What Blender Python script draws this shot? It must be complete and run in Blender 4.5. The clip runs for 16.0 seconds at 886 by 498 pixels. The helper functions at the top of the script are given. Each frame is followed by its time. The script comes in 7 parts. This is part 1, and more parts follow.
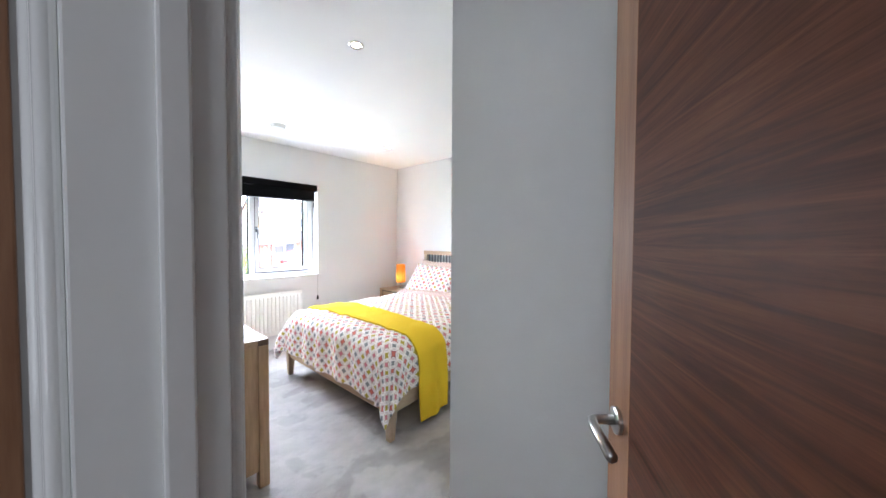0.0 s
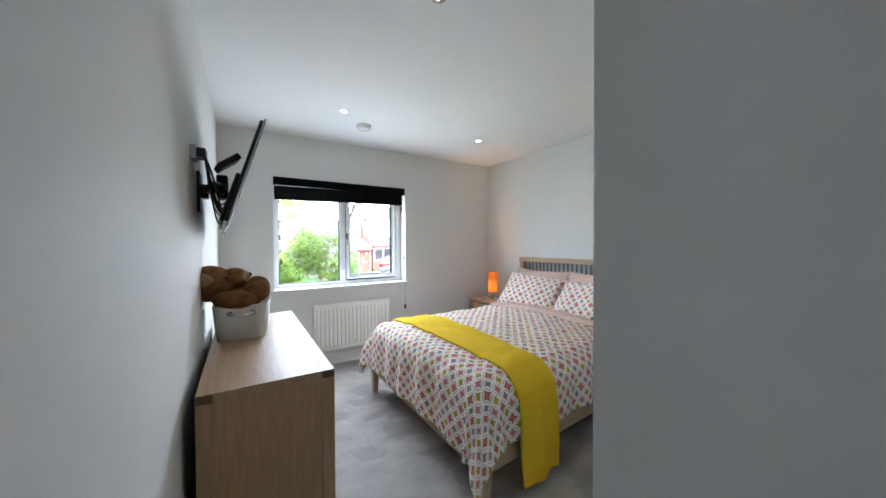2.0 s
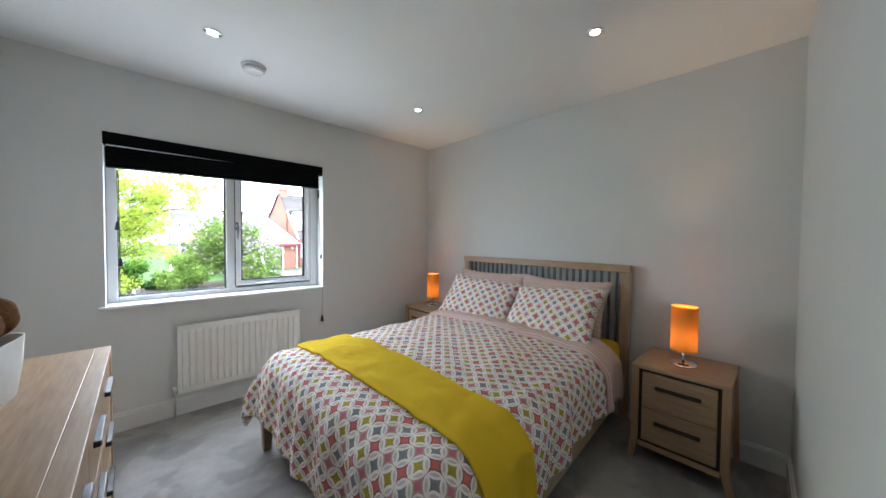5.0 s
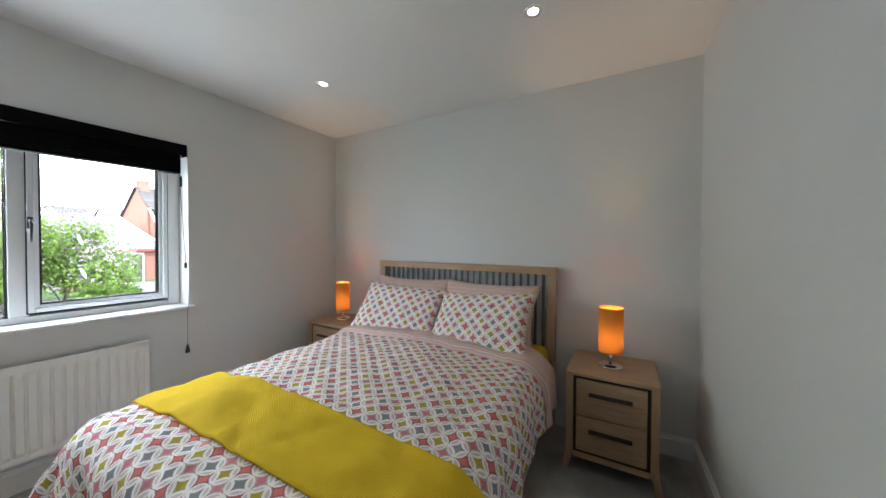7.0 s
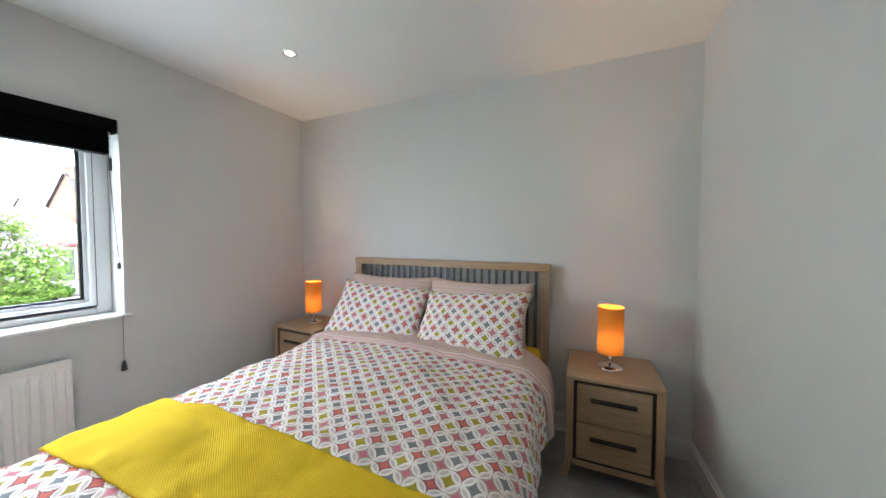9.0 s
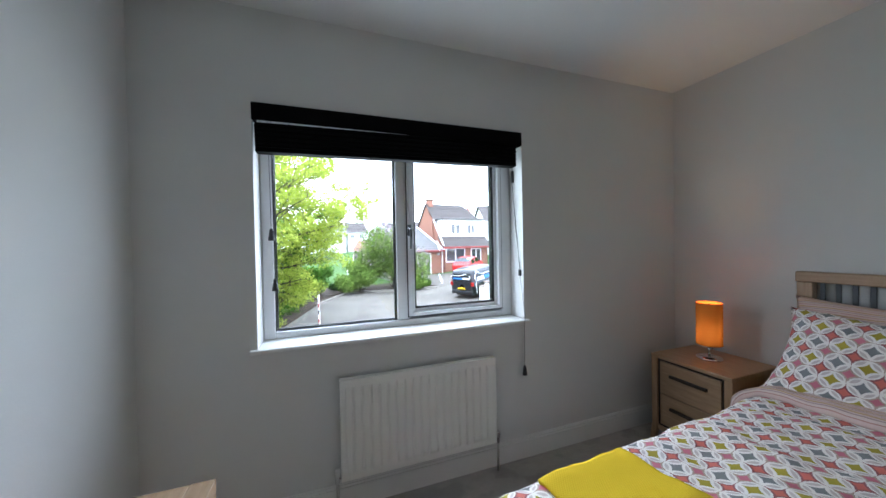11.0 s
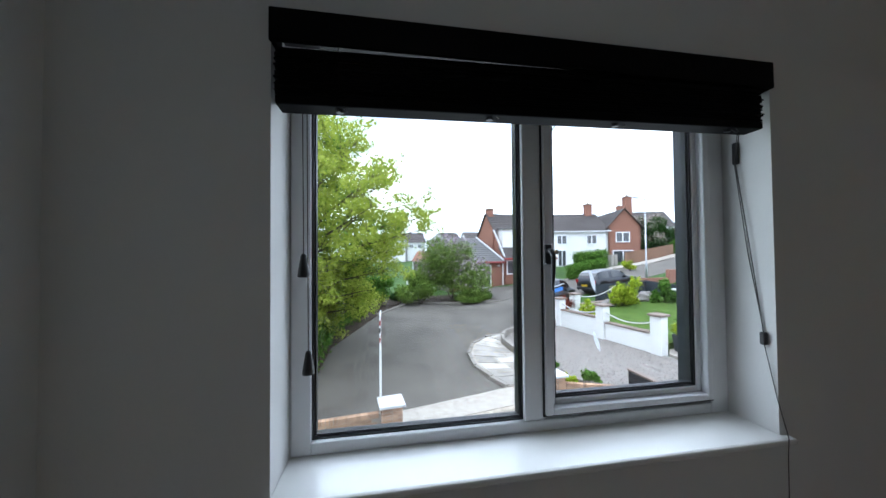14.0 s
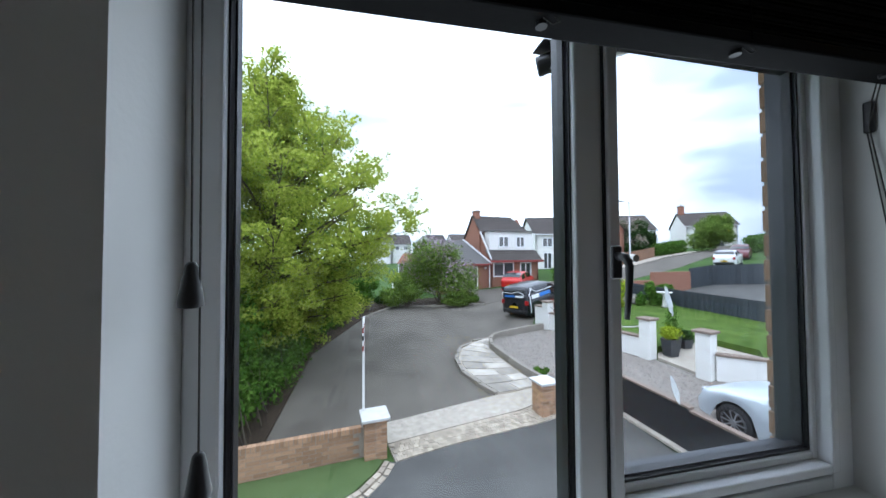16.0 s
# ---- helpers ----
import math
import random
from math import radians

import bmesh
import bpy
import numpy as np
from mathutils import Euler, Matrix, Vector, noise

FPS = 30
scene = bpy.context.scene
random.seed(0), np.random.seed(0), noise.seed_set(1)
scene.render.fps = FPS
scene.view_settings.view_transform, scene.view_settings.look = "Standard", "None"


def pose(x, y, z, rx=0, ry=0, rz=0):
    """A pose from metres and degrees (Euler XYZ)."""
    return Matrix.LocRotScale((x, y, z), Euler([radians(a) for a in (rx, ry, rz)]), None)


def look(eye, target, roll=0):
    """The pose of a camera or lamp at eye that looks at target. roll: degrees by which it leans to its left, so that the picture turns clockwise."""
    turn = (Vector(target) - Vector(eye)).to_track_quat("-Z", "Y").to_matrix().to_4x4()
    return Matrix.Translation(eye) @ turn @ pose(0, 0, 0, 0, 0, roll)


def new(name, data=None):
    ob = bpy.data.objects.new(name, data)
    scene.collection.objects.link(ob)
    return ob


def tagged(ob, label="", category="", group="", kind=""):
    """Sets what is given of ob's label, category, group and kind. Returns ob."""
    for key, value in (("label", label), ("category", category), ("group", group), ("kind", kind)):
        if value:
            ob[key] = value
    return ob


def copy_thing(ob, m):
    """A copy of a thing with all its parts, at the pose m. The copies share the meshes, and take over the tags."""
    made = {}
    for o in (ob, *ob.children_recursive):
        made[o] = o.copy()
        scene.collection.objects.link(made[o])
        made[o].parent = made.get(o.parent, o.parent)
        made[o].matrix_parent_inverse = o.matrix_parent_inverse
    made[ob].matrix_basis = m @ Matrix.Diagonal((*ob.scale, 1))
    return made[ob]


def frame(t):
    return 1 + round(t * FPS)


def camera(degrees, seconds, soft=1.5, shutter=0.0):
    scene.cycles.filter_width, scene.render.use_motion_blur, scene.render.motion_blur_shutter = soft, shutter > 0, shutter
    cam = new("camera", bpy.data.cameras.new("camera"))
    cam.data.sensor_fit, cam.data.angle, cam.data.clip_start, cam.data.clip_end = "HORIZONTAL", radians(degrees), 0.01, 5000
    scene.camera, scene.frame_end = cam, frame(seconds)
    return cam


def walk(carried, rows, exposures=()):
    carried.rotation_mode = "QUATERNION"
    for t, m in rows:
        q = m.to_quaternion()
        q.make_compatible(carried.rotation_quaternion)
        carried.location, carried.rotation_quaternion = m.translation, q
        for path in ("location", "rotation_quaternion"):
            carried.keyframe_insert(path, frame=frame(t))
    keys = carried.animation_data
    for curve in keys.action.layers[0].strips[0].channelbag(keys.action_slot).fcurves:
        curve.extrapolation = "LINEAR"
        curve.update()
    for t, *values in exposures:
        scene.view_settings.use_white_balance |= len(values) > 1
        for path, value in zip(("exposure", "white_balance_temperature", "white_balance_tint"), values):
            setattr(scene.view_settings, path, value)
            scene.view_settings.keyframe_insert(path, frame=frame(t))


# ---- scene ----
cam = camera(108.6, 16.0)
PATH = [
    (0, (-0.516, -0.54, 1.29), (0.977, 0.79, 1.23), 0.3),
    (0.5, (-0.424, -0.447, 1.295), (0.923, 1.03, 1.228), 0.3),
    (1, (-0.35, -0.346, 1.294), (0.838, 1.262, 1.239), 0.1),
    (1.5, (-0.295, -0.261, 1.294), (0.793, 1.417, 1.255), -0.2),
    (2, (-0.216, -0.152, 1.297), (0.85, 1.539, 1.264), -0.3),
    (2.5, (-0.126, -0.024, 1.302), (0.937, 1.669, 1.263), -0.2),
    (3, (-0.047, 0.103, 1.302), (1.037, 1.783, 1.26), -0.1),
    (3.5, (0.018, 0.184, 1.302), (1.154, 1.83, 1.266), -0.0),
    (4, (0.092, 0.261, 1.303), (1.306, 1.85, 1.252), 0.3),
    (6.5, (0.365, 0.628, 1.288), (2.01, 1.765, 1.254), 0.3),
    (7, (0.422, 0.702, 1.29), (2.154, 1.701, 1.256), 0.3),
    (7.5, (0.46, 0.761, 1.292), (2.256, 1.64, 1.254), 0.3),
    (8, (0.513, 0.784, 1.299), (2.356, 1.559, 1.256), 0.3),
    (8.5, (0.542, 0.827, 1.304), (2.409, 1.542, 1.243), 0.2),
    (9, (0.545, 0.908, 1.306), (2.367, 1.729, 1.228), 0.2),
    (9.5, (0.522, 1.059, 1.31), (2.101, 2.284, 1.225), 0.0),
    (10, (0.459, 1.306, 1.29), (1.705, 2.869, 1.231), -0.6),
    (12.5, (0.328, 2.237, 1.367), (0.624, 4.215, 1.353), -0.8),
    (13, (0.330, 2.394, 1.384), (0.618, 4.373, 1.378), -0.7),
    (13.5, (0.322, 2.502, 1.387), (0.632, 4.478, 1.405), -0.7),
    (14, (0.318, 2.607, 1.393), (0.649, 4.580, 1.433), -0.5),
    (14.5, (0.321, 2.699, 1.394), (0.662, 4.668, 1.454), -0.6),
    (15, (0.319, 2.820, 1.397), (0.705, 4.782, 1.456), -0.3),
    (15.5, (0.330, 2.905, 1.400), (0.729, 4.864, 1.460), -0.4),
    (16, (0.336, 2.983, 1.404), (0.754, 4.938, 1.456), -0.3),
]
EXPOSURES = [(t, s, k, 10 + max(0, 5 - 3 * t)) for t, s, k in ((0, 2.9, 5850), (0.7, 2.4, 5800), (1.5, 1.98, 5800), (3, 1.6, 5850), (4, 1.42, 5850), (6.5, 1.22, 6000), (7.5, 1.33, 6000), (8.5, 1.57, 5950), (9, 1.68, 5950), (9.5, 1.5, 5850), (10, 1.08, 5700), (12.5, 0.05, 5750), (13.5, -0.55, 5800), (14.5, -0.95, 5850), (16, -1.15, 5850))]
walk(cam, [(t, look(eye, target, roll)) for t, eye, target, roll in PATH], EXPOSURES)

# ---- light ----
world = bpy.data.worlds.new("overcast_sky")
scene.world = world
world.use_nodes = True
wn, wl = world.node_tree.nodes, world.node_tree.links
wn.clear()
w_out = wn.new("ShaderNodeOutputWorld")
w_bg = wn.new("ShaderNodeBackground")
w_sky = wn.new("ShaderNodeTexSky")
w_sky.sky_type = "NISHITA"
w_sky.sun_disc = False
w_sky.sun_elevation = radians(48)
w_sky.sun_rotation = radians(200)
w_co = wn.new("ShaderNodeTexCoord")
w_map = wn.new("ShaderNodeMapping")
w_map.inputs["Scale"].default_value = (1.0, 1.0, 3.5)
w_noise = wn.new("ShaderNodeTexNoise")
w_noise.inputs["Scale"].default_value = 1.7
w_noise.inputs["Detail"].default_value = 6
w_ramp = wn.new("ShaderNodeValToRGB")
w_ramp.color_ramp.elements[0].position = 0.36
w_ramp.color_ramp.elements[0].color = (19.0, 22.5, 27.0, 1)
w_ramp.color_ramp.elements[1].position = 0.62
w_ramp.color_ramp.elements[1].color = (72.0, 74.0, 76.5, 1)
w_cloud = w_ramp.color_ramp.elements.new(0.5)
w_cloud.color = (42.0, 45.0, 49.0, 1)
w_mix = wn.new("ShaderNodeMixRGB")
w_mix.inputs["Fac"].default_value = 0.86
wl.new(w_co.outputs["Generated"], w_map.inputs["Vector"])
wl.new(w_map.outputs["Vector"], w_noise.inputs["Vector"])
wl.new(w_noise.outputs["Fac"], w_ramp.inputs["Fac"])
wl.new(w_sky.outputs["Color"], w_mix.inputs["Color1"])
wl.new(w_ramp.outputs["Color"], w_mix.inputs["Color2"])
w_sep = wn.new("ShaderNodeSeparateXYZ")
w_el = wn.new("ShaderNodeMath")
w_el.operation = "MULTIPLY_ADD"
w_el.inputs[1].default_value, w_el.inputs[2].default_value = 0.7, 0.7
w_dome = wn.new("ShaderNodeVectorMath")
w_dome.operation = "SCALE"
wl.new(w_co.outputs["Generated"], w_sep.inputs[0])
wl.new(w_sep.outputs["Z"], w_el.inputs[0])
wl.new(w_mix.outputs["Color"], w_dome.inputs[0])
wl.new(w_el.outputs[0], w_dome.inputs["Scale"])
wl.new(w_dome.outputs[0], w_bg.inputs["Color"])
w_bg.inputs["Strength"].default_value = 0.118
wl.new(w_bg.outputs["Background"], w_out.inputs["Surface"])

sun = new("sun", bpy.data.lights.new("sun", "SUN"))
sun.data.energy = 0.8
sun.data.angle = radians(25)
sun.data.color = (1.0, 0.97, 0.92)
sun.matrix_world = look((-20, -20, 40), (0, 8, 0))


landing = new("landing_daylight", bpy.data.lights.new("landing_daylight", "AREA"))
landing.data.shape, landing.data.size, landing.data.size_y = "RECTANGLE", 1.0, 1.15
landing.data.energy, landing.data.color = 1.3, (0.96, 0.98, 0.98)
landing.matrix_world = look((-1.97, -0.75, 1.5), (0.0, -0.75, 1.4))


# sky light through the window opening
sky_lamp = new("window_daylight", bpy.data.lights.new("window_daylight", "AREA"))
sky_lamp.data.shape, sky_lamp.data.size, sky_lamp.data.size_y = "RECTANGLE", 1.26, 0.96
sky_lamp.data.energy, sky_lamp.data.color = 7.6, (0.89, 0.97, 1.0)
sky_lamp.matrix_world = look((0.755, 3.53, 1.38), (0.755, 0.0, 1.38))


# ---- helpers of the place ----
def nodes_of(name):
    m = bpy.data.materials.new(name)
    m.use_nodes = True
    n, l = m.node_tree.nodes, m.node_tree.links
    return m, n, l, n["Principled BSDF"]


def mat(name, col, rough=0.6, metal=0.0, var=0.12, scale=8.0, bump=0.1, bscale=120.0, stretch=(1, 1, 1), col2=None, spec=0.5, rand=0.0, contrast=(0.3, 0.7)):
    m, n, l, b = nodes_of(name)
    co = n.new("ShaderNodeTexCoord")
    mp = n.new("ShaderNodeMapping")
    mp.inputs["Scale"].default_value = stretch
    l.new(co.outputs["Object"], mp.inputs["Vector"])
    no = n.new("ShaderNodeTexNoise")
    no.inputs["Scale"].default_value = scale
    no.inputs["Detail"].default_value = 8
    no.inputs["Roughness"].default_value = 0.62
    l.new(mp.outputs["Vector"], no.inputs["Vector"])
    ra = n.new("ShaderNodeValToRGB")
    c2 = col2 or tuple(min(1, c * (1 + var)) for c in col)
    c1 = col if col2 else tuple(c * (1 - var) for c in col)
    ra.color_ramp.elements[0].color, ra.color_ramp.elements[1].color = (*c1, 1), (*c2, 1)
    ra.color_ramp.elements[0].position, ra.color_ramp.elements[1].position = contrast
    l.new(no.outputs["Fac"], ra.inputs["Fac"])
    out = ra.outputs["Color"]
    if rand:
        oi = n.new("ShaderNodeObjectInfo")
        geo = n.new("ShaderNodeNewGeometry")
        ad = n.new("ShaderNodeMath")
        ad.operation = "ADD"
        l.new(oi.outputs["Random"], ad.inputs[0])
        l.new(geo.outputs["Random Per Island"], ad.inputs[1])
        fr = n.new("ShaderNodeMath")
        fr.operation = "FRACT"
        l.new(ad.outputs[0], fr.inputs[0])
        rg = n.new("ShaderNodeMapRange")
        rg.inputs["To Min"].default_value, rg.inputs["To Max"].default_value = 1 - rand, 1 + rand
        l.new(fr.outputs[0], rg.inputs["Value"])
        hs = n.new("ShaderNodeHueSaturation")
        l.new(rg.outputs["Result"], hs.inputs["Value"])
        l.new(out, hs.inputs["Color"])
        out = hs.outputs["Color"]
    l.new(out, b.inputs["Base Color"])
    b.inputs["Roughness"].default_value = rough
    b.inputs["Metallic"].default_value = metal
    b.inputs["Specular IOR Level"].default_value = spec
    if bump:
        n2 = n.new("ShaderNodeTexNoise")
        n2.inputs["Scale"].default_value = bscale
        n2.inputs["Detail"].default_value = 4
        l.new(mp.outputs["Vector"], n2.inputs["Vector"])
        bp = n.new("ShaderNodeBump")
        bp.inputs["Strength"].default_value = bump
        bp.inputs["Distance"].default_value = 0.01
        l.new(n2.outputs["Fac"], bp.inputs["Height"])
        l.new(bp.outputs["Normal"], b.inputs["Normal"])
    return m


def mesh_data(name, bm, smooth=False):
    me = bpy.data.meshes.new(name)
    bm.to_mesh(me)
    bm.free()
    if smooth:
        for p in me.polygons:
            p.use_smooth = True
    return me


def part(name, bm, material, parent, label="", smooth=False):
    ob = new(name, mesh_data(name, bm, smooth))
    for m in material if isinstance(material, (list, tuple)) else [material]:
        ob.data.materials.append(m)
    ob.parent = parent
    return tagged(ob, label)


def thing(name, label, category, m=None, group="", kind=""):
    ob = new(name)
    ob.empty_display_size = 0.1
    if m is not None:
        ob.matrix_world = m
    return tagged(ob, label, category, group, kind)


def solid(name, bm, material, label, category="", kind="", group="", smooth=False, m=None):
    ob = part(name, bm, material, None, "", smooth)
    if m is not None:
        ob.matrix_world = m
    return tagged(ob, label, category, group, kind)


def box(bm, x0, x1, y0, y1, z0, z1, bevel=0.0, mi=0):
    v = [bm.verts.new((x, y, z)) for x in (x0, x1) for y in (y0, y1) for z in (z0, z1)]
    fs = [bm.faces.new([v[i] for i in q]) for q in ((0, 1, 3, 2), (4, 6, 7, 5), (0, 4, 5, 1), (2, 3, 7, 6), (0, 2, 6, 4), (1, 5, 7, 3))]
    for f in fs:
        f.material_index = mi
    if bevel:
        es = list({e for f in fs for e in f.edges})
        bmesh.ops.bevel(bm, geom=es, offset=bevel, segments=2, affect="EDGES", profile=0.5)
    return v


def B(*a, **k):
    bm = bmesh.new()
    box(bm, *a, **k)
    return bm


def taper(bm, b, t, z0, z1, bevel=0.0):
    """A box from the rectangle b (x0, x1, y0, y1) at z0 to the rectangle t at z1."""
    v = [bm.verts.new((r[i], r[2 + j], z)) for i in (0, 1) for j in (0, 1) for r, z in ((b, z0), (t, z1))]
    fs = [bm.faces.new([v[i] for i in q]) for q in ((0, 1, 3, 2), (4, 6, 7, 5), (0, 4, 5, 1), (2, 3, 7, 6), (0, 2, 6, 4), (1, 5, 7, 3))]
    if bevel:
        bmesh.ops.bevel(bm, geom=list({e for f in fs for e in f.edges}), offset=bevel, segments=2, affect="EDGES", profile=0.5)


def lathe(bm, prof, at=(0, 0, 0), seg=24, rot=None, cap=True):
    """Turn a profile of (r, z) round the z axis; rot turns it."""
    rot = rot or Matrix.Identity(3)
    rings = []
    for r, z in prof:
        rings.append([bm.verts.new(Vector(at) + rot @ Vector((r * math.cos(i * math.tau / seg), r * math.sin(i * math.tau / seg), z))) for i in range(seg)])
    for a, b in zip(rings, rings[1:]):
        for i in range(seg):
            bm.faces.new((a[i], a[(i + 1) % seg], b[(i + 1) % seg], b[i]))
    if cap:
        bm.faces.new(rings[0][::-1])
        bm.faces.new(rings[-1])


def L(*a, **k):
    bm = bmesh.new()
    lathe(bm, *a, **k)
    return bm


def sweep(bm, pts, r, seg=8):
    """A round rod along points."""
    pts = [Vector(p) for p in pts]
    rings = []
    for i, p in enumerate(pts):
        d = (pts[min(i + 1, len(pts) - 1)] - pts[max(i - 1, 0)]).normalized()
        a = d.orthogonal().normalized() if i == 0 else (rings_a - d * rings_a.dot(d)).normalized()
        rings_a = a
        b = d.cross(a)
        rr = r[i] if isinstance(r, (list, tuple)) else r
        rings.append([bm.verts.new(p + rr * (math.cos(k * math.tau / seg) * a + math.sin(k * math.tau / seg) * b)) for k in range(seg)])
    for a, b in zip(rings, rings[1:]):
        for i in range(seg):
            bm.faces.new((a[i], a[(i + 1) % seg], b[(i + 1) % seg], b[i]))
    bm.faces.new(rings[0][::-1])
    bm.faces.new(rings[-1])


def R(pts, r, seg=8):
    bm = bmesh.new()
    sweep(bm, pts, r, seg)
    return bm


def blob(bm, at, size, rot=None, mi=0, seg=20, ring=14, lump=0.0):
    """A rounded lump: an ellipsoid with soft dents."""
    rot = rot or Matrix.Identity(3)
    g_ = bmesh.ops.create_uvsphere(bm, u_segments=seg, v_segments=ring, radius=1)
    for v in g_["verts"]:
        k = 1 + lump * noise.noise(v.co * 2.3 + Vector(at) * 5)
        v.co = Vector(at) + rot @ Vector((v.co.x * size[0] * k, v.co.y * size[1] * k, v.co.z * size[2] * k))
    for f in {f for v in g_["verts"] for f in v.link_faces}:
        f.material_index = mi


def grid(bm, fn, nu, nv, uv=None, close=False):
    """A sheet of nu by nv cells from fn(i / nu, j / nv); uv(i / nu, j / nv) gives its cloth coordinates."""
    vs = [[bm.verts.new(fn(i / nu, j / nv)) for j in range(nv + 1)] for i in range(nu + 1)]
    lay = bm.loops.layers.uv.verify() if uv else None
    for i in range(nu):
        for j in range(nv):
            f = bm.faces.new((vs[i][j], vs[i + 1][j], vs[i + 1][j + 1], vs[i][j + 1]))
            if uv:
                for lp, (a, b) in zip(f.loops, ((i, j), (i + 1, j), (i + 1, j + 1), (i, j + 1))):
                    lp[lay].uv = uv(a / nu, b / nv)
    return vs


# ---- materials ----
wall_paint = mat("wall_paint", (0.71, 0.71, 0.695), 0.7, spec=0.2, var=0.02, scale=1.5, bump=0.06, bscale=90)
ceiling_paint = mat("ceiling_paint", (0.80, 0.80, 0.79), 0.8, var=0.015, scale=2, bump=0.05, bscale=70)
gloss_white = mat("gloss_white", (0.8, 0.8, 0.78), 0.18, var=0.02, scale=6, bump=0.03, bscale=30)
upvc = mat("upvc", (0.82, 0.83, 0.84), 0.22, var=0.015, scale=5, bump=0.0)
rad_white = mat("radiator_enamel", (0.88, 0.87, 0.82), 0.28, var=0.015, scale=5, bump=0.0)
anthracite = mat("anthracite", (0.022, 0.026, 0.034), 0.35, var=0.1, bump=0.0)
black_gasket = mat("gasket", (0.012, 0.013, 0.016), 0.5, bump=0.0)
blind_black = mat("blind_slat", (0.0022, 0.002, 0.0024), 0.7, spec=0.1, var=0.2, scale=14, bump=0.05, bscale=60, stretch=(1, 8, 8))
black_plastic = mat("black_plastic", (0.015, 0.015, 0.017), 0.35, bump=0.02)
cord_grey = mat("cord", (0.05, 0.048, 0.045), 0.8, bump=0.0)
steel = mat("brushed_steel", (0.55, 0.54, 0.52), 0.28, 1.0, var=0.06, scale=40, bump=0.03, bscale=200, stretch=(1, 1, 12))
chrome = mat("chrome", (0.75, 0.75, 0.75), 0.08, 1.0, var=0.02, bump=0.0)
oak = mat("oak", (0.34, 0.215, 0.118), 0.42, scale=5, stretch=(14, 1.2, 14), col2=(0.46, 0.315, 0.19), bump=0.08, bscale=30)
oak_up = mat("oak_upright", (0.36, 0.22, 0.115), 0.42, scale=5, stretch=(14, 14, 1.2), col2=(0.48, 0.315, 0.18), bump=0.08, bscale=30)
oak_x = mat("oak_across", (0.29, 0.185, 0.105), 0.42, scale=5, stretch=(1.2, 14, 14), col2=(0.40, 0.275, 0.17), bump=0.08, bscale=30)
end_grain = mat("oak_end_grain", (0.13, 0.075, 0.04), 0.5, var=0.2, scale=30, bump=0.08)
pale_oak = mat("pale_oak", (0.40, 0.29, 0.185), 0.5, scale=5, stretch=(1.2, 14, 14), col2=(0.52, 0.40, 0.27), bump=0.06, bscale=30)
pale_oak_up = mat("pale_oak_upright", (0.38, 0.27, 0.17), 0.5, scale=5, stretch=(14, 14, 1.2), col2=(0.50, 0.38, 0.26), bump=0.06, bscale=30)
dark_wood = mat("dark_wood", (0.028, 0.018, 0.012), 0.45, var=0.3, scale=9, stretch=(10, 1, 10), bump=0.05)
slat_grey = mat("slat_grey", (0.085, 0.092, 0.104), 0.5, var=0.15, scale=6, stretch=(10, 10, 1), bump=0.04)


def chevron_walnut():
    """Walnut veneer whose grain fans out from the handle side."""
    m, n, l, b = nodes_of("walnut")
    co, sp, cb = n.new("ShaderNodeTexCoord"), n.new("ShaderNodeSeparateXYZ"), n.new("ShaderNodeCombineXYZ")
    l.new(co.outputs["Object"], sp.inputs[0])

    def calc(op, *a):
        k = n.new("ShaderNodeMath")
        k.operation = op
        for i, x in enumerate(a):
            if isinstance(x, (int, float)):
                k.inputs[i].default_value = x
            else:
                l.new(x, k.inputs[i])
        return k.outputs[0]

    dz = calc("SUBTRACT", sp.outputs["Z"], 1.27)
    spread = calc("ADD", calc("MULTIPLY", sp.outputs["X"], -0.42), 1.33)
    across = calc("DIVIDE", dz, spread)
    along = sp.outputs["X"]
    l.new(calc("MULTIPLY", across, 74.0), cb.inputs[0])
    l.new(calc("MULTIPLY", along, 2.6), cb.inputs[1])
    l.new(calc("MULTIPLY", sp.outputs["Y"], 10.0), cb.inputs[2])
    no, ra = n.new("ShaderNodeTexNoise"), n.new("ShaderNodeValToRGB")
    no.inputs["Scale"].default_value, no.inputs["Detail"].default_value, no.inputs["Roughness"].default_value = 1.0, 7, 0.7
    no.inputs["Distortion"].default_value = 0.9
    l.new(cb.outputs[0], no.inputs["Vector"])
    for i, (p, k) in enumerate(((0.3, (0.045, 0.0145, 0.007)), (0.44, (0.068, 0.0215, 0.0098)), (0.56, (0.1, 0.033, 0.0145)), (0.75, (0.15, 0.055, 0.025)))):
        e = ra.color_ramp.elements[i] if i < 2 else ra.color_ramp.elements.new(p)
        e.position, e.color = p, (*k, 1)
    l.new(no.outputs["Fac"], ra.inputs["Fac"])
    l.new(ra.outputs["Color"], b.inputs["Base Color"])
    b.inputs["Roughness"].default_value = 0.5
    b.inputs["Specular IOR Level"].default_value = 0.14
    return m


walnut = chevron_walnut()
walnut_up = mat("walnut_upright", (0.2, 0.088, 0.042), 0.36, scale=3, stretch=(12, 12, 1), col2=(0.32, 0.16, 0.08), bump=0.06, bscale=20)


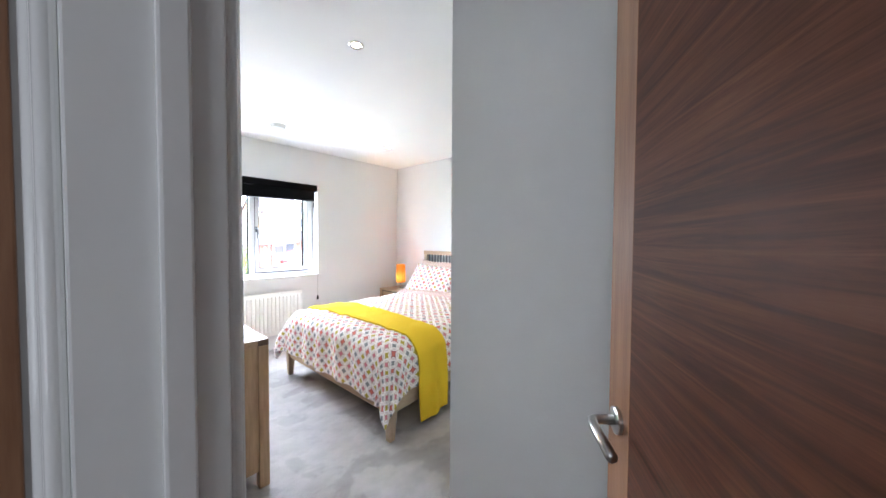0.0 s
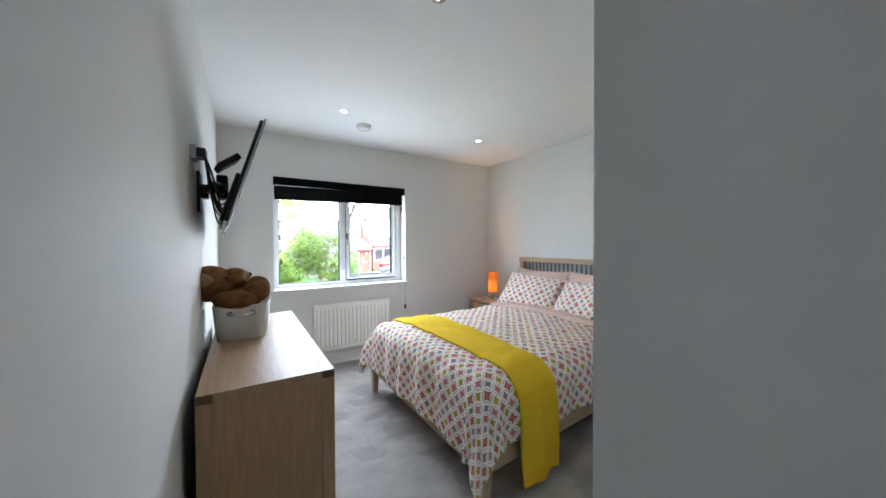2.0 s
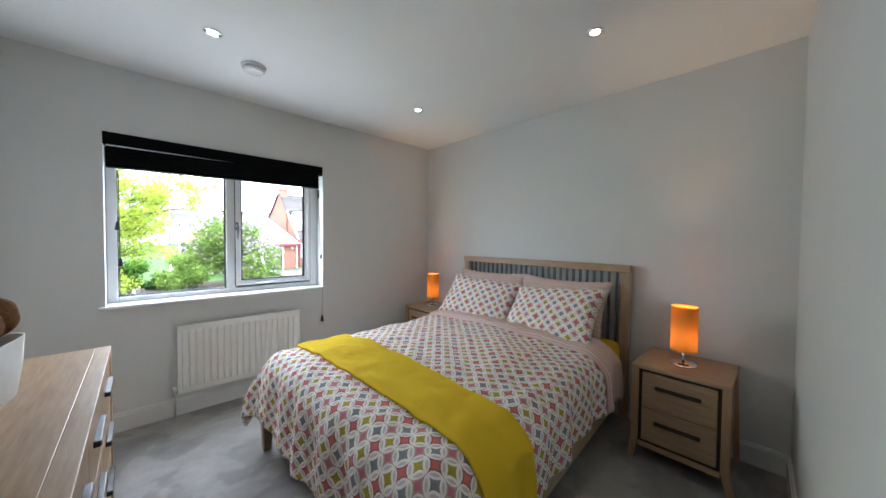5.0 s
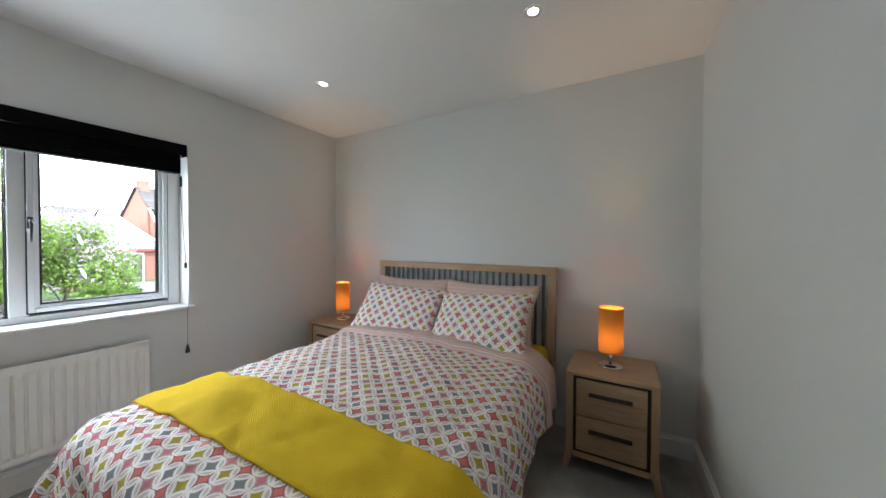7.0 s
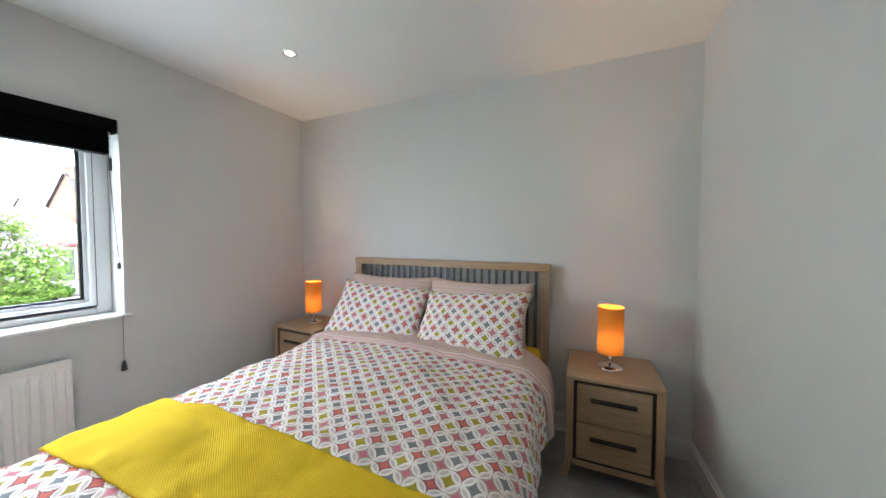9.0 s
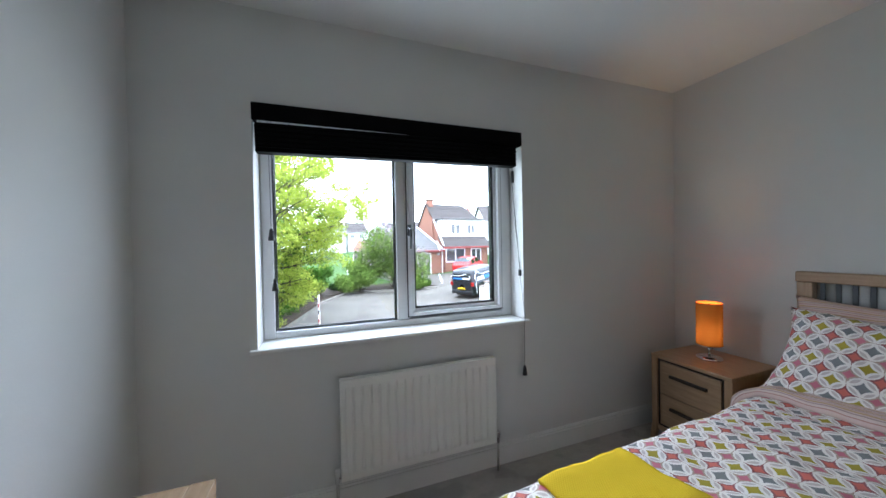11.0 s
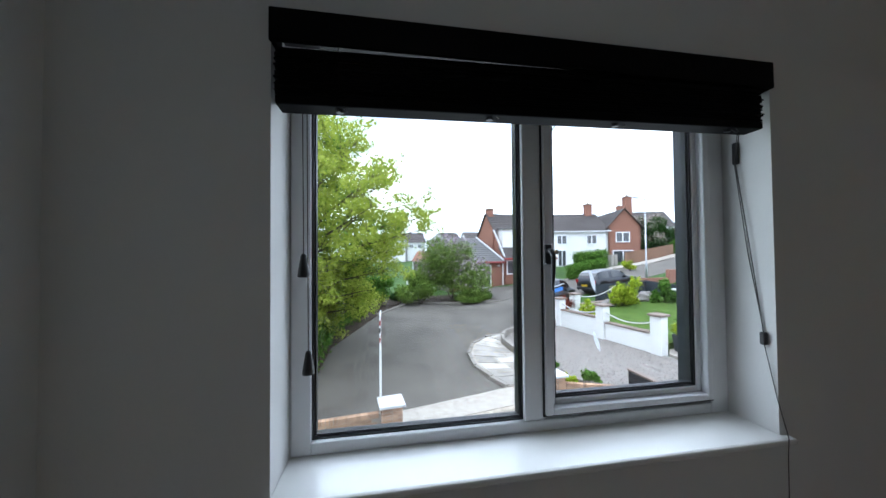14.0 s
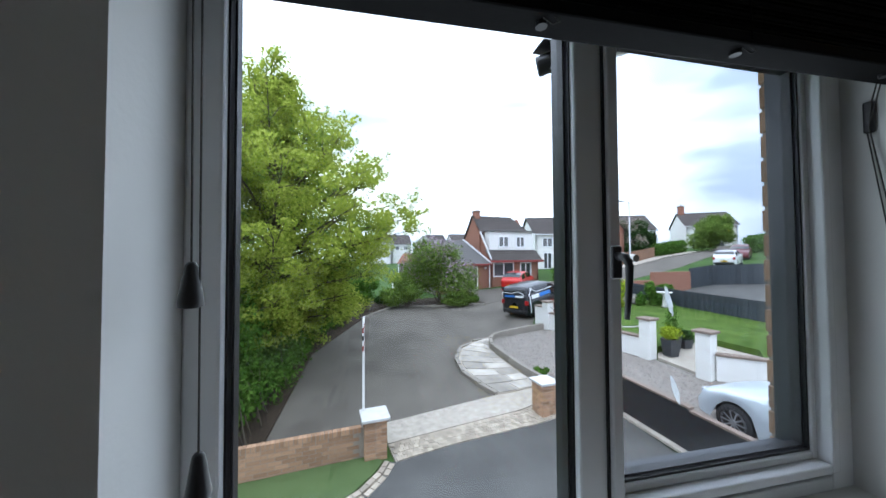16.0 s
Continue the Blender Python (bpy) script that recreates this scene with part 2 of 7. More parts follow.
def brushed_carpet():
    """Cut pile brushed this way and that: patches with a clear edge, streaks within them, and fine fibres."""
    m, n, l, b = nodes_of("carpet")
    co = n.new("ShaderNodeTexCoord")

    def tex(scale, detail, stretch, distortion, rough=0.55):
        mp, t = n.new("ShaderNodeMapping"), n.new("ShaderNodeTexNoise")
        mp.inputs["Scale"].default_value = stretch
        mp.inputs["Rotation"].default_value = (0, 0, 0.6)
        t.inputs["Scale"].default_value, t.inputs["Detail"].default_value = scale, detail
        t.inputs["Distortion"].default_value, t.inputs["Roughness"].default_value = distortion, rough
        l.new(co.outputs["Object"], mp.inputs["Vector"])
        l.new(mp.outputs["Vector"], t.inputs["Vector"])
        return t.outputs["Fac"]

    def ramp(fac, *stops):
        r = n.new("ShaderNodeValToRGB")
        for i, (p, k) in enumerate(stops):
            e = r.color_ramp.elements[i] if i < 2 else r.color_ramp.elements.new(p)
            e.position, e.color = p, (k, k * 0.985, k * 0.97, 1)
        l.new(fac, r.inputs["Fac"])
        return r.outputs["Color"]

    def times(one, two):
        k = n.new("ShaderNodeMixRGB")
        k.blend_type = "MULTIPLY"
        k.inputs["Fac"].default_value = 1.0
        l.new(one, k.inputs[1])
        l.new(two, k.inputs[2])
        return k.outputs[0]

    nap = ramp(tex(1.7, 4, (1, 1.3, 1), 0.25), (0.34, 0.33), (0.47, 0.385), (0.49, 0.455), (0.60, 0.49), (0.625, 0.42))
    streak = ramp(tex(7, 6, (1, 1.5, 1), 0.15, 0.7), (0.3, 0.88), (0.7, 1.10))
    fibre = ramp(tex(330, 2, (1, 1, 1), 0), (0.3, 0.78), (0.7, 1.18))
    l.new(times(times(nap, streak), fibre), b.inputs["Base Color"])
    b.inputs["Roughness"].default_value = 0.95
    b.inputs["Specular IOR Level"].default_value = 0.1
    bp = n.new("ShaderNodeBump")
    bp.inputs["Strength"].default_value, bp.inputs["Distance"].default_value = 0.8, 0.008
    l.new(tex(260, 3, (1, 1, 1), 0), bp.inputs["Height"])
    l.new(bp.outputs["Normal"], b.inputs["Normal"])
    return m


carpet = brushed_carpet()
yellow_sheet = mat("yellow_sheet", (0.62, 0.4, 0.02), 0.85, var=0.08, scale=8, bump=0.2, bscale=300, spec=0.15)
canvas = mat("canvas", (0.72, 0.71, 0.68), 0.85, var=0.04, scale=20, bump=0.35, bscale=420, spec=0.15)
fur = mat("plush", (0.235, 0.11, 0.042), 0.95, var=0.35, scale=30, bump=1.0, bscale=240, spec=0.1)
fur_pale = mat("plush_pale", (0.45, 0.3, 0.16), 0.95, var=0.2, scale=30, bump=1.0, bscale=240, spec=0.1)
mount_grey = mat("mount_box", (0.45, 0.45, 0.46), 0.5, bump=0.02)
tv_silver = mat("silver_bezel", (0.55, 0.55, 0.57), 0.25, 0.6, var=0.03, bump=0.0)
tv_screen = mat("screen_glass", (0.012, 0.013, 0.015), 0.04, var=0.05, bump=0.0, spec=0.8)
gold_rivet = mat("eyelet", (0.25, 0.24, 0.22), 0.3, 1.0, bump=0.0)


def glass_mat(name, tint=(0.98, 0.99, 1.0)):
    m, n, l, b = nodes_of(name)
    g1, tr, mx, fr = n.new("ShaderNodeBsdfGlossy"), n.new("ShaderNodeBsdfTransparent"), n.new("ShaderNodeMixShader"), n.new("ShaderNodeLayerWeight")
    g1.inputs["Roughness"].default_value = 0.0
    tr.inputs["Color"].default_value = (*tint, 1)
    pw, ad = n.new("ShaderNodeMath"), n.new("ShaderNodeMath")
    pw.operation, ad.operation = "POWER", "MULTIPLY_ADD"
    pw.inputs[1].default_value, ad.inputs[1].default_value, ad.inputs[2].default_value = 4.0, 0.5, 0.02
    l.new(fr.outputs["Facing"], pw.inputs[0])
    l.new(pw.outputs[0], ad.inputs[0])
    l.new(ad.outputs[0], mx.inputs[0])
    l.new(tr.outputs[0], mx.inputs[1])
    l.new(g1.outputs[0], mx.inputs[2])
    l.new(mx.outputs[0], n["Material Output"].inputs["Surface"])
    return m


glass = glass_mat("window_glass")


def glow_mat(name, col, power):
    m, n, l, b = nodes_of(name)
    e = n.new("ShaderNodeEmission")
    e.inputs["Color"].default_value, e.inputs["Strength"].default_value = (*col, 1), power
    l.new(e.outputs[0], n["Material Output"].inputs["Surface"])
    return m


bulb_glow = glow_mat("bulb_glow", (1.0, 0.86, 0.66), 14)


def shade_mat():
    m, n, l, b = nodes_of("orange_shade")
    d, t, mx = n.new("ShaderNodeBsdfDiffuse"), n.new("ShaderNodeBsdfTranslucent"), n.new("ShaderNodeMixShader")
    w = n.new("ShaderNodeTexNoise")
    w.inputs["Scale"].default_value = 160
    r = n.new("ShaderNodeValToRGB")
    r.color_ramp.elements[0].color, r.color_ramp.elements[1].color = (0.6, 0.22, 0.035, 1), (0.7, 0.29, 0.055, 1)
    l.new(w.outputs["Fac"], r.inputs["Fac"])
    l.new(r.outputs["Color"], d.inputs["Color"])
    l.new(r.outputs["Color"], t.inputs["Color"])
    mx.inputs[0].default_value = 0.016
    l.new(d.outputs[0], mx.inputs[1])
    l.new(t.outputs[0], mx.inputs[2])
    l.new(mx.outputs[0], n["Material Output"].inputs["Surface"])
    return m


orange_shade = shade_mat()


class Calc:
    """Sums of shader values, written short."""

    def __init__(self, n, l):
        self.n, self.l = n, l

    def __call__(self, op, *a):
        k = self.n.new("ShaderNodeMath")
        k.operation = op
        for i, x in enumerate(a):
            if isinstance(x, (int, float)):
                k.inputs[i].default_value = x
            else:
                self.l.new(x, k.inputs[i])
        return k.outputs[0]


def ring_fabric():
    """Cotton printed with interlaced rings round small four-pointed lozenges."""
    m, n, l, b = nodes_of("ring_print_cotton")
    c = Calc(n, l)
    uv = n.new("ShaderNodeUVMap")
    sp = n.new("ShaderNodeSeparateXYZ")
    l.new(uv.outputs[0], sp.inputs[0])
    P = 0.077
    u, v = c("DIVIDE", c("ADD", sp.outputs[0], sp.outputs[1]), P), c("DIVIDE", c("SUBTRACT", sp.outputs[0], sp.outputs[1]), P)
    iu, iv = c("FLOOR", u), c("FLOOR", v)
    fu, fv = c("SUBTRACT", c("SUBTRACT", u, iu), 0.5), c("SUBTRACT", c("SUBTRACT", v, iv), 0.5)
    au, av = c("ABSOLUTE", fu), c("ABSOLUTE", fv)

    def far(x, y):
        return c("SQRT", c("ADD", c("MULTIPLY", x, x), c("MULTIPLY", y, y)))

    near = c("MINIMUM", far(c("SUBTRACT", 1.0, au), fv), far(fu, c("SUBTRACT", 1.0, av)))
    par = c("FLOORED_MODULO", c("ADD", iu, iv), 2.0)
    alt = c("FLOORED_MODULO", iu, 2.0)
    between = c("SUBTRACT", 1.0, par)
    # scalloped petal edges round the pink squares
    scal = c("MULTIPLY", c("SINE", c("MULTIPLY", c("SUBTRACT", au, av), 44.0)), 0.014)
    border = c("MULTIPLY", between, c("GREATER_THAN", c("ADD", near, scal), 0.7))
    inside = c("GREATER_THAN", near, c("ADD", 0.745, c("MULTIPLY", between, 0.05)))
    rim = c("LESS_THAN", near, 0.595)

    def mix(fac, one, two):
        k = n.new("ShaderNodeMixRGB")
        l.new(fac, k.inputs["Fac"])
        for i, x in ((1, one), (2, two)):
            if isinstance(x, tuple):
                k.inputs[i].default_value = (*x, 1)
            else:
                l.new(x, k.inputs[i])
        return k.outputs[0]

    star = mix(par, mix(alt, (0.66, 0.185, 0.15), (0.6, 0.2, 0.255)), mix(alt, (0.44, 0.36, 0.055), (0.26, 0.27, 0.275)))
    edge = mix(alt, (0.36, 0.14, 0.145), (0.52, 0.4, 0.33))
    petal = mix(rim, (0.9, 0.855, 0.82), (0.64, 0.565, 0.545))
    ground_ = mix(border, petal, edge)
    col = mix(inside, ground_, star)
    l.new(col, b.inputs["Base Color"])
    b.inputs["Roughness"].default_value = 0.9
    b.inputs["Specular IOR Level"].default_value = 0.15
    no, bp = n.new("ShaderNodeTexNoise"), n.new("ShaderNodeBump")
    no.inputs["Scale"].default_value = 9
    no.inputs["Detail"].default_value = 5
    co = n.new("ShaderNodeTexCoord")
    l.new(co.outputs["Object"], no.inputs["Vector"])
    bp.inputs["Strength"].default_value, bp.inputs["Distance"].default_value = 0.35, 0.03
    l.new(no.outputs["Fac"], bp.inputs["Height"])
    l.new(bp.outputs["Normal"], b.inputs["Normal"])
    return m


def stripe_fabric():
    m, n, l, b = nodes_of("striped_cotton")
    c = Calc(n, l)
    uv = n.new("ShaderNodeUVMap")
    sp = n.new("ShaderNodeSeparateXYZ")
    l.new(uv.outputs[0], sp.inputs[0])
    s1 = c("FRACT", c("DIVIDE", sp.outputs[0], 0.034))
    r = n.new("ShaderNodeValToRGB")
    r.color_ramp.interpolation = "CONSTANT"
    for i, (p, k) in enumerate(((0.0, (0.66, 0.5, 0.45)), (0.3, (0.48, 0.27, 0.24)), (0.38, (0.68, 0.55, 0.5)), (0.6, (0.4, 0.3, 0.29)), (0.68, (0.66, 0.5, 0.46)), (0.85, (0.52, 0.36, 0.2)))):
        e = r.color_ramp.elements[i] if i < 2 else r.color_ramp.elements.new(p)
        e.position, e.color = p, (*k, 1)
    l.new(s1, r.inputs["Fac"])
    l.new(r.outputs[0], b.inputs["Base Color"])
    b.inputs["Roughness"].default_value = 0.9
    b.inputs["Specular IOR Level"].default_value = 0.15
    return m


def knit():
    m, n, l, b = nodes_of("mustard_knit")
    c = Calc(n, l)
    uv = n.new("ShaderNodeUVMap")
    sp = n.new("ShaderNodeSeparateXYZ")
    l.new(uv.outputs[0], sp.inputs[0])
    k = c("MULTIPLY", c("SINE", c("MULTIPLY", sp.outputs[0], 800.0)), c("SINE", c("MULTIPLY", sp.outputs[1], 560.0)))
    r = n.new("ShaderNodeValToRGB")
    r.color_ramp.elements[0].color, r.color_ramp.elements[1].color = (0.71, 0.475, 0.018, 1), (0.86, 0.605, 0.038, 1)
    l.new(c("ADD", c("MULTIPLY", k, 0.45), 0.5), r.inputs["Fac"])
    l.new(r.outputs[0], b.inputs["Base Color"])
    bp = n.new("ShaderNodeBump")
    bp.inputs["Strength"].default_value, bp.inputs["Distance"].default_value = 0.4, 0.003
    l.new(k, bp.inputs["Height"])
    l.new(bp.outputs["Normal"], b.inputs["Normal"])
    b.inputs["Roughness"].default_value = 0.95
    b.inputs["Specular IOR Level"].default_value = 0.1
    return m


ring_cotton, stripe_cotton, mustard_knit = ring_fabric(), stripe_fabric(), knit()

# ---- the room ----
XE, YN, ZC = 2.8, 3.4, 2.4          # head wall, window wall, ceiling
XW, YS, XP = -0.40, 0.257, 0.427      # dresser wall, south wall, passage wall
WX0, WX1, WZ0, WZ1 = 0.046, 1.478, 0.842, 1.965
YSE = 0.325                         # the south wall runs slightly askew
DY0, DY1, DZ = -0.83, -0.035, 1.99  # the doorway in the dresser wall

bm = bmesh.new()
box(bm, -0.52, WX0, YN, 3.60, 0, ZC)
box(bm, WX1, 2.95, YN, 3.60, 0, ZC)
box(bm, WX0, WX1, YN, 3.60, 0, WZ0 - 0.02)
box(bm, WX0, WX1, YN, 3.60, WZ1, ZC)
solid("wall_north", bm, wall_paint, "white painted wall with the window opening", "wall", "structure")
solid("wall_east", B(XE, 2.95, YS - 0.15, YN, 0, ZC), wall_paint, "white painted wall behind the bed", "wall", "structure")
bm = B(XP, XE, YS - 0.15, YS, 0, ZC)
for v in bm.verts:
    if v.co.x > 2:
        v.co.y += YSE - YS
solid("wall_south", bm, wall_paint, "white painted side wall beside the bed", "wall", "structure")
solid("wall_passage", B(XP, XP + 0.15, -1.1, YS - 0.15, 0, ZC), wall_paint, "white painted wall of the entrance passage", "wall", "structure")
bm = bmesh.new()
box(bm, -0.52, XW, DY1, YN, 0, ZC)
box(bm, -0.52, XW, DY0, DY1, DZ, ZC)
box(bm, -0.52, XW, -1.1, DY0, 0, ZC)
solid("wall_west", bm, wall_paint, "white painted wall with the doorway and the television", "wall", "structure")
solid("wall_back", B(-0.52, XP + 0.15, -1.25, -1.1, 0, ZC), wall_paint, "white painted wall behind the open door", "wall", "structure")
bm = bmesh.new()
box(bm, -2.1, -2.0, -2.0, 0.7, 0, ZC)
box(bm, -2.0, -0.52, 0.55, 0.7, 0, ZC)
box(bm, -2.0, -0.52, -2.1, -2.0, 0, ZC)
box(bm, -0.52, -0.42, -2.1, -1.25, 0, ZC)
solid("wall_landing", bm, wall_paint, "white painted walls of the landing", "wall", "structure")
solid("ceiling", B(-2.1, 2.95, -2.1, 3.72, ZC, ZC + 0.2), ceiling_paint, "flat white painted ceiling", "ceiling", "structure")
solid("floor", B(-2.1, 2.95, -2.1, 3.6, -0.25, 0), carpet, "grey cut-pile carpet with brushed nap", "floor", "structure")


def skirting(name, x0, y0, x1, y1, inx, iny):
    """A skirting board from one plan point to another; (inx, iny) points into the room."""
    bm = bmesh.new()
    for d, z0, z1 in ((0.016, 0.0, 0.105), (0.011, 0.105, 0.118), (0.006, 0.118, 0.125)):
        box(bm, min(x0, x1, x0 + inx * d), max(x0, x1, x0 + inx * d), min(y0, y1, y0 + iny * d), max(y0, y1, y0 + iny * d), z0, z1)
    solid(name, bm, gloss_white, "white gloss skirting board", "skirting", "structure")


skirting("baseboard", XW, YN, XE, YN, 0, -1)
skirting("baseboard", XE, YS, XE, YN - 0.016, -1, 0)
bm = bmesh.new()
for d, z0, z1 in ((0.016, 0.0, 0.105), (0.011, 0.105, 0.118), (0.006, 0.118, 0.125)):
    box(bm, XP, XE - 0.016, YS, YS + d, z0, z1)
for v in bm.verts:
    if v.co.x > 2:
        v.co.y += YSE - YS
solid("baseboard", bm, gloss_white, "white gloss skirting board", "skirting", "structure")
skirting("baseboard", XW, DY1 + 0.08, XW, YN - 0.016, 1, 0)
skirting("baseboard", XP, -1.1, XP, YS, -1, 0)

# door lining, stop and architraves
bm = bmesh.new()
for y0, y1 in ((DY1 - 0.025, DY1), (DY0, DY0 + 0.025)):
    box(bm, -0.53, -0.392, y0, y1, 0, DZ, 0.003)
box(bm, -0.53, -0.392, DY0 + 0.025, DY1 - 0.025, DZ - 0.025, DZ, 0.003)
box(bm, -0.462, -0.43, DY1 - 0.04, DY1 - 0.025, 0, DZ - 0.025, 0.004)
box(bm, -0.462, -0.43, DY0 + 0.025, DY0 + 0.04, 0, DZ - 0.025, 0.004)
solid("door_frame", bm, gloss_white, "white gloss door lining with stop", "door frame", "structure")
for side, x in ((-1, -0.53), (1, -0.392)):
    bm = bmesh.new()
    for k, (t, w0, w1) in enumerate(((0.012, 0.0, 0.062), (0.02, 0.012, 0.05), (0.026, 0.036, 0.048))):
        xa, xb = sorted((x, x + side * t))
        box(bm, xa, xb, DY1 - 0.012 + w0, DY1 - 0.012 + w1, 0, DZ, 0.004)
        box(bm, xa, xb, DY0 + 0.012 - w1, DY0 + 0.012 - w0, 0, DZ, 0.004)
        box(bm, xa, xb, DY0 + 0.012 - w1, DY1 - 0.012 + w1, DZ - 0.012 + w0, DZ - 0.012 + w1, 0.004)
    flat = len(bm.faces)
    for w0, t, r in ((0.007, 0.010, 0.008), (0.03, 0.018, 0.009), (0.053, 0.012, 0.009)):
        for y in (DY1 - 0.012 + w0, DY0 + 0.012 - w0):
            sweep(bm, [(x + side * t, y, 0.0), (x + side * t, y, DZ + 0.02)], r, 20)
    for f in list(bm.faces)[flat:]:
        f.smooth = len(f.verts) == 4
    solid("trim", bm, gloss_white, "white gloss moulded architrave", "architrave", "structure")

# the open walnut door, swung into the passage
DW = 0.745
door = thing("door_1", "open walnut veneer door with lever handle", "door", pose(-0.372, DY0 + 0.028, 0, 0, 0, 33.4), kind="structure")
bm = bmesh.new()
box(bm, 0.0, DW - 0.1, 0, 0.04, 0.01, 1.955)
part("door_panel", bm, walnut, door, "walnut veneer panel")
part("door_stile", B(DW - 0.1, DW, 0, 0.04, 0.01, 1.955, 0.002), walnut_up, door, "upright walnut stile")


def lever(side):
    y = 0.04 if side > 0 else 0.0
    h = part("door_handle", L([(0.026, 0), (0.026, 0.007), (0.022, 0.009)], (DW - 0.05, y, 0.93), rot=Matrix.Rotation(radians(-90 * side), 3, "X")), steel, door, "brushed steel lever handle")
    part("lever", R([(DW - 0.05, y, 0.93), (DW - 0.05, y + side * 0.04, 0.93), (DW - 0.056, y + side * 0.05, 0.93), (DW - 0.075, y + side * 0.054, 0.93), (DW - 0.17, y + side * 0.054, 0.93)], 0.0095, 12), steel, h, smooth=True)


lever(1)
lever(-1)

door2 = thing("door_2", "closed walnut door on the landing", "door", pose(-1.45, 0.512, 0), kind="structure")
part("door_panel", B(0, 0.76, 0, 0.036, 0.01, 1.97, 0.002), walnut, door2)
part("door_handle", R([(0.08, 0, 0.95), (0.08, -0.05, 0.95), (0.2, -0.05, 0.95)], 0.0095, 10), steel, door2, "steel lever handle", True)
bm = bmesh.new()
for x0, x1, z0, z1 in ((-1.53, -1.45, 0, 2.05), (-0.69, -0.61, 0, 2.05), (-1.45, -0.69, 1.975, 2.05)):
    box(bm, x0, x1, 0.53, 0.55, z0, z1, 0.004)
solid("trim", bm, walnut_up, "dark walnut architrave on the landing", "architrave", "structure")

# light switch beside the doorway
sw = thing("light_switch", "brushed steel rocker switch on the white wall", "switch", pose(XW, 0.115, 1.04))
part("plate", B(0, 0.007, -0.043, 0.043, -0.043, 0.043, 0.003), steel, sw)
part("rocker", B(0.007, 0.0115, -0.012, 0.012, -0.02, 0.02, 0.002), gloss_white, sw, "white rocker")

# ---- the window ----
win = thing("window_1", "white plastic double-glazed window with one casement", "window", kind="structure")
FY0, FY1 = 3.545, 3.602
MUL0, MUL1 = 0.728, 0.799
bm = bmesh.new()
box(bm, WX0, 0.1, FY0, FY1, WZ0, WZ1, 0.005)
box(bm, 1.408, WX1, FY0, FY1, WZ0, WZ1, 0.005)
box(bm, 0.1, 1.408, FY0, FY1, WZ0, 0.877, 0.005)
box(bm, 0.1, 1.408, FY0, FY1, WZ1 - 0.055, WZ1, 0.005)
box(bm, MUL0, MUL1, FY0 + 0.001, FY1, 0.877, WZ1 - 0.055, 0.005)
part("window_frame", bm, upvc, win)
bm = bmesh.new()
box(bm, WX0, 0.088, FY1, FY1 + 0.03, WZ0, WZ1)
box(bm, 1.4095, WX1, FY1, FY1 + 0.03, WZ0, WZ1)
box(bm, 0.088, 1.4095, FY1, FY1 + 0.03, WZ0, 0.868)
box(bm, 0.088, 1.4095, FY1, FY1 + 0.03, WZ1 - 0.0535, WZ1)
box(bm, 0.7295, 0.843, FY1 - 0.004, FY1 + 0.03, 0.868, WZ1 - 0.0535)
box(bm, 1.366, 1.4095, FY1 - 0.004, FY1 + 0.03, 0.868, WZ1 - 0.0535)
box(bm, 0.843, 1.366, FY1 - 0.004, FY1 + 0.03, 0.868, 0.926)
part("outer_frame", bm, anthracite, win, "dark grey outer face of the window frame")
bm = bmesh.new()
SX0, SX1, SZ0, SZ1 = 0.792, 1.406, 0.894, WZ1 - 0.045
FS, FB = FY0 - 0.014, FY0 + 0.012      # sash face, and the set-back glazing bead
for x0, x1, z0, z1, y in ((SX0, 0.817, SZ0, SZ1, FS), (1.382, SX1, SZ0, SZ1, FS), (0.817, 1.382, SZ0, 0.915, FS), (0.817, 1.382, SZ1 - 0.025, SZ1, FS),
                          (0.817, 0.837, 0.915, SZ1 - 0.025, FB), (1.364, 1.382, 0.915, SZ1 - 0.025, FB), (0.837, 1.364, 0.915, 0.934, FB), (0.837, 1.364, SZ1 - 0.045, SZ1 - 0.025, FB)):
    box(bm, x0, x1, y, FY1 - 0.006, z0, z1, 0.004)
sash = part("casement", bm, upvc, win, "white opening casement")


def gasket(x0, x1, z0, z1, w, y0, y1):
    bm = bmesh.new()
    box(bm, x0, x0 + w, y0, y1, z0, z1)
    box(bm, x1 - w, x1, y0, y1, z0, z1)
    box(bm, x0 + w, x1 - w, y0, y1, z0, z0 + w)
    box(bm, x0 + w, x1 - w, y0, y1, z1 - w, z1)
    return bm


part("gasket", gasket(0.0995, 0.7285, 0.8765, WZ1 - 0.0545, 0.004, FY0 + 0.016, FY0 + 0.048), black_gasket, win, "black rubber glazing gasket")
part("gasket", gasket(0.8365, 1.3645, 0.9335, SZ1 - 0.0445, 0.006, FY0 + 0.018, FY1 - 0.008), black_gasket, win, "black rubber glazing gasket")
part("gasket", gasket(SX0 - 0.005, SX1 + 0.005, SZ0 - 0.006, SZ1 + 0.004, 0.0065, FY0 - 0.005, FY0 - 0.0005), black_gasket, win)
for x0, x1, z0, z1 in ((0.1055, 0.7225, 0.8825, WZ1 - 0.06), (0.8425, 1.3585, 0.9395, SZ1 - 0.05)):
    for y in (FY0 + 0.022, FY0 + 0.046):
        p = part("pane", B(x0, x1, y, y + 0.003, z0, z1), glass, win, "clear glass pane")
        p.visible_shadow = False
    bm = gasket(x0 + 0.0005, x1 - 0.0005, z0 + 0.0005, z1 - 0.0005, 0.004, FY0 + 0.026, FY0 + 0.0455)
    part("spacer_bar", bm, black_gasket, win, "dark spacer bar")
hd = part("window_handle", B(0.790, 0.813, FS - 0.01, FS, 1.36, 1.425, 0.004), black_plastic, win, "dark window handle")
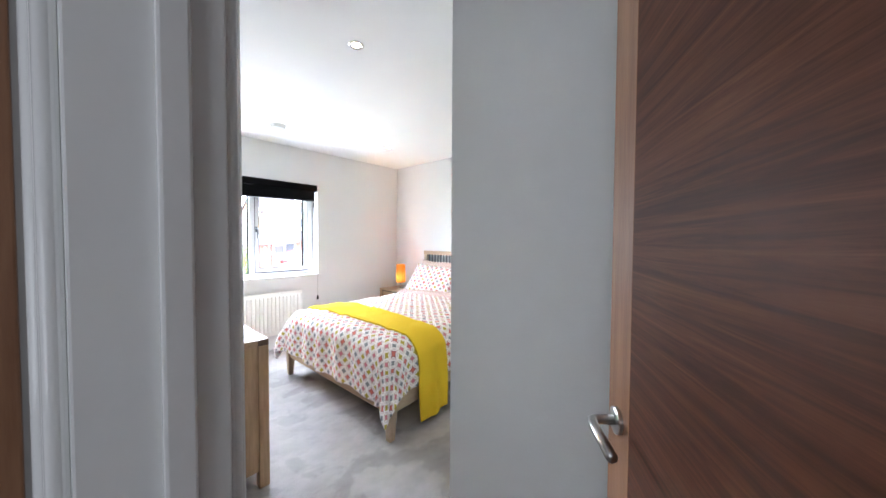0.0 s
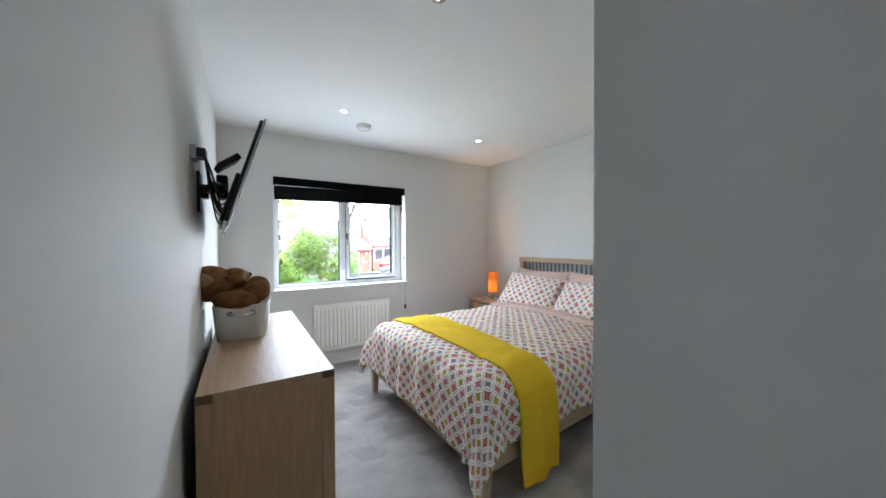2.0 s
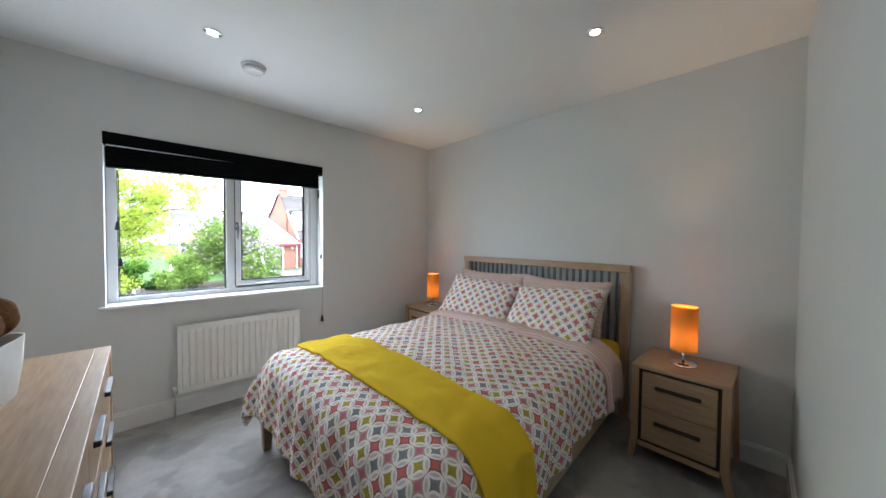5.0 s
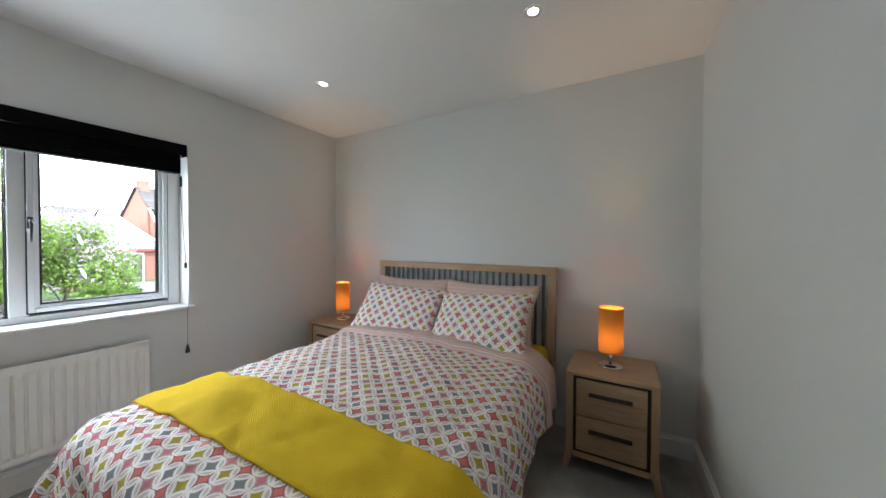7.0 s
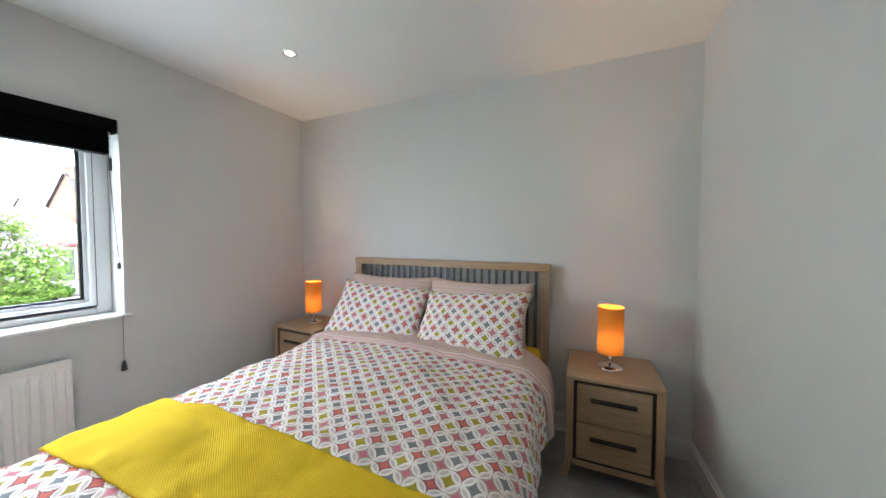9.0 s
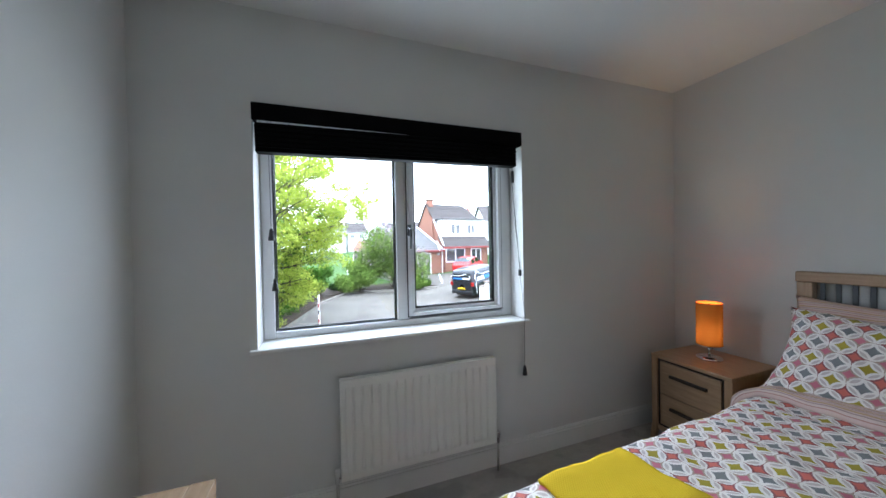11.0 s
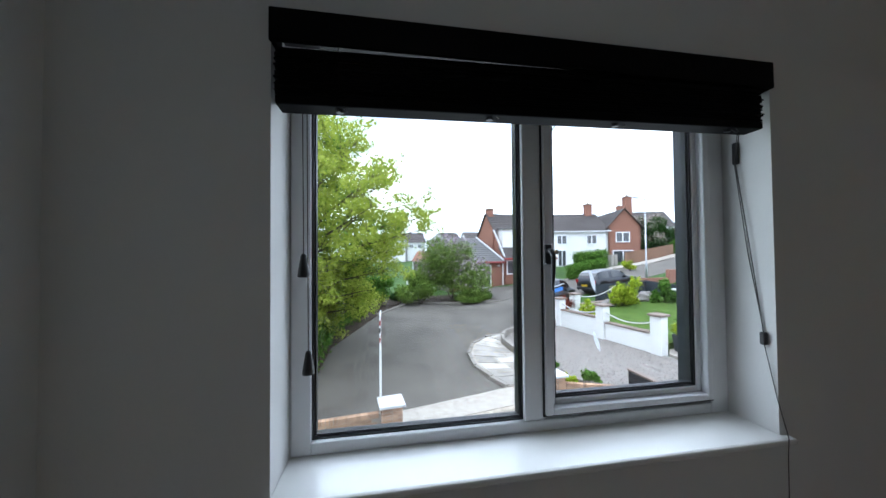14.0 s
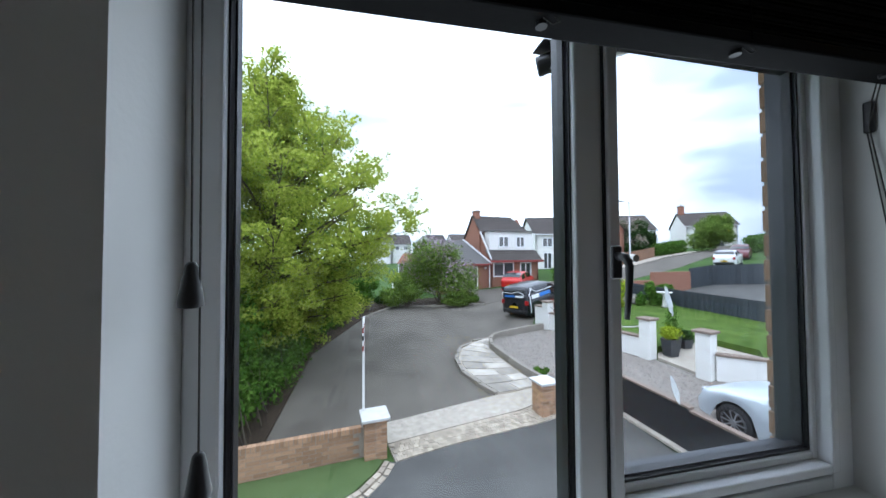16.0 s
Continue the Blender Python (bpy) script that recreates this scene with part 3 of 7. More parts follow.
part("lever", R([(0.801, FS - 0.008, 1.405), (0.801, FS - 0.03, 1.402), (0.803, FS - 0.037, 1.385), (0.803, FS - 0.034, 1.335), (0.803, FS - 0.028, 1.285)], [0.008, 0.0085, 0.0075, 0.0065, 0.005], 10), black_plastic, hd, smooth=True)
part("lock", L([(0.007, 0), (0.007, 0.012)], (0.808, FS - 0.035, 1.40), 12, Matrix.Rotation(radians(90), 3, "X")), chrome, hd, "chrome key lock")
smear, n_, l_, b_ = nodes_of("dried_smear")
tl_, tp_, mx_ = n_.new("ShaderNodeBsdfTranslucent"), n_.new("ShaderNodeBsdfTransparent"), n_.new("ShaderNodeMixShader")
tl_.inputs["Color"].default_value = (0.9, 0.92, 0.95, 1)
mx_.inputs[0].default_value = 0.45
l_.new(tl_.outputs[0], mx_.inputs[1])
l_.new(tp_.outputs[0], mx_.inputs[2])
l_.new(mx_.outputs[0], n_["Material Output"].inputs["Surface"])
for sx, sz, tl in ((1.0, 1.30, 16), (1.012, 1.095, 20)):
    bm = bmesh.new()
    blob(bm, (0, 0, 0), (0.007, 0.0006, 0.033), None, 0, 10, 8, 0.6)
    p = part("dried_smear", bm, smear, win, "pale dried smear on the glass")
    p.matrix_local = pose(sx, FY0 + 0.0505, sz, 0, -tl, 0)
bm = bmesh.new()
box(bm, WX0 + 0.001, WX1 - 0.001, 3.38, FY0 + 0.002, WZ0 - 0.019, WZ0 + 0.0005, 0.0)
box(bm, 0.016, 1.506, 3.372, 3.4, WZ0 - 0.02, WZ0, 0.006)
part("window_sill", bm, gloss_white, win, "white gloss window board")

# ---- black blind, drawn up ----
blind = thing("window_blind", "black venetian blind drawn up under its valance", "blind", pose(0, 0, 0))
part("valance", B(0.047, 1.466, 3.378, 3.388, 1.889, 1.968, 0.003), blind_black, blind)
for x in (0.05, 1.4548):
    part("valance_end", B(x, x + 0.0092, 3.388, 3.44, 1.888, 1.967, 0.002), blind_black, blind)
part("headrail", B(0.062, 1.455, 3.40, 3.45, 1.92, 1.962, 0.003), black_plastic, blind)
# the slats hang a little lower at the window's west end
def hung(x0, x1, y0, y1, z0, z1, bevel=0.0):
    bm = B(x0, x1, y0, y1, z0, z1, bevel=bevel)
    for v in bm.verts:
        v.co.z += 0.014 * (v.co.x - 0.06)
    return bm


for k in range(23):
    z = 1.7705 + 0.0048 * k
    o = 0.003 * math.sin(k * 2.1)
    part("slat", hung(0.058 + o, 1.432 + o, 3.388 + 0.0035 * math.sin(k * 1.3), 3.440, z, z + 0.0034), blind_black, blind)
part("bottom_rail", hung(0.058, 1.432, 3.386, 3.442, 1.747, 1.769, 0.004), blind_black, blind)
for x in (0.2, 0.58, 0.95, 1.33):
    zb = 1.747 + 0.014 * (x - 0.06)
    part("rail_plug", L([(0.009, -0.006), (0.009, 0)], (x, 3.41, zb), 10), black_plastic, blind)
    part("ladder_cord", R([(x, 3.387, 1.90), (x, 3.3852, 1.84), (x, 3.3836, zb + 0.004)], 0.0011, 5), blind_black, blind)
    part("cord_loop", R([(x + 0.012, 3.395, zb + 0.002), (x + 0.02, 3.392, zb - 0.008), (x + 0.008, 3.392, zb - 0.013), (x - 0.006, 3.394, zb - 0.004)], 0.0011, 5), cord_grey, blind)


def tassel(at, parent):
    part("tassel", L([(0.004, 0.028), (0.007, 0.024), (0.0145, -0.022), (0.0145, -0.029), (0.01, -0.031)], at, 14), black_plastic, parent, "black cord tassel", True)


for x, z in ((0.106, 1.372), (0.117, 1.13)):
    part("pull_cord", R([(x - 0.004, 3.45, 1.93), (x, 3.45, z + 0.02)], 0.0013, 5), cord_grey, blind)
    tassel((x, 3.45, z), blind)
part("cleat", B(1.466, 1.4775, 3.488, 3.506, 1.69, 1.765, 0.004), black_plastic, blind)
part("pull_cord", R([(1.43, 3.44, 1.9), (1.466, 3.49, 1.76), (1.464, 3.494, 1.7), (1.468, 3.46, 1.42), (1.472, 3.43, 1.14)], 0.0015, 5), cord_grey, blind)
part("pull_cord", R([(1.44, 3.44, 1.9), (1.47, 3.5, 1.69), (1.473, 3.47, 1.4), (1.474, 3.43, 1.14)], 0.0015, 5), cord_grey, blind)
part("toggle", B(1.462, 1.477, 3.42, 3.436, 1.105, 1.145, 0.004), black_plastic, blind)
part("pull_cord", R([(1.47, 3.428, 1.11), (1.474, 3.40, 0.95), (1.462, 3.366, 0.85), (1.455, 3.364, 0.8), (1.455, 3.366, 0.56)], 0.0013, 5), cord_grey, blind)
tassel((1.455, 3.366, 0.545), blind)

# ---- ceiling fittings ----
light_pos = ((0.51, 2.535), (1.943, 2.55), (1.965, 1.103), (0.535, 1.07))
for i, (x, y) in enumerate(light_pos):
    dl = thing("downlight", "lit recessed chrome-rimmed ceiling downlight", "downlight", pose(x, y, ZC), group="ceiling downlights")
    part("rim", L([(0.044, -0.0005), (0.044, -0.003), (0.04, -0.006), (0.031, -0.006), (0.0235, -0.0008)], seg=32, cap=False), chrome, dl, "chrome rim", True)
    part("lens", L([(0.024, -0.0012), (0.024, -0.0022)], seg=24), bulb_glow, dl, "glowing lens")
    la = bpy.data.lights.new("downlight_lamp", "SPOT")
    la.energy, la.color, la.spot_size, la.spot_blend, la.shadow_soft_size = 1.2, (1.0, 0.86, 0.68), radians(110), 0.8, 0.03
    lo = new("downlight_lamp", la)
    lo.matrix_world = look((x, y, ZC - 0.01), (x, y, 0))
alarm = thing("smoke_alarm", "round white smoke alarm on the ceiling", "smoke alarm", pose(0.757, 2.765, ZC))
part("base", L([(0.07, 0), (0.07, -0.014), (0.065, -0.016)], seg=36), gloss_white, alarm)
part("cover", L([(0.06, -0.014), (0.061, -0.028), (0.054, -0.036), (0.024, -0.041)], seg=36), gloss_white, alarm, smooth=False)
part("sounder_slot", gasket(-0.02, 0.02, -0.0345, -0.0335, 0.0005, -0.004, 0.004), black_plastic, alarm)

# ---- radiator under the window ----
RX0, RX1, RZ0, RZ1, RY = 0.397, 1.238, 0.172, 0.661, 3.325
rad = thing("radiator", "white ribbed panel radiator below the window", "radiator", pose(0, 0, 0))


def ribbed(y_front, flip=1):
    bm = bmesh.new()
    n = 19
    pts = []
    w = (RX1 - RX0 - 0.04) / n
    for k in range(n):
        x = RX0 + 0.02 + k * w
        pts += [(x + 0.003, -0.004), (x + 0.009, 0.008), (x + w - 0.009, 0.008), (x + w - 0.003, -0.004)]
    pts = [(RX0, 0.006), (RX0 + 0.006, 0.0)] + pts + [(RX1 - 0.006, 0.0), (RX1, 0.006)]
    rows = []
    for z, k in ((RZ0, 0.0), (RZ0 + 0.03, 0.0), (RZ0 + 0.05, 1.0), (RZ1 - 0.055, 1.0), (RZ1 - 0.035, 0.0), (RZ1, 0.0)):
        rows.append([bm.verts.new((x, y_front + flip * (0.008 - d * k), z)) for x, d in pts])
    for a, b in zip(rows, rows[1:]):
        for i in range(len(pts) - 1):
            bm.faces.new((a[i], a[i + 1], b[i + 1], b[i]))
    bmesh.ops.recalc_face_normals(bm, faces=bm.faces[:])
    return bm


fp = part("front_panel", ribbed(RY), rad_white, rad)
so = fp.modifiers.new("thickness", "SOLIDIFY")
so.thickness, so.offset = 0.0025, 0.0
part("back_panel", B(RX0 + 0.004, RX1 - 0.004, 3.372, 3.382, RZ0, RZ1 - 0.004, 0.002), rad_white, rad)
bm = bmesh.new()
for k in range(40):
    x = RX0 + 0.03 + k * (RX1 - RX0 - 0.06) / 39
    box(bm, x - 0.0015, x + 0.0015, 3.342, 3.372, RZ0 + 0.05, RZ1 - 0.03)
part("convector_fins", bm, rad_white, rad)
for x in (RX0 - 0.0, RX1 - 0.003):
    part("side_panel", B(x, x + 0.003, RY + 0.010, 3.376, RZ0 + 0.01, RZ1 - 0.002), rad_white, rad)
part("top_edge", B(RX0 + 0.002, RX1 - 0.002, RY + 0.002, RY + 0.016, RZ1 - 0.003, RZ1 + 0.003, 0.001), rad_white, rad)
for x, s in ((RX0 - 0.018, 1), (RX1 + 0.018, -1)):
    v = part("valve", L([(0.011, 0), (0.011, 0.03), (0.014, 0.032), (0.014, 0.06), (0.010, 0.066)], (x, 3.352, RZ0 - 0.01), 14), chrome if s < 0 else gloss_white, rad, "radiator valve", True)
    part("pipe", R([(x, 3.352, 0.0), (x, 3.352, RZ0)], 0.0075, 10), steel, v, "pipe to the floor", True)
    part("pipe_elbow", R([(x, 3.352, RZ0 + 0.015), (x + s * 0.025, 3.352, RZ0 + 0.015)], 0.008, 10), chrome, v, "", True)

# ---- the bed ----
BX, BY, SK = 0.735, 1.79, 0.066     # middle of the foot end, and how far the bed runs askew


def bed_at(s, w, z):
    return Vector((BX + s, BY + SK * s + w, z))


bed = thing("bed", "pale oak double bed frame with slatted headboard", "bed", pose(0, 0, 0))


def rail(s0, s1, w0, w1, z0, z1, bevel=0.004):
    bm = B(s0, s1, w0, w1, z0, z1, bevel=bevel)
    for v in bm.verts:
        v.co = bed_at(*v.co)
    return bm


for sgn in (-1, 1):
    bm = bmesh.new()
    o = sgn * 0.75
    taper(bm, (0.004, 0.048, o - 0.022, o + 0.022), (-0.006, 0.07, o - 0.034, o + 0.034), 0.0, 0.27, 0.004)
    for v in bm.verts:
        v.co = bed_at(*v.co)
    part("leg", bm, pale_oak_up, bed)
    part("side_rail", rail(0.07, 2.0, sgn * 0.75 - 0.014, sgn * 0.75 + 0.014, 0.17, 0.30), pale_oak, bed)
part("foot_rail", rail(0.012, 0.044, -0.72, 0.72, 0.17, 0.30), oak, bed)
for k in range(11):
    s = 0.15 + 0.175 * k
    part("base_slat", rail(s, s + 0.07, -0.735, 0.735, 0.262, 0.28, 0.0), pale_oak, bed)

# headboard: stands flat to the wall
HX, HY0, HY1, HZ = 2.732, 1.122, 2.705, 1.128
for y in (HY0, HY1 - 0.062):
    bm = bmesh.new()
    taper(bm, (HX - 0.012, HX + 0.035, y + 0.006, y + 0.056), (HX - 0.016, HX + 0.03, y, y + 0.062), 0.0, HZ - 0.055, 0.004)
    part("headboard_post", bm, pale_oak_up, bed)
part("top_rail", B(HX - 0.02, HX + 0.034, HY0 - 0.004, HY1 + 0.004, HZ - 0.054, HZ, 0.006), oak, bed)
part("lower_rail", B(HX - 0.006, HX + 0.024, HY0 + 0.06, HY1 - 0.06, 0.42, 0.5, 0.004), oak, bed)
n = 27
for k in range(n):
    y = HY0 + 0.09 + k * (HY1 - HY0 - 0.18) / (n - 1)
    part("headboard_slat", B(HX + 0.002, HX + 0.012, y - 0.0095, y + 0.0095, 0.5, HZ - 0.052, 0.002), slat_grey, bed, "grey painted slat")

mattress = solid("mattress", B(0.06, 1.985, -0.725, 0.725, 0.285, 0.56, bevel=0.05), yellow_sheet, "mattress in a mustard yellow fitted sheet on the bed frame", "mattress", smooth=True)
for v in mattress.data.vertices:
    if v.co.x > 1.5:
        v.co.y *= 1.045
        v.co.z += 0.025 if v.co.z > 0.45 else 0.0
    v.co = bed_at(*v.co)


def over(d, r=0.125):
    """How far a cloth goes out and down once it has run d past an edge."""
    if d <= 0:
        return 0.0, 0.0
    if d < r * math.pi / 2:
        return r * math.sin(d / r), r * (1 - math.cos(d / r))
    return r + 0.06 * (d - r * math.pi / 2), r + 0.985 * (d - r * math.pi / 2)


def cloth(u, v, lift=0.0, puff=1.0):
    """The lie of a cloth on the bed: u runs from foot to head, v across; both in metres along the cloth."""
    eu, ev = 0.115, 0.665
    a, b = max(0.0, eu - u), max(0.0, abs(v) - ev)
    d, way = math.hypot(a, b), math.atan2(b, a)
    out, down = over(d * (1 - 0.13 * max(0.0, math.sin(2 * way)) * min(1.0, d / 0.3)) if d else 0.0)
    edge = min(1.0, down / 0.2)
    top = 0.602 + 0.034 * puff * (1 - (min(abs(v), 0.8) / 0.8) ** 2) * (1 - edge) - 0.012 * puff * max(0, u - 1.1)
    p = Vector((u * 3.1, v * 3.1, 0.7))
    wr = 0.018 * noise.noise(p * 1.3) + 0.011 * noise.noise(p * 3.1) + 0.005 * noise.noise(p * 7)
    # soft folds that run down the overhang, and the flared, rippled drop at each corner
    run_ = u if b > a else v
    out += edge * (0.024 * noise.noise(Vector((run_ * 9, 3.3, 0.4))) + 0.012 * math.sin(run_ * 23 + 2 * noise.noise(p)))
    if a > 0 and b > 0:
        bell = math.sin(2 * way)
        out += bell * (0.35 * max(0.0, down - 0.06) + 0.018 * edge * math.sin(way * 11 + 0.8))
    out += lift * min(1, down / 0.1)
    s = eu - out * math.cos(way) if a > 0 else u
    w = math.copysign(ev + out * math.sin(way), v) if b > 0 else v
    z = top - down + wr * puff * (1 - 0.4 * edge) + lift
    return bed_at(s, w, max(z, 0.05))


U0, U1, V1 = -0.325, 1.66, 1.05


def sheet(fn, nu, nv, uv, thick, smooth_name, material, label, category, lip=True):
    bm = bmesh.new()
    grid(bm, fn, nu, nv, uv)
    bmesh.ops.recalc_face_normals(bm, faces=bm.faces[:])
    ob = solid(smooth_name, bm, material, label, category, smooth=True)
    so = ob.modifiers.new("thickness", "SOLIDIFY")
    so.thickness, so.offset = thick, -1.0
    return ob


duvet = sheet(lambda i, j: cloth(U0 + (U1 - U0) * i, -V1 + 2 * V1 * j), 130, 140, lambda i, j: (U0 + (U1 - U0) * i, -V1 + 2 * V1 * j), 0.03,
              "duvet", ring_cotton, "white duvet printed with pink, grey and mustard rings on the bed", "duvet")


def fold_at(i, j):
    v = -V1 + 2 * V1 * j
    a = math.pi * min(1, max(0, (i - 0.8) / 0.2))
    u = 1.43 + 0.24 * min(i / 0.8, 1) + 0.026 * math.sin(a)
    return cloth(u, v, 0.006 + 0.03 * math.sin(min(1, i / 0.12) * math.pi / 2) - 0.022 * (1 - math.cos(a)) / 2)


fold = sheet(fold_at, 26, 140, lambda i, j: (0.3 * i, 2 * V1 * j), 0.012, "turned_back_edge", stripe_cotton, "turned-back edge with a pink striped underside", "")
fold.parent = duvet


def throw_at(i, j):
    t = j
    v = 0.715 - 2.02 * t
    u0 = 0.19 + 0.05 * t
    w = 0.345 - 0.06 * t + 0.01 * math.sin(t * 9)
    return cloth(u0 + w * i, v, 0.016 + 0.006 * math.sin(math.pi * i))


throw = sheet(throw_at, 40, 150, lambda i, j: (0.35 * i, 2.02 * j), 0.012, "throw_blanket", mustard_knit, "mustard yellow knitted throw laid across the duvet", "blanket")


def pillow(name, m, wd, hg, th, material, label):
    bm = bmesh.new()

    def prof(a, b):
        k = max(0.0, (1 - abs(a) ** 3.2)) ** 0.55 * max(0.0, (1 - abs(b) ** 3.2)) ** 0.55
        return k

    for side in (1, -1):
        def fn(i, j):
            a, b = 2 * i - 1, 2 * j - 1
            k = prof(a, b)
            x = a * wd / 2 * (1.02 - 0.10 * (1 - b * b) * abs(a) ** 3)
            y = b * hg / 2 * (1.03 - 0.13 * (1 - a * a) * abs(b) ** 3)
            q = Vector((x * 6, y * 6, side * 2.0 + wd))
            return Vector((x, y, side * (0.004 + th / 2 * k) + (0.02 * noise.noise(q) + 0.011 * noise.noise(q * 2.7)) * min(1, k * 2)))
        grid(bm, fn, 36, 28, lambda i, j: ((j - 0.5) * hg, (i - 0.5) * wd) if material is stripe_cotton else ((i - 0.5) * wd, (j - 0.5) * hg))
    bmesh.ops.remove_doubles(bm, verts=bm.verts[:], dist=0.0095)
    bmesh.ops.recalc_face_normals(bm, faces=bm.faces[:])
    return solid(name, bm, material, label, "pillow", group="bed pillows", smooth=True, m=m)


def leaning(x, y, z, lean, turn=0, roll=0):
    """A pillow's pose: its width along the headboard, tilted back by lean degrees from flat."""
    return Matrix.Translation((x, y, z)) @ Matrix.Rotation(radians(turn), 4, "Z") @ Matrix(((0, -1, 0, 0), (1, 0, 0, 0), (0, 0, 1, 0), (0, 0, 0, 1))).inverted() @ Matrix.Rotation(radians(roll), 4, "Y") @ Matrix.Rotation(radians(lean), 4, "X")


pillow("pillow", leaning(2.60, 2.30, 0.79, 66, 3), 0.76, 0.46, 0.15, stripe_cotton, "pink striped pillow leaning on the headboard")
pillow("pillow", leaning(2.60, 1.60, 0.79, 66, -3), 0.76, 0.46, 0.15, stripe_cotton, "pink striped pillow leaning on the headboard")
pillow("pillow", leaning(2.44, 2.28, 0.755, 52, 5, 3), 0.74, 0.46, 0.17, ring_cotton, "ring-printed pillow propped on the bed")
pillow("pillow", leaning(2.42, 1.57, 0.755, 50, -5, -5), 0.74, 0.46, 0.17, ring_cotton, "ring-printed pillow slumped on the bed")

# ---- bedside cabinets and lamps ----


def bedside(m, label):
    t = thing("bedside_cabinet", label, "bedside cabinet", m, group="bedside cabinets")
    W, D, H = 0.225, 0.42, 0.572      # half width (y), depth (x), height
    part("top", B(-0.004, D, -W, W, H - 0.022, H, 0.004), oak, t)
    for s in (-1, 1):
        bm = bmesh.new()
        taper(bm, (0.006, 0.03, s * (W + 0.004) - 0.015, s * (W + 0.004) + 0.015), (0.0, 0.04, s * (W - 0.02) - 0.018, s * (W - 0.02) + 0.018), 0.0, 0.12, 0.002)
        taper(bm, (0.0, 0.04, s * (W - 0.02) - 0.018, s * (W - 0.02) + 0.018), (0.0, 0.04, s * (W - 0.02) - 0.018, s * (W - 0.02) + 0.018), 0.12, H - 0.022)
        part("front_leg", bm, oak_up, t)
        bm = bmesh.new()
        taper(bm, (D - 0.03, D - 0.008, s * (W + 0.002) - 0.014, s * (W + 0.002) + 0.014), (D - 0.045, D - 0.004, s * (W - 0.02) - 0.018, s * (W - 0.02) + 0.018), 0.0, H - 0.022, 0.002)
        part("back_leg", bm, oak_up, t)
        part("side_panel", B(0.04, D - 0.045, s * (W - 0.022) - 0.009, s * (W - 0.022) + 0.009, 0.10, H - 0.022), oak_up, t)
    part("bottom_rail", B(0.004, 0.03, -W + 0.038, W - 0.038, 0.085, 0.115, 0.003), oak, t)
    part("back_panel", B(D - 0.012, D - 0.006, -W + 0.038, W - 0.038, 0.10, H - 0.022), dark_wood, t)
    part("inset_border", gasket_yz(0.012, 0.03, -W + 0.038, W - 0.038, 0.115, H - 0.022, 0.016), dark_wood, t, "dark inset border")
    for z0, z1 in ((0.131, 0.326), (0.33, H - 0.04)):
        d = part("drawer", B(0.004, 0.028, -W + 0.055, W - 0.055, z0, z1, 0.003), oak, t)
        zz = z1 - 0.075
        part("drawer_handle", B(-0.012, 0.006, -0.105, 0.105, zz - 0.009, zz + 0.009, 0.004), dark_wood, d, "dark wood bar handle")
    return t


def gasket_yz(x0, x1, y0, y1, z0, z1, w):
    bm = bmesh.new()
    box(bm, x0, x1, y0, y0 + w, z0, z1)
    box(bm, x0, x1, y1 - w, y1, z0, z1)
    box(bm, x0, x1, y0 + w, y1 - w, z0, z0 + w)
    box(bm, x0, x1, y0 + w, y1 - w, z1 - w, z1)
    return bm


cab = bedside(pose(2.345, 0.768, 0), "oak two-drawer bedside cabinet with dark bar handles")
cab2 = copy_thing(cab, pose(2.345, 3.02, 0))


def table_lamp(x, y):
    t = thing("table_lamp", "lit table lamp with orange drum shade and chrome base", "lamp", pose(x, y, 0.572), group="bedside lamps")
    part("base", L([(0.066, 0), (0.066, 0.006), (0.062, 0.012), (0.012, 0.016)], seg=40), chrome, t, "polished chrome foot", True)
    part("stem", L([(0.0075, 0.012), (0.0075, 0.09)], seg=16), chrome, t, "chrome stem", True)
    # bulb holder with an added unseen disc that blocks light towards the foot
    part("holder_light_stop", L([(0.014, 0.08), (0.0605, 0.092), (0.0605, 0.097), (0.016, 0.104)], seg=24), black_plastic, t)
    part("bulb", L([(0.010, 0.1), (0.02, 0.112), (0.022, 0.124), (0.016, 0.138), (0.005, 0.143)], seg=16), glow_lamp, t, "glowing bulb", True)
    part("shade", L([(0.0655, 0.088), (0.0655, 0.345)], seg=48, cap=False), orange_shade, t, "orange fabric drum shade", True)
    for z in (0.088, 0.343):
        part("shade_ring", L([(0.0662, z), (0.0662, z + 0.004), (0.0645, z + 0.004), (0.0645, z)], seg=48, cap=False), orange_shade, t)
    part("shade_spider", R([(-0.065, 0, 0.168), (0.065, 0, 0.168)], 0.002, 6), chrome, t)
    part("pull_switch", R([(0.03, 0.0, 0.085), (0.03, 0.0, 0.055)], 0.003, 6), chrome, t)
    la = bpy.data.lights.new("table_lamp_bulb", "POINT")
    la.energy, la.color, la.shadow_soft_size = 6.5, (1.0, 0.6, 0.31), 0.02
    lo = new("table_lamp_bulb", la)
    lo.location = (x, y, 0.572 + 0.166)


glow_lamp = glow_mat("lamp_bulb_glow", (1.0, 0.6, 0.25), 6)
table_lamp(2.535, 0.776)
table_lamp(2.56, 3.03)

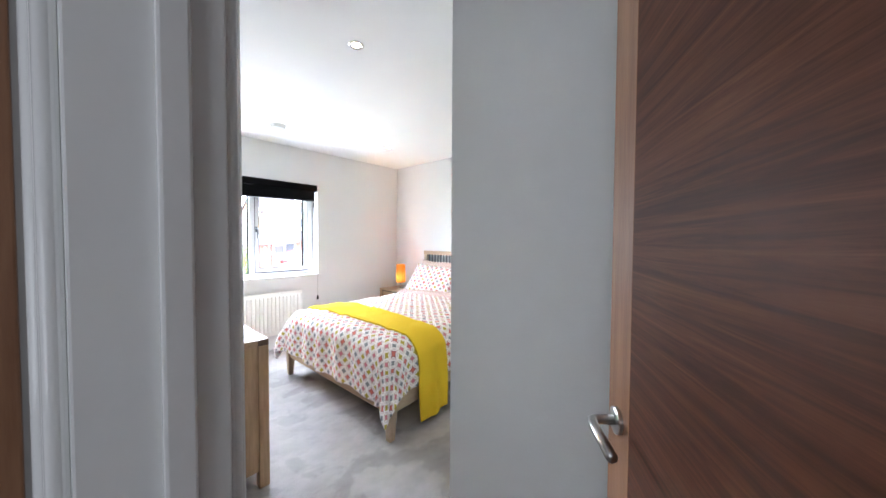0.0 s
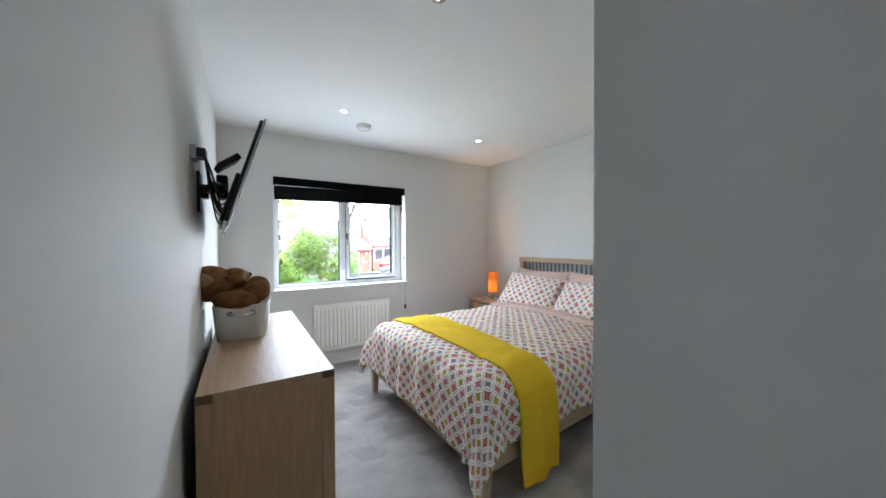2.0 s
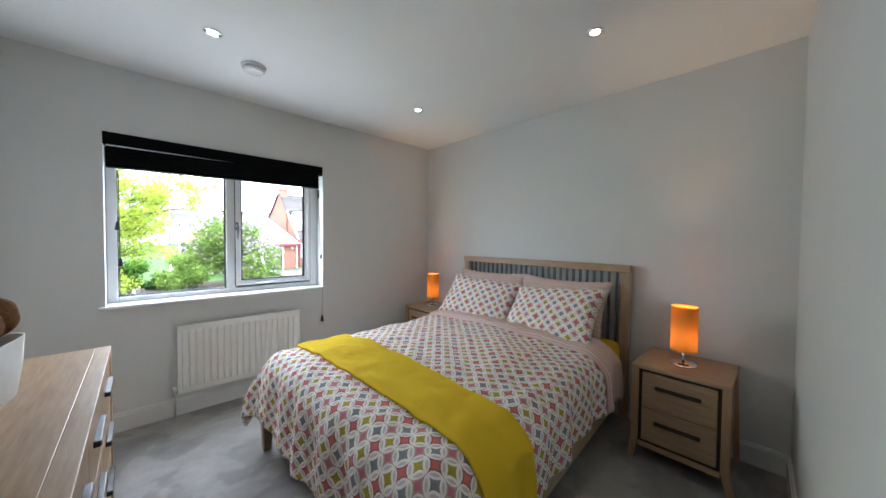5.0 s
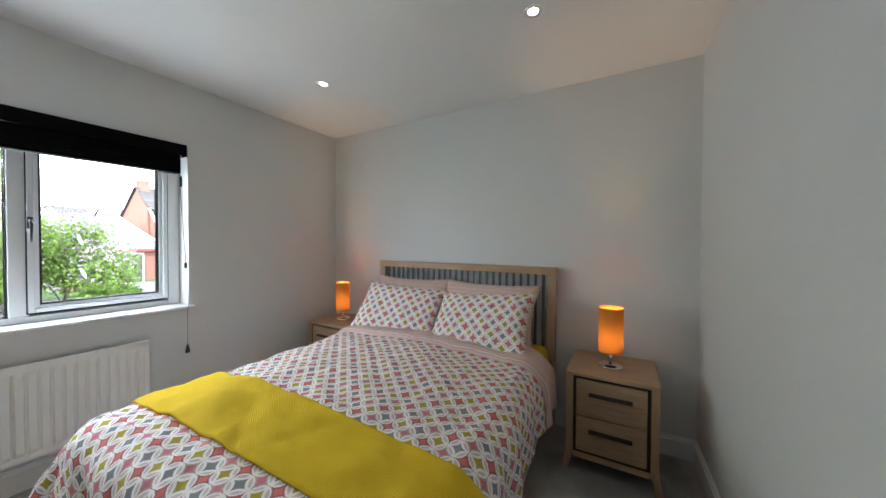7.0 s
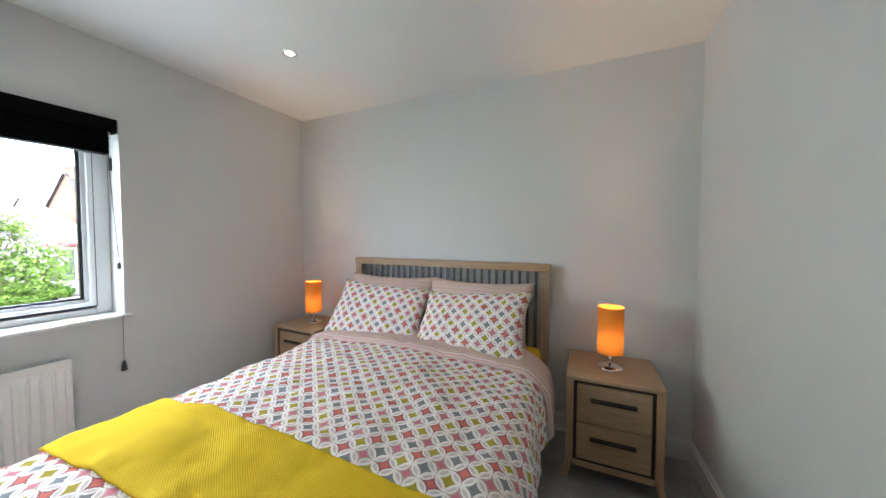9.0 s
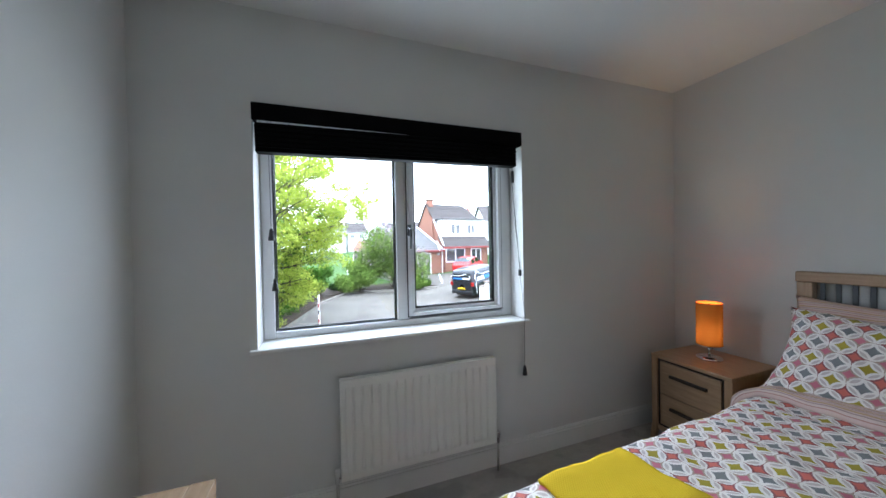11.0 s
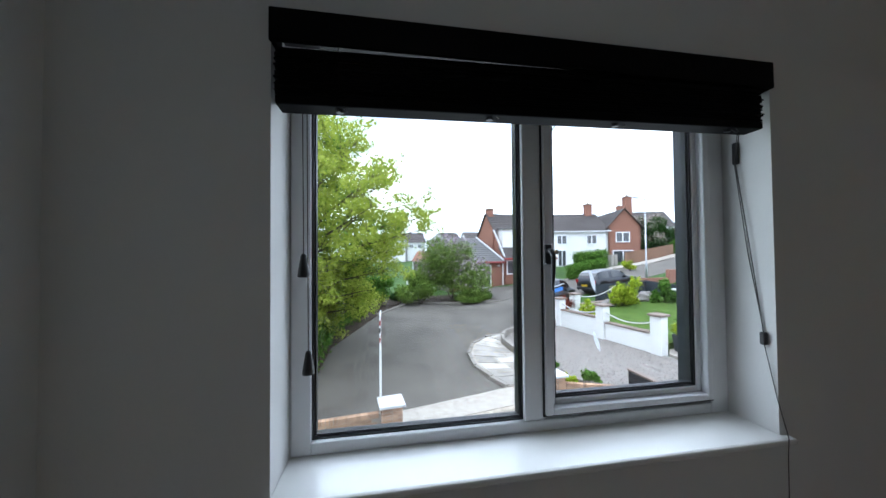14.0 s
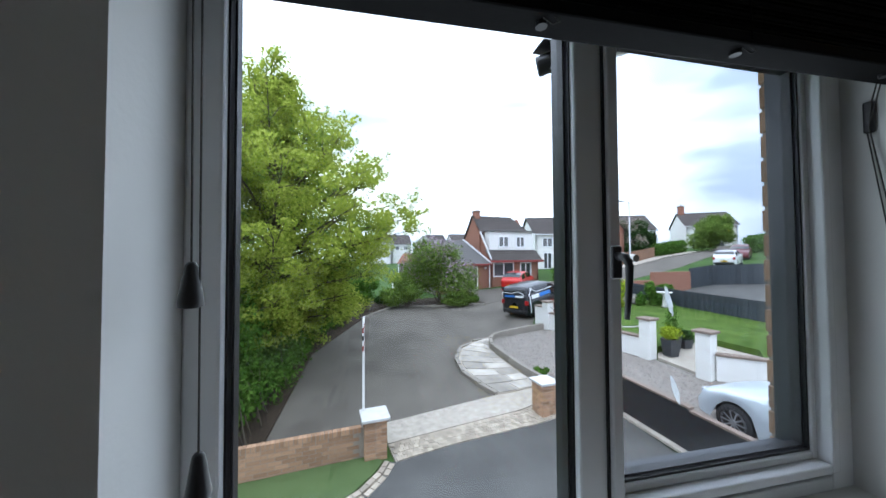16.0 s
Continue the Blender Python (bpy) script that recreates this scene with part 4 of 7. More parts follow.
# ---- chest of drawers ----
CX0, CX1, CY0, CY1, CZ = -0.362, 0.106, 1.222, 2.61, 0.773
chest = thing("chest_of_drawers", "wide oak chest of drawers along the wall", "chest of drawers", pose(0, 0, 0))
part("top", B(CX0 + 0.05, CX1 - 0.05, CY0 + 0.002, CY1 - 0.002, CZ - 0.032, CZ, 0.002), oak, chest)
for x0, x1 in ((CX0, CX0 + 0.05), (CX1 - 0.05, CX1)):
    part("top_edging", B(x0, x1, CY0 + 0.002, CY1 - 0.002, CZ - 0.032, CZ, 0.002), oak, chest)
    for y in (CY0 - 0.001, CY1 - 0.003):
        part("joint_end", B(x0 + 0.001, x1 - 0.001, y, y + 0.004, CZ - 0.031, CZ - 0.001), end_grain, chest, "dark end grain")
for y0, y1 in ((CY0, CY0 + 0.05), (CY1 - 0.05, CY1)):
    for x0, x1 in ((CX0, CX0 + 0.05), (CX1 - 0.05, CX1)):
        part("corner_post", B(x0, x1, y0, y1, 0.0, CZ - 0.033, 0.003), oak_up, chest)
    yi = y0 + 0.006 if y0 == CY0 else y1 - 0.024
    part("end_panel", B(CX0 + 0.05, CX1 - 0.05, yi, yi + 0.018, 0.09, CZ - 0.033), oak_up, chest)
part("back_panel", B(CX0 + 0.006, CX0 + 0.016, CY0 + 0.05, CY1 - 0.05, 0.09, CZ - 0.033), dark_wood, chest)
part("plinth_rail", B(CX1 - 0.035, CX1 - 0.008, CY0 + 0.05, CY1 - 0.05, 0.08, 0.12, 0.003), oak, chest)
part("carcass_shadow_board", B(CX1 - 0.04, CX1 - 0.03, CY0 + 0.05, CY1 - 0.05, 0.12, CZ - 0.033), dark_wood, chest, "dark inset behind the drawer fronts")
cols = 3
for r in range(3):
    z0 = 0.13 + r * 0.203
    for c in range(cols):
        w = (CY1 - CY0 - 0.12) / cols
        y0 = CY0 + 0.06 + c * w
        d = part("drawer", B(CX1 - 0.03, CX1 - 0.004, y0 + 0.004, y0 + w - 0.004, z0, z0 + 0.195, 0.003), oak, chest)
        part("drawer_handle", B(CX1 - 0.006, CX1 + 0.014, y0 + w / 2 - 0.1, y0 + w / 2 + 0.1, z0 + 0.12, z0 + 0.14, 0.004), dark_wood, d, "dark wood bar handle")

# ---- canvas basket with a plush toy ----
bas = thing("storage_basket", "white canvas storage basket on the chest of drawers", "basket", pose(-0.215, 2.05, CZ, 0, 0, -7))
bm = bmesh.new()
n = 44
rows = []
for z, k in ((0.0, 0.86), (0.004, 0.885), (0.10, 0.95), (0.192, 1.0), (0.196, 0.995), (0.192, 0.965), (0.1, 0.915), (0.012, 0.86)):
    ring = []
    for i in range(n):
        a = i * math.tau / n
        ca, sa = math.cos(a), math.sin(a)
        q = (abs(ca) ** 6 + abs(sa) ** 6) ** (-1 / 6)
        bow = 1 + 0.02 * noise.noise(Vector((ca * 2, sa * 2, z * 9)))
        ring.append(bm.verts.new((0.135 * k * q * ca * bow, 0.155 * k * q * sa * bow, z)))
    rows.append(ring)
for a, b in zip(rows, rows[1:]):
    for i in range(n):
        bm.faces.new((a[i], a[(i + 1) % n], b[(i + 1) % n], b[i]))
bm.faces.new(rows[0][::-1])
bm.faces.new(rows[-1])
part("canvas_body", bm, canvas, bas, "", True)
for sy in (-1, 1):
    for sx in (-0.045, 0.062):
        bm = bmesh.new()
        pts = [(sx + 0.011 * math.cos(a), sy * 0.152, 0.152 + 0.011 * math.sin(a)) for a in [k * math.tau / 16 for k in range(17)]]
        sweep(bm, pts, 0.003, 6)
        part("eyelet", bm, gold_rivet, bas, "dark metal eyelet", True)
    part("rope_handle", R([(-0.045, sy * 0.15, 0.152), (-0.035, sy * 0.161, 0.146), (0.008, sy * 0.165, 0.14), (0.052, sy * 0.161, 0.146), (0.062, sy * 0.15, 0.152)], 0.006, 8), canvas, bas, "white rope handle", True)

bm = bmesh.new()
o = Vector((-0.215, 2.03, CZ))


def lump(dx, dy, dz, size, rx=0, ry=0, rz=0, mi=0):
    blob(bm, o + Vector((dx * 1.1 - 0.05, dy * 1.1, dz * 1.06)), [q * 1.15 for q in size], Euler([radians(a) for a in (rx, ry, rz)]).to_matrix(), mi, 24, 16, 0.05)


lump(-0.09, -0.02, 0.292, (0.1, 0.1, 0.088), 0, 12, 0)
lump(0.01, -0.015, 0.318, (0.058, 0.055, 0.05), 0, 0, 0)
lump(0.045, -0.015, 0.322, (0.034, 0.044, 0.032), 0, 0, 0, 1)
lump(-0.105, -0.112, 0.31, (0.034, 0.016, 0.048), 20, -40, 0, 1)
lump(-0.11, 0.07, 0.3, (0.034, 0.016, 0.048), -20, -40, 0, 1)
lump(0.01, -0.115, 0.215, (0.092, 0.05, 0.043), 0, 6, 6)
lump(0.04, 0.07, 0.225, (0.07, 0.045, 0.042), 0, 0, 0)
lump(0.105, -0.055, 0.24, (0.062, 0.055, 0.055), 0, -30, 0)
lump(0.11, 0.06, 0.25, (0.062, 0.055, 0.06), 0, -30, 0)
lump(0.02, 0.0, 0.15, (0.1, 0.11, 0.1))
lump(-0.02, -0.085, 0.325, (0.008, 0.008, 0.008), mi=2)
lump(0.077, -0.017, 0.332, (0.011, 0.018, 0.011), mi=2)
plush = solid("plush_toy", bm, [fur, fur_pale, black_plastic], "brown plush toy lying in the canvas basket", "plush toy", smooth=True)

# ---- television on its wall arm ----
T0 = Vector((-0.115, 1.502, 1.867))
T1 = Vector((-0.165, 2.325, 1.835))
ex = (T1 - T0).normalized()
dn = Vector((-0.31, 0.03, -1.0))
ey = (dn - ex * dn.dot(ex)).normalized()
ez = ex.cross(ey)
if ez.x < 0:
    ez = -ez
TW, TH = 0.83, 0.515
tvm = Matrix(((ex.x, -ey.x, ez.x, 0), (ex.y, -ey.y, ez.y, 0), (ex.z, -ey.z, ez.z, 0), (0, 0, 0, 1)))
tvm.translation = T0 + ex * TW / 2 + ey * TH / 2
tv = thing("television", "flat television tilted on a wall arm", "television", tvm)
W2, H2 = TW / 2, TH / 2
part("back_shell", B(-W2 + 0.01, W2 - 0.01, -H2 + 0.02, H2 - 0.01, -0.022, -0.008, 0.005), black_plastic, tv, "black plastic back")
part("electronics_box", B(-0.24, 0.24, -H2 + 0.03, 0.02, -0.042, -0.022, 0.008), black_plastic, tv)
part("bezel", B(-W2, W2, -H2, H2, -0.008, 0.0, 0.003), tv_silver, tv, "silver bezel")
part("screen", B(-W2 + 0.012, W2 - 0.012, -H2 + 0.024, H2 - 0.012, 0.0002, 0.0022), tv_screen, tv, "dark glossy screen")
part("sensor", B(-0.02, 0.02, -H2 - 0.008, -H2, -0.006, 0.0, 0.002), black_plastic, tv)
mid = tvm.translation
arm = thing("tv_bracket", "black steel swivel bracket with loose cables on the wall", "tv bracket", pose(0, 0, 0))
part("wall_plate", B(XW, XW + 0.012, 1.80, 1.92, 1.46, 1.66, 0.003), black_plastic, arm)
part("lower_arm", B(XW + 0.012, XW + 0.045, 1.83, 1.88, 1.53, 1.6, 0.006), black_plastic, arm)
part("upper_arm", R([(XW + 0.03, 1.85, 1.57), (XW + 0.07, 1.72, 1.585), (mid.x - 0.075, mid.y - 0.03, 1.60)], 0.019, 10), black_plastic, arm, "", True)
part("tilt_head", B(mid.x - 0.11, mid.x - 0.06, mid.y - 0.05, mid.y + 0.05, 1.54, 1.66, 0.008), black_plastic, arm)
sock = thing("wall_socket", "white surface socket with black plugs behind the television", "socket", pose(XW, 1.62, 1.70))
part("back_box", B(0, 0.02, -0.043, 0.043, -0.03, 0.03, 0.003), mount_grey, sock)
for y in (-0.035, 0.035):
    part("plug", B(0.02, 0.055, y * 0.6 - 0.018, y * 0.6 + 0.018, -0.02, 0.022, 0.006), black_plastic, sock, "black plug")
aer = part("set_top_box", B(0.0, 0.10, -0.075, 0.075, -0.014, 0.014, 0.004), black_plastic, None)
aer.matrix_world = pose(XW + 0.09, 1.68, 1.655, 0, -38, 10)
tagged(aer, "small black media box tucked behind the television", "media box")
rng = random.Random(4)
for k in range(15):
    a = Vector((XW + 0.05, 1.6 + rng.uniform(-0.04, 0.06), 1.69))
    b = Vector((mid.x - 0.06, mid.y + rng.uniform(-0.2, 0.1), 1.5 + rng.uniform(-0.05, 0.12)))
    m1 = a.lerp(b, 0.35) + Vector((rng.uniform(-0.02, 0.04), rng.uniform(-0.05, 0.05), -rng.uniform(0.1, 0.26)))
    m2 = a.lerp(b, 0.7) + Vector((rng.uniform(-0.02, 0.02), rng.uniform(-0.06, 0.05), -rng.uniform(0.06, 0.2)))
    pts = [((1 - t) ** 3) * a + 3 * t * (1 - t) ** 2 * m1 + 3 * t * t * (1 - t) * m2 + t ** 3 * b for t in [q / 14 for q in range(15)]]
    part("cable", R(pts, 0.0035, 6), black_plastic, arm, "loose black cable", True)

# ---- outside: ground ----


def g(x, y):
    """Height of the ground: the street climbs away and to the east."""
    return -2.6 + 0.03 * (min(max(y, -20), 80) - 5) + 0.08 * (min(max(x, 4), 60) - 4)


grass = mat("grass", (0.03, 0.06, 0.016), 0.95, scale=0.4, col2=(0.065, 0.12, 0.03), bump=0.8, bscale=160, spec=0.1)
turf = mat("artificial_turf", (0.075, 0.115, 0.04), 0.95, scale=3, col2=(0.115, 0.16, 0.065), bump=0.8, bscale=260, spec=0.1)
lawn_mat = mat("lawn", (0.042, 0.08, 0.014), 0.95, scale=2.2, col2=(0.10, 0.155, 0.03), bump=0.8, bscale=160, spec=0.1)
tarmac = mat("tarmac", (0.088, 0.078, 0.066), 0.9, scale=0.55, col2=(0.158, 0.142, 0.12), bump=0.3, bscale=90, spec=0.2, stretch=(1.5, 1, 1))
drive_tarmac = mat("drive_tarmac", (0.07, 0.068, 0.064), 0.9, scale=1.2, col2=(0.108, 0.105, 0.098), bump=0.25, bscale=110, spec=0.2)
pale_concrete = mat("pale_concrete", (0.31, 0.275, 0.23), 0.9, scale=7, col2=(0.47, 0.42, 0.355), bump=0.4, bscale=60, spec=0.2)
slab_mat = mat("paving_slab", (0.28, 0.255, 0.22), 0.9, scale=3.0, col2=(0.5, 0.455, 0.4), bump=0.4, bscale=60, spec=0.2, rand=0.32)
kerb_mat = mat("kerb_stone", (0.19, 0.17, 0.145), 0.9, scale=4, col2=(0.31, 0.28, 0.24), bump=0.4, bscale=60, spec=0.2, rand=0.1)
block_mat = mat("block_paving", (0.31, 0.265, 0.205), 0.9, scale=6, col2=(0.43, 0.37, 0.295), bump=0.4, bscale=80, spec=0.2, rand=0.25)
gravel_mat = mat("gravel_base", (0.1, 0.09, 0.08), 0.95, scale=55, col2=(0.33, 0.295, 0.26), bump=1.0, bscale=45, spec=0.2)
pebble_mat = mat("pebble", (0.25, 0.22, 0.195), 0.9, scale=10, bump=0.2, spec=0.25, rand=0.5)
soil = mat("soil", (0.05, 0.038, 0.028), 0.95, scale=10, bump=0.9, bscale=60, spec=0.1)
brick_mat = mat("brick", (0.34, 0.205, 0.125), 0.9, scale=9, col2=(0.45, 0.285, 0.18), bump=0.5, bscale=90, spec=0.15, rand=0.28)
mortar = mat("mortar", (0.30, 0.265, 0.225), 0.95, scale=10, bump=0.4, bscale=90, spec=0.1)
cap_stone = mat("cap_stone", (0.55, 0.54, 0.52), 0.85, scale=6, bump=0.3, bscale=80, var=0.12)
white_render = mat("white_render", (0.74, 0.73, 0.7), 0.9, scale=1.5, var=0.06, bump=0.3, bscale=60, spec=0.2)
coping = mat("coping", (0.2, 0.15, 0.12), 0.9, scale=5, var=0.2, bump=0.4, bscale=70)
dark_fence = mat("fence_paint", (0.028, 0.035, 0.043), 0.75, scale=6, var=0.2, bump=0.3, bscale=60, stretch=(8, 8, 1), rand=0.2)
black_fence = mat("fence_black", (0.012, 0.012, 0.014), 0.7, scale=6, var=0.2, bump=0.2, bscale=60)
brown_fence = mat("fence_brown", (0.2, 0.11, 0.065), 0.9, scale=6, var=0.2, bump=0.3, bscale=60, rand=0.2)
grey_fence = mat("fence_grey", (0.24, 0.22, 0.19), 0.9, scale=6, var=0.2, bump=0.3, bscale=60, rand=0.2)
red_brick = mat("red_brick_wall", (0.225, 0.105, 0.072), 0.95, scale=14, col2=(0.32, 0.165, 0.118), bump=0.5, bscale=30, spec=0.1, stretch=(1, 1, 3))
olive_render = mat("olive_render", (0.19, 0.185, 0.14), 0.95, scale=2, var=0.1, bump=0.3, bscale=40)
roof_tile = mat("roof_tile", (0.07, 0.058, 0.052), 0.9, scale=5, var=0.25, bump=0.5, bscale=20, rand=0.2)
roof_grey = mat("roof_grey", (0.12, 0.115, 0.11), 0.9, scale=5, var=0.25, bump=0.5, bscale=20)
red_trim = mat("red_trim", (0.22, 0.035, 0.03), 0.6, bump=0.0)
house_glass = mat("house_glass", (0.05, 0.055, 0.06), 0.06, var=0.3, scale=2, bump=0.0, spec=0.8)
garage_door = mat("garage_door", (0.045, 0.048, 0.055), 0.6, var=0.1, bump=0.0)
lead = mat("lead_flashing", (0.5, 0.5, 0.5), 0.6, var=0.1, bump=0.1)
galv = mat("galvanised", (0.42, 0.43, 0.44), 0.45, 0.7, bump=0.05)
bark = mat("bark", (0.075, 0.058, 0.042), 0.95, scale=12, var=0.4, bump=1.0, bscale=40, stretch=(4, 4, 1))
pot_mat = mat("planter", (0.035, 0.037, 0.042), 0.6, var=0.15, bump=0.1)
rock_mat = mat("rock", (0.22, 0.2, 0.18), 0.95, scale=5, var=0.3, bump=0.8, bscale=20)


def leaf_mat(name, c1, c2, lit=0.35):
    m, n, l, b = nodes_of(name)
    geo = n.new("ShaderNodeNewGeometry")
    r = n.new("ShaderNodeValToRGB")
    r.color_ramp.elements[0].color, r.color_ramp.elements[1].color = (*c1, 1), (*c2, 1)
    l.new(geo.outputs["Random Per Island"], r.inputs["Fac"])
    d, t, mx = n.new("ShaderNodeBsdfDiffuse"), n.new("ShaderNodeBsdfTranslucent"), n.new("ShaderNodeMixShader")
    l.new(r.outputs["Color"], d.inputs["Color"])
    l.new(r.outputs["Color"], t.inputs["Color"])
    mx.inputs[0].default_value = lit
    l.new(d.outputs[0], mx.inputs[1])
    l.new(t.outputs[0], mx.inputs[2])
    l.new(mx.outputs[0], n["Material Output"].inputs["Surface"])
    return m


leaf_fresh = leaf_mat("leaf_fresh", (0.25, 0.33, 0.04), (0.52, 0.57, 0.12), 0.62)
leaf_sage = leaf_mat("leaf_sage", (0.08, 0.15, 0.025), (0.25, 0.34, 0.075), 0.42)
leaf_mid = leaf_mat("leaf_mid", (0.045, 0.11, 0.016), (0.13, 0.235, 0.04))
leaf_dark = leaf_mat("leaf_dark", (0.015, 0.04, 0.01), (0.045, 0.095, 0.022), 0.2)
leaf_lime = leaf_mat("leaf_lime", (0.2, 0.3, 0.015), (0.42, 0.46, 0.05))
leaf_red = leaf_mat("leaf_red", (0.1, 0.025, 0.02), (0.22, 0.07, 0.05))
lilac = leaf_mat("lilac_flower", (0.22, 0.15, 0.2), (0.46, 0.36, 0.42), 0.2)
blossom = leaf_mat("pale_blossom", (0.3, 0.24, 0.2), (0.5, 0.42, 0.36), 0.2)

# one sheet to the horizon
bm = bmesh.new()
xs = [-900, -60, -20, 4, 20, 60, 160, 900]
ys = [3.74, 9, 30, 80, 200, 900]
vs = [[bm.verts.new((x, y, g(x, y) - 0.03)) for y in ys] for x in xs]
for i in range(len(xs) - 1):
    for j in range(len(ys) - 1):
        bm.faces.new((vs[i][j], vs[i + 1][j], vs[i + 1][j + 1], vs[i][j + 1]))
solid("ground", bm, grass, "grassy ground that runs to the horizon", "ground", "structure")


def patch(name, pts, dz, material, label, category, kind="structure", thick=0.06):
    """A level piece of ground with a visible edge, laid on the slope."""
    bm = bmesh.new()
    f = bm.faces.new([bm.verts.new((x, y, 0)) for x, y in pts])
    if f.normal.z < 0 or f.calc_area() == 0:
        bm.normal_update()
    bmesh.ops.triangulate(bm, faces=bm.faces[:])
    bmesh.ops.bisect_plane(bm, geom=bm.verts[:] + bm.edges[:] + bm.faces[:], plane_co=(4, 0, 0), plane_no=(1, 0, 0))
    ex_ = bmesh.ops.extrude_face_region(bm, geom=bm.faces[:])
    top = [v for v in ex_["geom"] if isinstance(v, bmesh.types.BMVert)]
    tops = set(top)
    for v in bm.verts:
        v.co.z = g(v.co.x, v.co.y) + dz - (0 if v in tops else thick)
    bmesh.ops.recalc_face_normals(bm, faces=bm.faces[:])
    return solid(name, bm, material, label, category, kind)


patch("road", [(-1.9, 10.1), (0.88, 10.62), (3.61, 11.33), (3.36, 12.03), (3.13, 13.03), (3.21, 14.22), (3.68, 15.4), (4.77, 16.16), (5.85, 15.95), (7.6, 17.0), (9.5, 20.0),
               (15, 23.4), (21.9, 26.2), (30.2, 29.4), (40.4, 34.6), (60, 43), (60, 47.5), (47.9, 41.3), (39, 38.7), (28.8, 33.6), (18.9, 31.1), (9.65, 24.3), (7.6, 23.3), (4, 24.66),
               (1.75, 25.5), (-0.4, 21.7), (-2.0, 16)], 0.0, tarmac, "worn grey tarmac street and turning head", "road")
patch("driveway", [(0.76, 9.18), (1.88, 9.48), (3.52, 9.75), (4.81, 9.92), (5.95, 9.5), (6.0, 3.8), (-1.6, 3.8), (-1.5, 7.6), (0.02, 8.55), (0.34, 8.91), (0.55, 9.24)], -0.005, drive_tarmac, "dark smooth tarmac driveway", "driveway")
patch("pavement", [(0.55, 10.55), (0.88, 10.62), (3.61, 11.33), (4.54, 11.68), (5.0, 11.4), (4.75, 10.72), (3.85, 10.45), (2.03, 10.07), (0.6, 9.75)], 0.03, pale_concrete, "pale worn concrete pavement crossing", "pavement")
patch("lawn_front", [(-9, 8.4), (-1.87, 9.16), (0.24, 9.44), (0.5, 9.24), (0.3, 8.91), (-0.02, 8.55), (-0.62, 8.15), (-1.5, 7.7), (-9, 6.6)], 0.02, turf, "flat green artificial turf", "lawn")
patch("gravel_drive", [(5.3, 16.07), (4.85, 14.98), (4.92, 13.66), (4.97, 12.44), (5.1, 11.5), (5.7, 10.3), (6.2, 9.4), (6.2, 3.8), (11.5, 3.8), (10.3, 9.3), (9.25, 10.2), (9.17, 11.9), (8.84, 12.6), (8.34, 15.2), (8.04, 16.3)],
      0.05, gravel_mat, "grey-pink gravel driveway", "gravel")
patch("lawn_garden", [(8.9, 17.5), (8.75, 15.3), (9.2, 12.7), (9.6, 12.0), (11.7, 12.3), (11.9, 10.6), (10.6, 9.5), (15.2, 8.0), (15.15, 12.4), (15.1, 14), (15.04, 15.9), (15.26, 19.1), (12, 18.6)], 0.3, lawn_mat, "bright mown garden lawn", "lawn", thick=0.4)
patch("garden_path", [(9.3, 11.7), (9.6, 12.0), (11.7, 12.3), (11.9, 10.6), (10.6, 9.5), (9.3, 10.2)], 0.1, pale_concrete, "pale concrete garden path", "path", thick=0.15)
patch("yard", [(15.6, 19), (23, 20.8), (30, 24), (30, 10), (15.6, 8)], 0.0, drive_tarmac, "grey tarmac yard behind the dark fence", "yard")
patch("driveway", [(7.6, 23.35), (9.65, 24.35), (14.5, 28), (15.2, 29.0), (8, 29.4), (6.9, 27)], 0.01, tarmac, "pale tarmac driveway before the brick house", "driveway")
patch("pavement_far", [(18.9, 31.1), (28.8, 33.6), (39, 38.7), (47.9, 41.3), (47.5, 43), (38.4, 40.2), (28.2, 35), (18.5, 32.4)], 0.1, pale_concrete, "pale pavement along the street", "pavement", thick=0.14)
patch("verge", [(-1.2, 22.5), (1.75, 25.5), (4, 24.75), (7.6, 23.4), (6.9, 27), (2, 28.5), (-3, 27)], 0.1, soil, "dark planted verge under the lilac", "verge", thick=0.14)
patch("bank", [(-1.9, 10.1), (-2.0, 16), (-0.4, 21.7), (1.0, 24.8), (-6, 27), (-9, 10)], 0.06, soil, "dark earth under the hedge", "verge", thick=0.1)


def run(pts, step):
    """Points at even steps along a plan line, with the direction there."""
    out = []
    for (xa, ya), (xb, yb) in zip(pts, pts[1:]):
        n_ = max(1, round(math.hypot(xb - xa, yb - ya) / step))
        for k in range(n_):
            t = (k + 0.5) / n_
            out.append((xa + (xb - xa) * t, ya + (yb - ya) * t, math.atan2(yb - ya, xb - xa), math.hypot(xb - xa, yb - ya) / n_))
    return out


def unit(bevel=0.0):
    bm = B(-0.5, 0.5, -0.5, 0.5, 0, 1, bevel=bevel)
    return mesh_data("unit_block", bm)


def place(name, me, material, x, y, z, a, sx, sy, sz, parent, tilt=0.0):
    ob = new(name, me)
    if not me.materials:
        me.materials.append(material)
    ob.matrix_world = Matrix.Translation((x, y, z)) @ Euler((tilt, 0, a)).to_matrix().to_4x4() @ Matrix.Diagonal((sx, sy, sz, 1))
    ob.parent = parent
    return ob


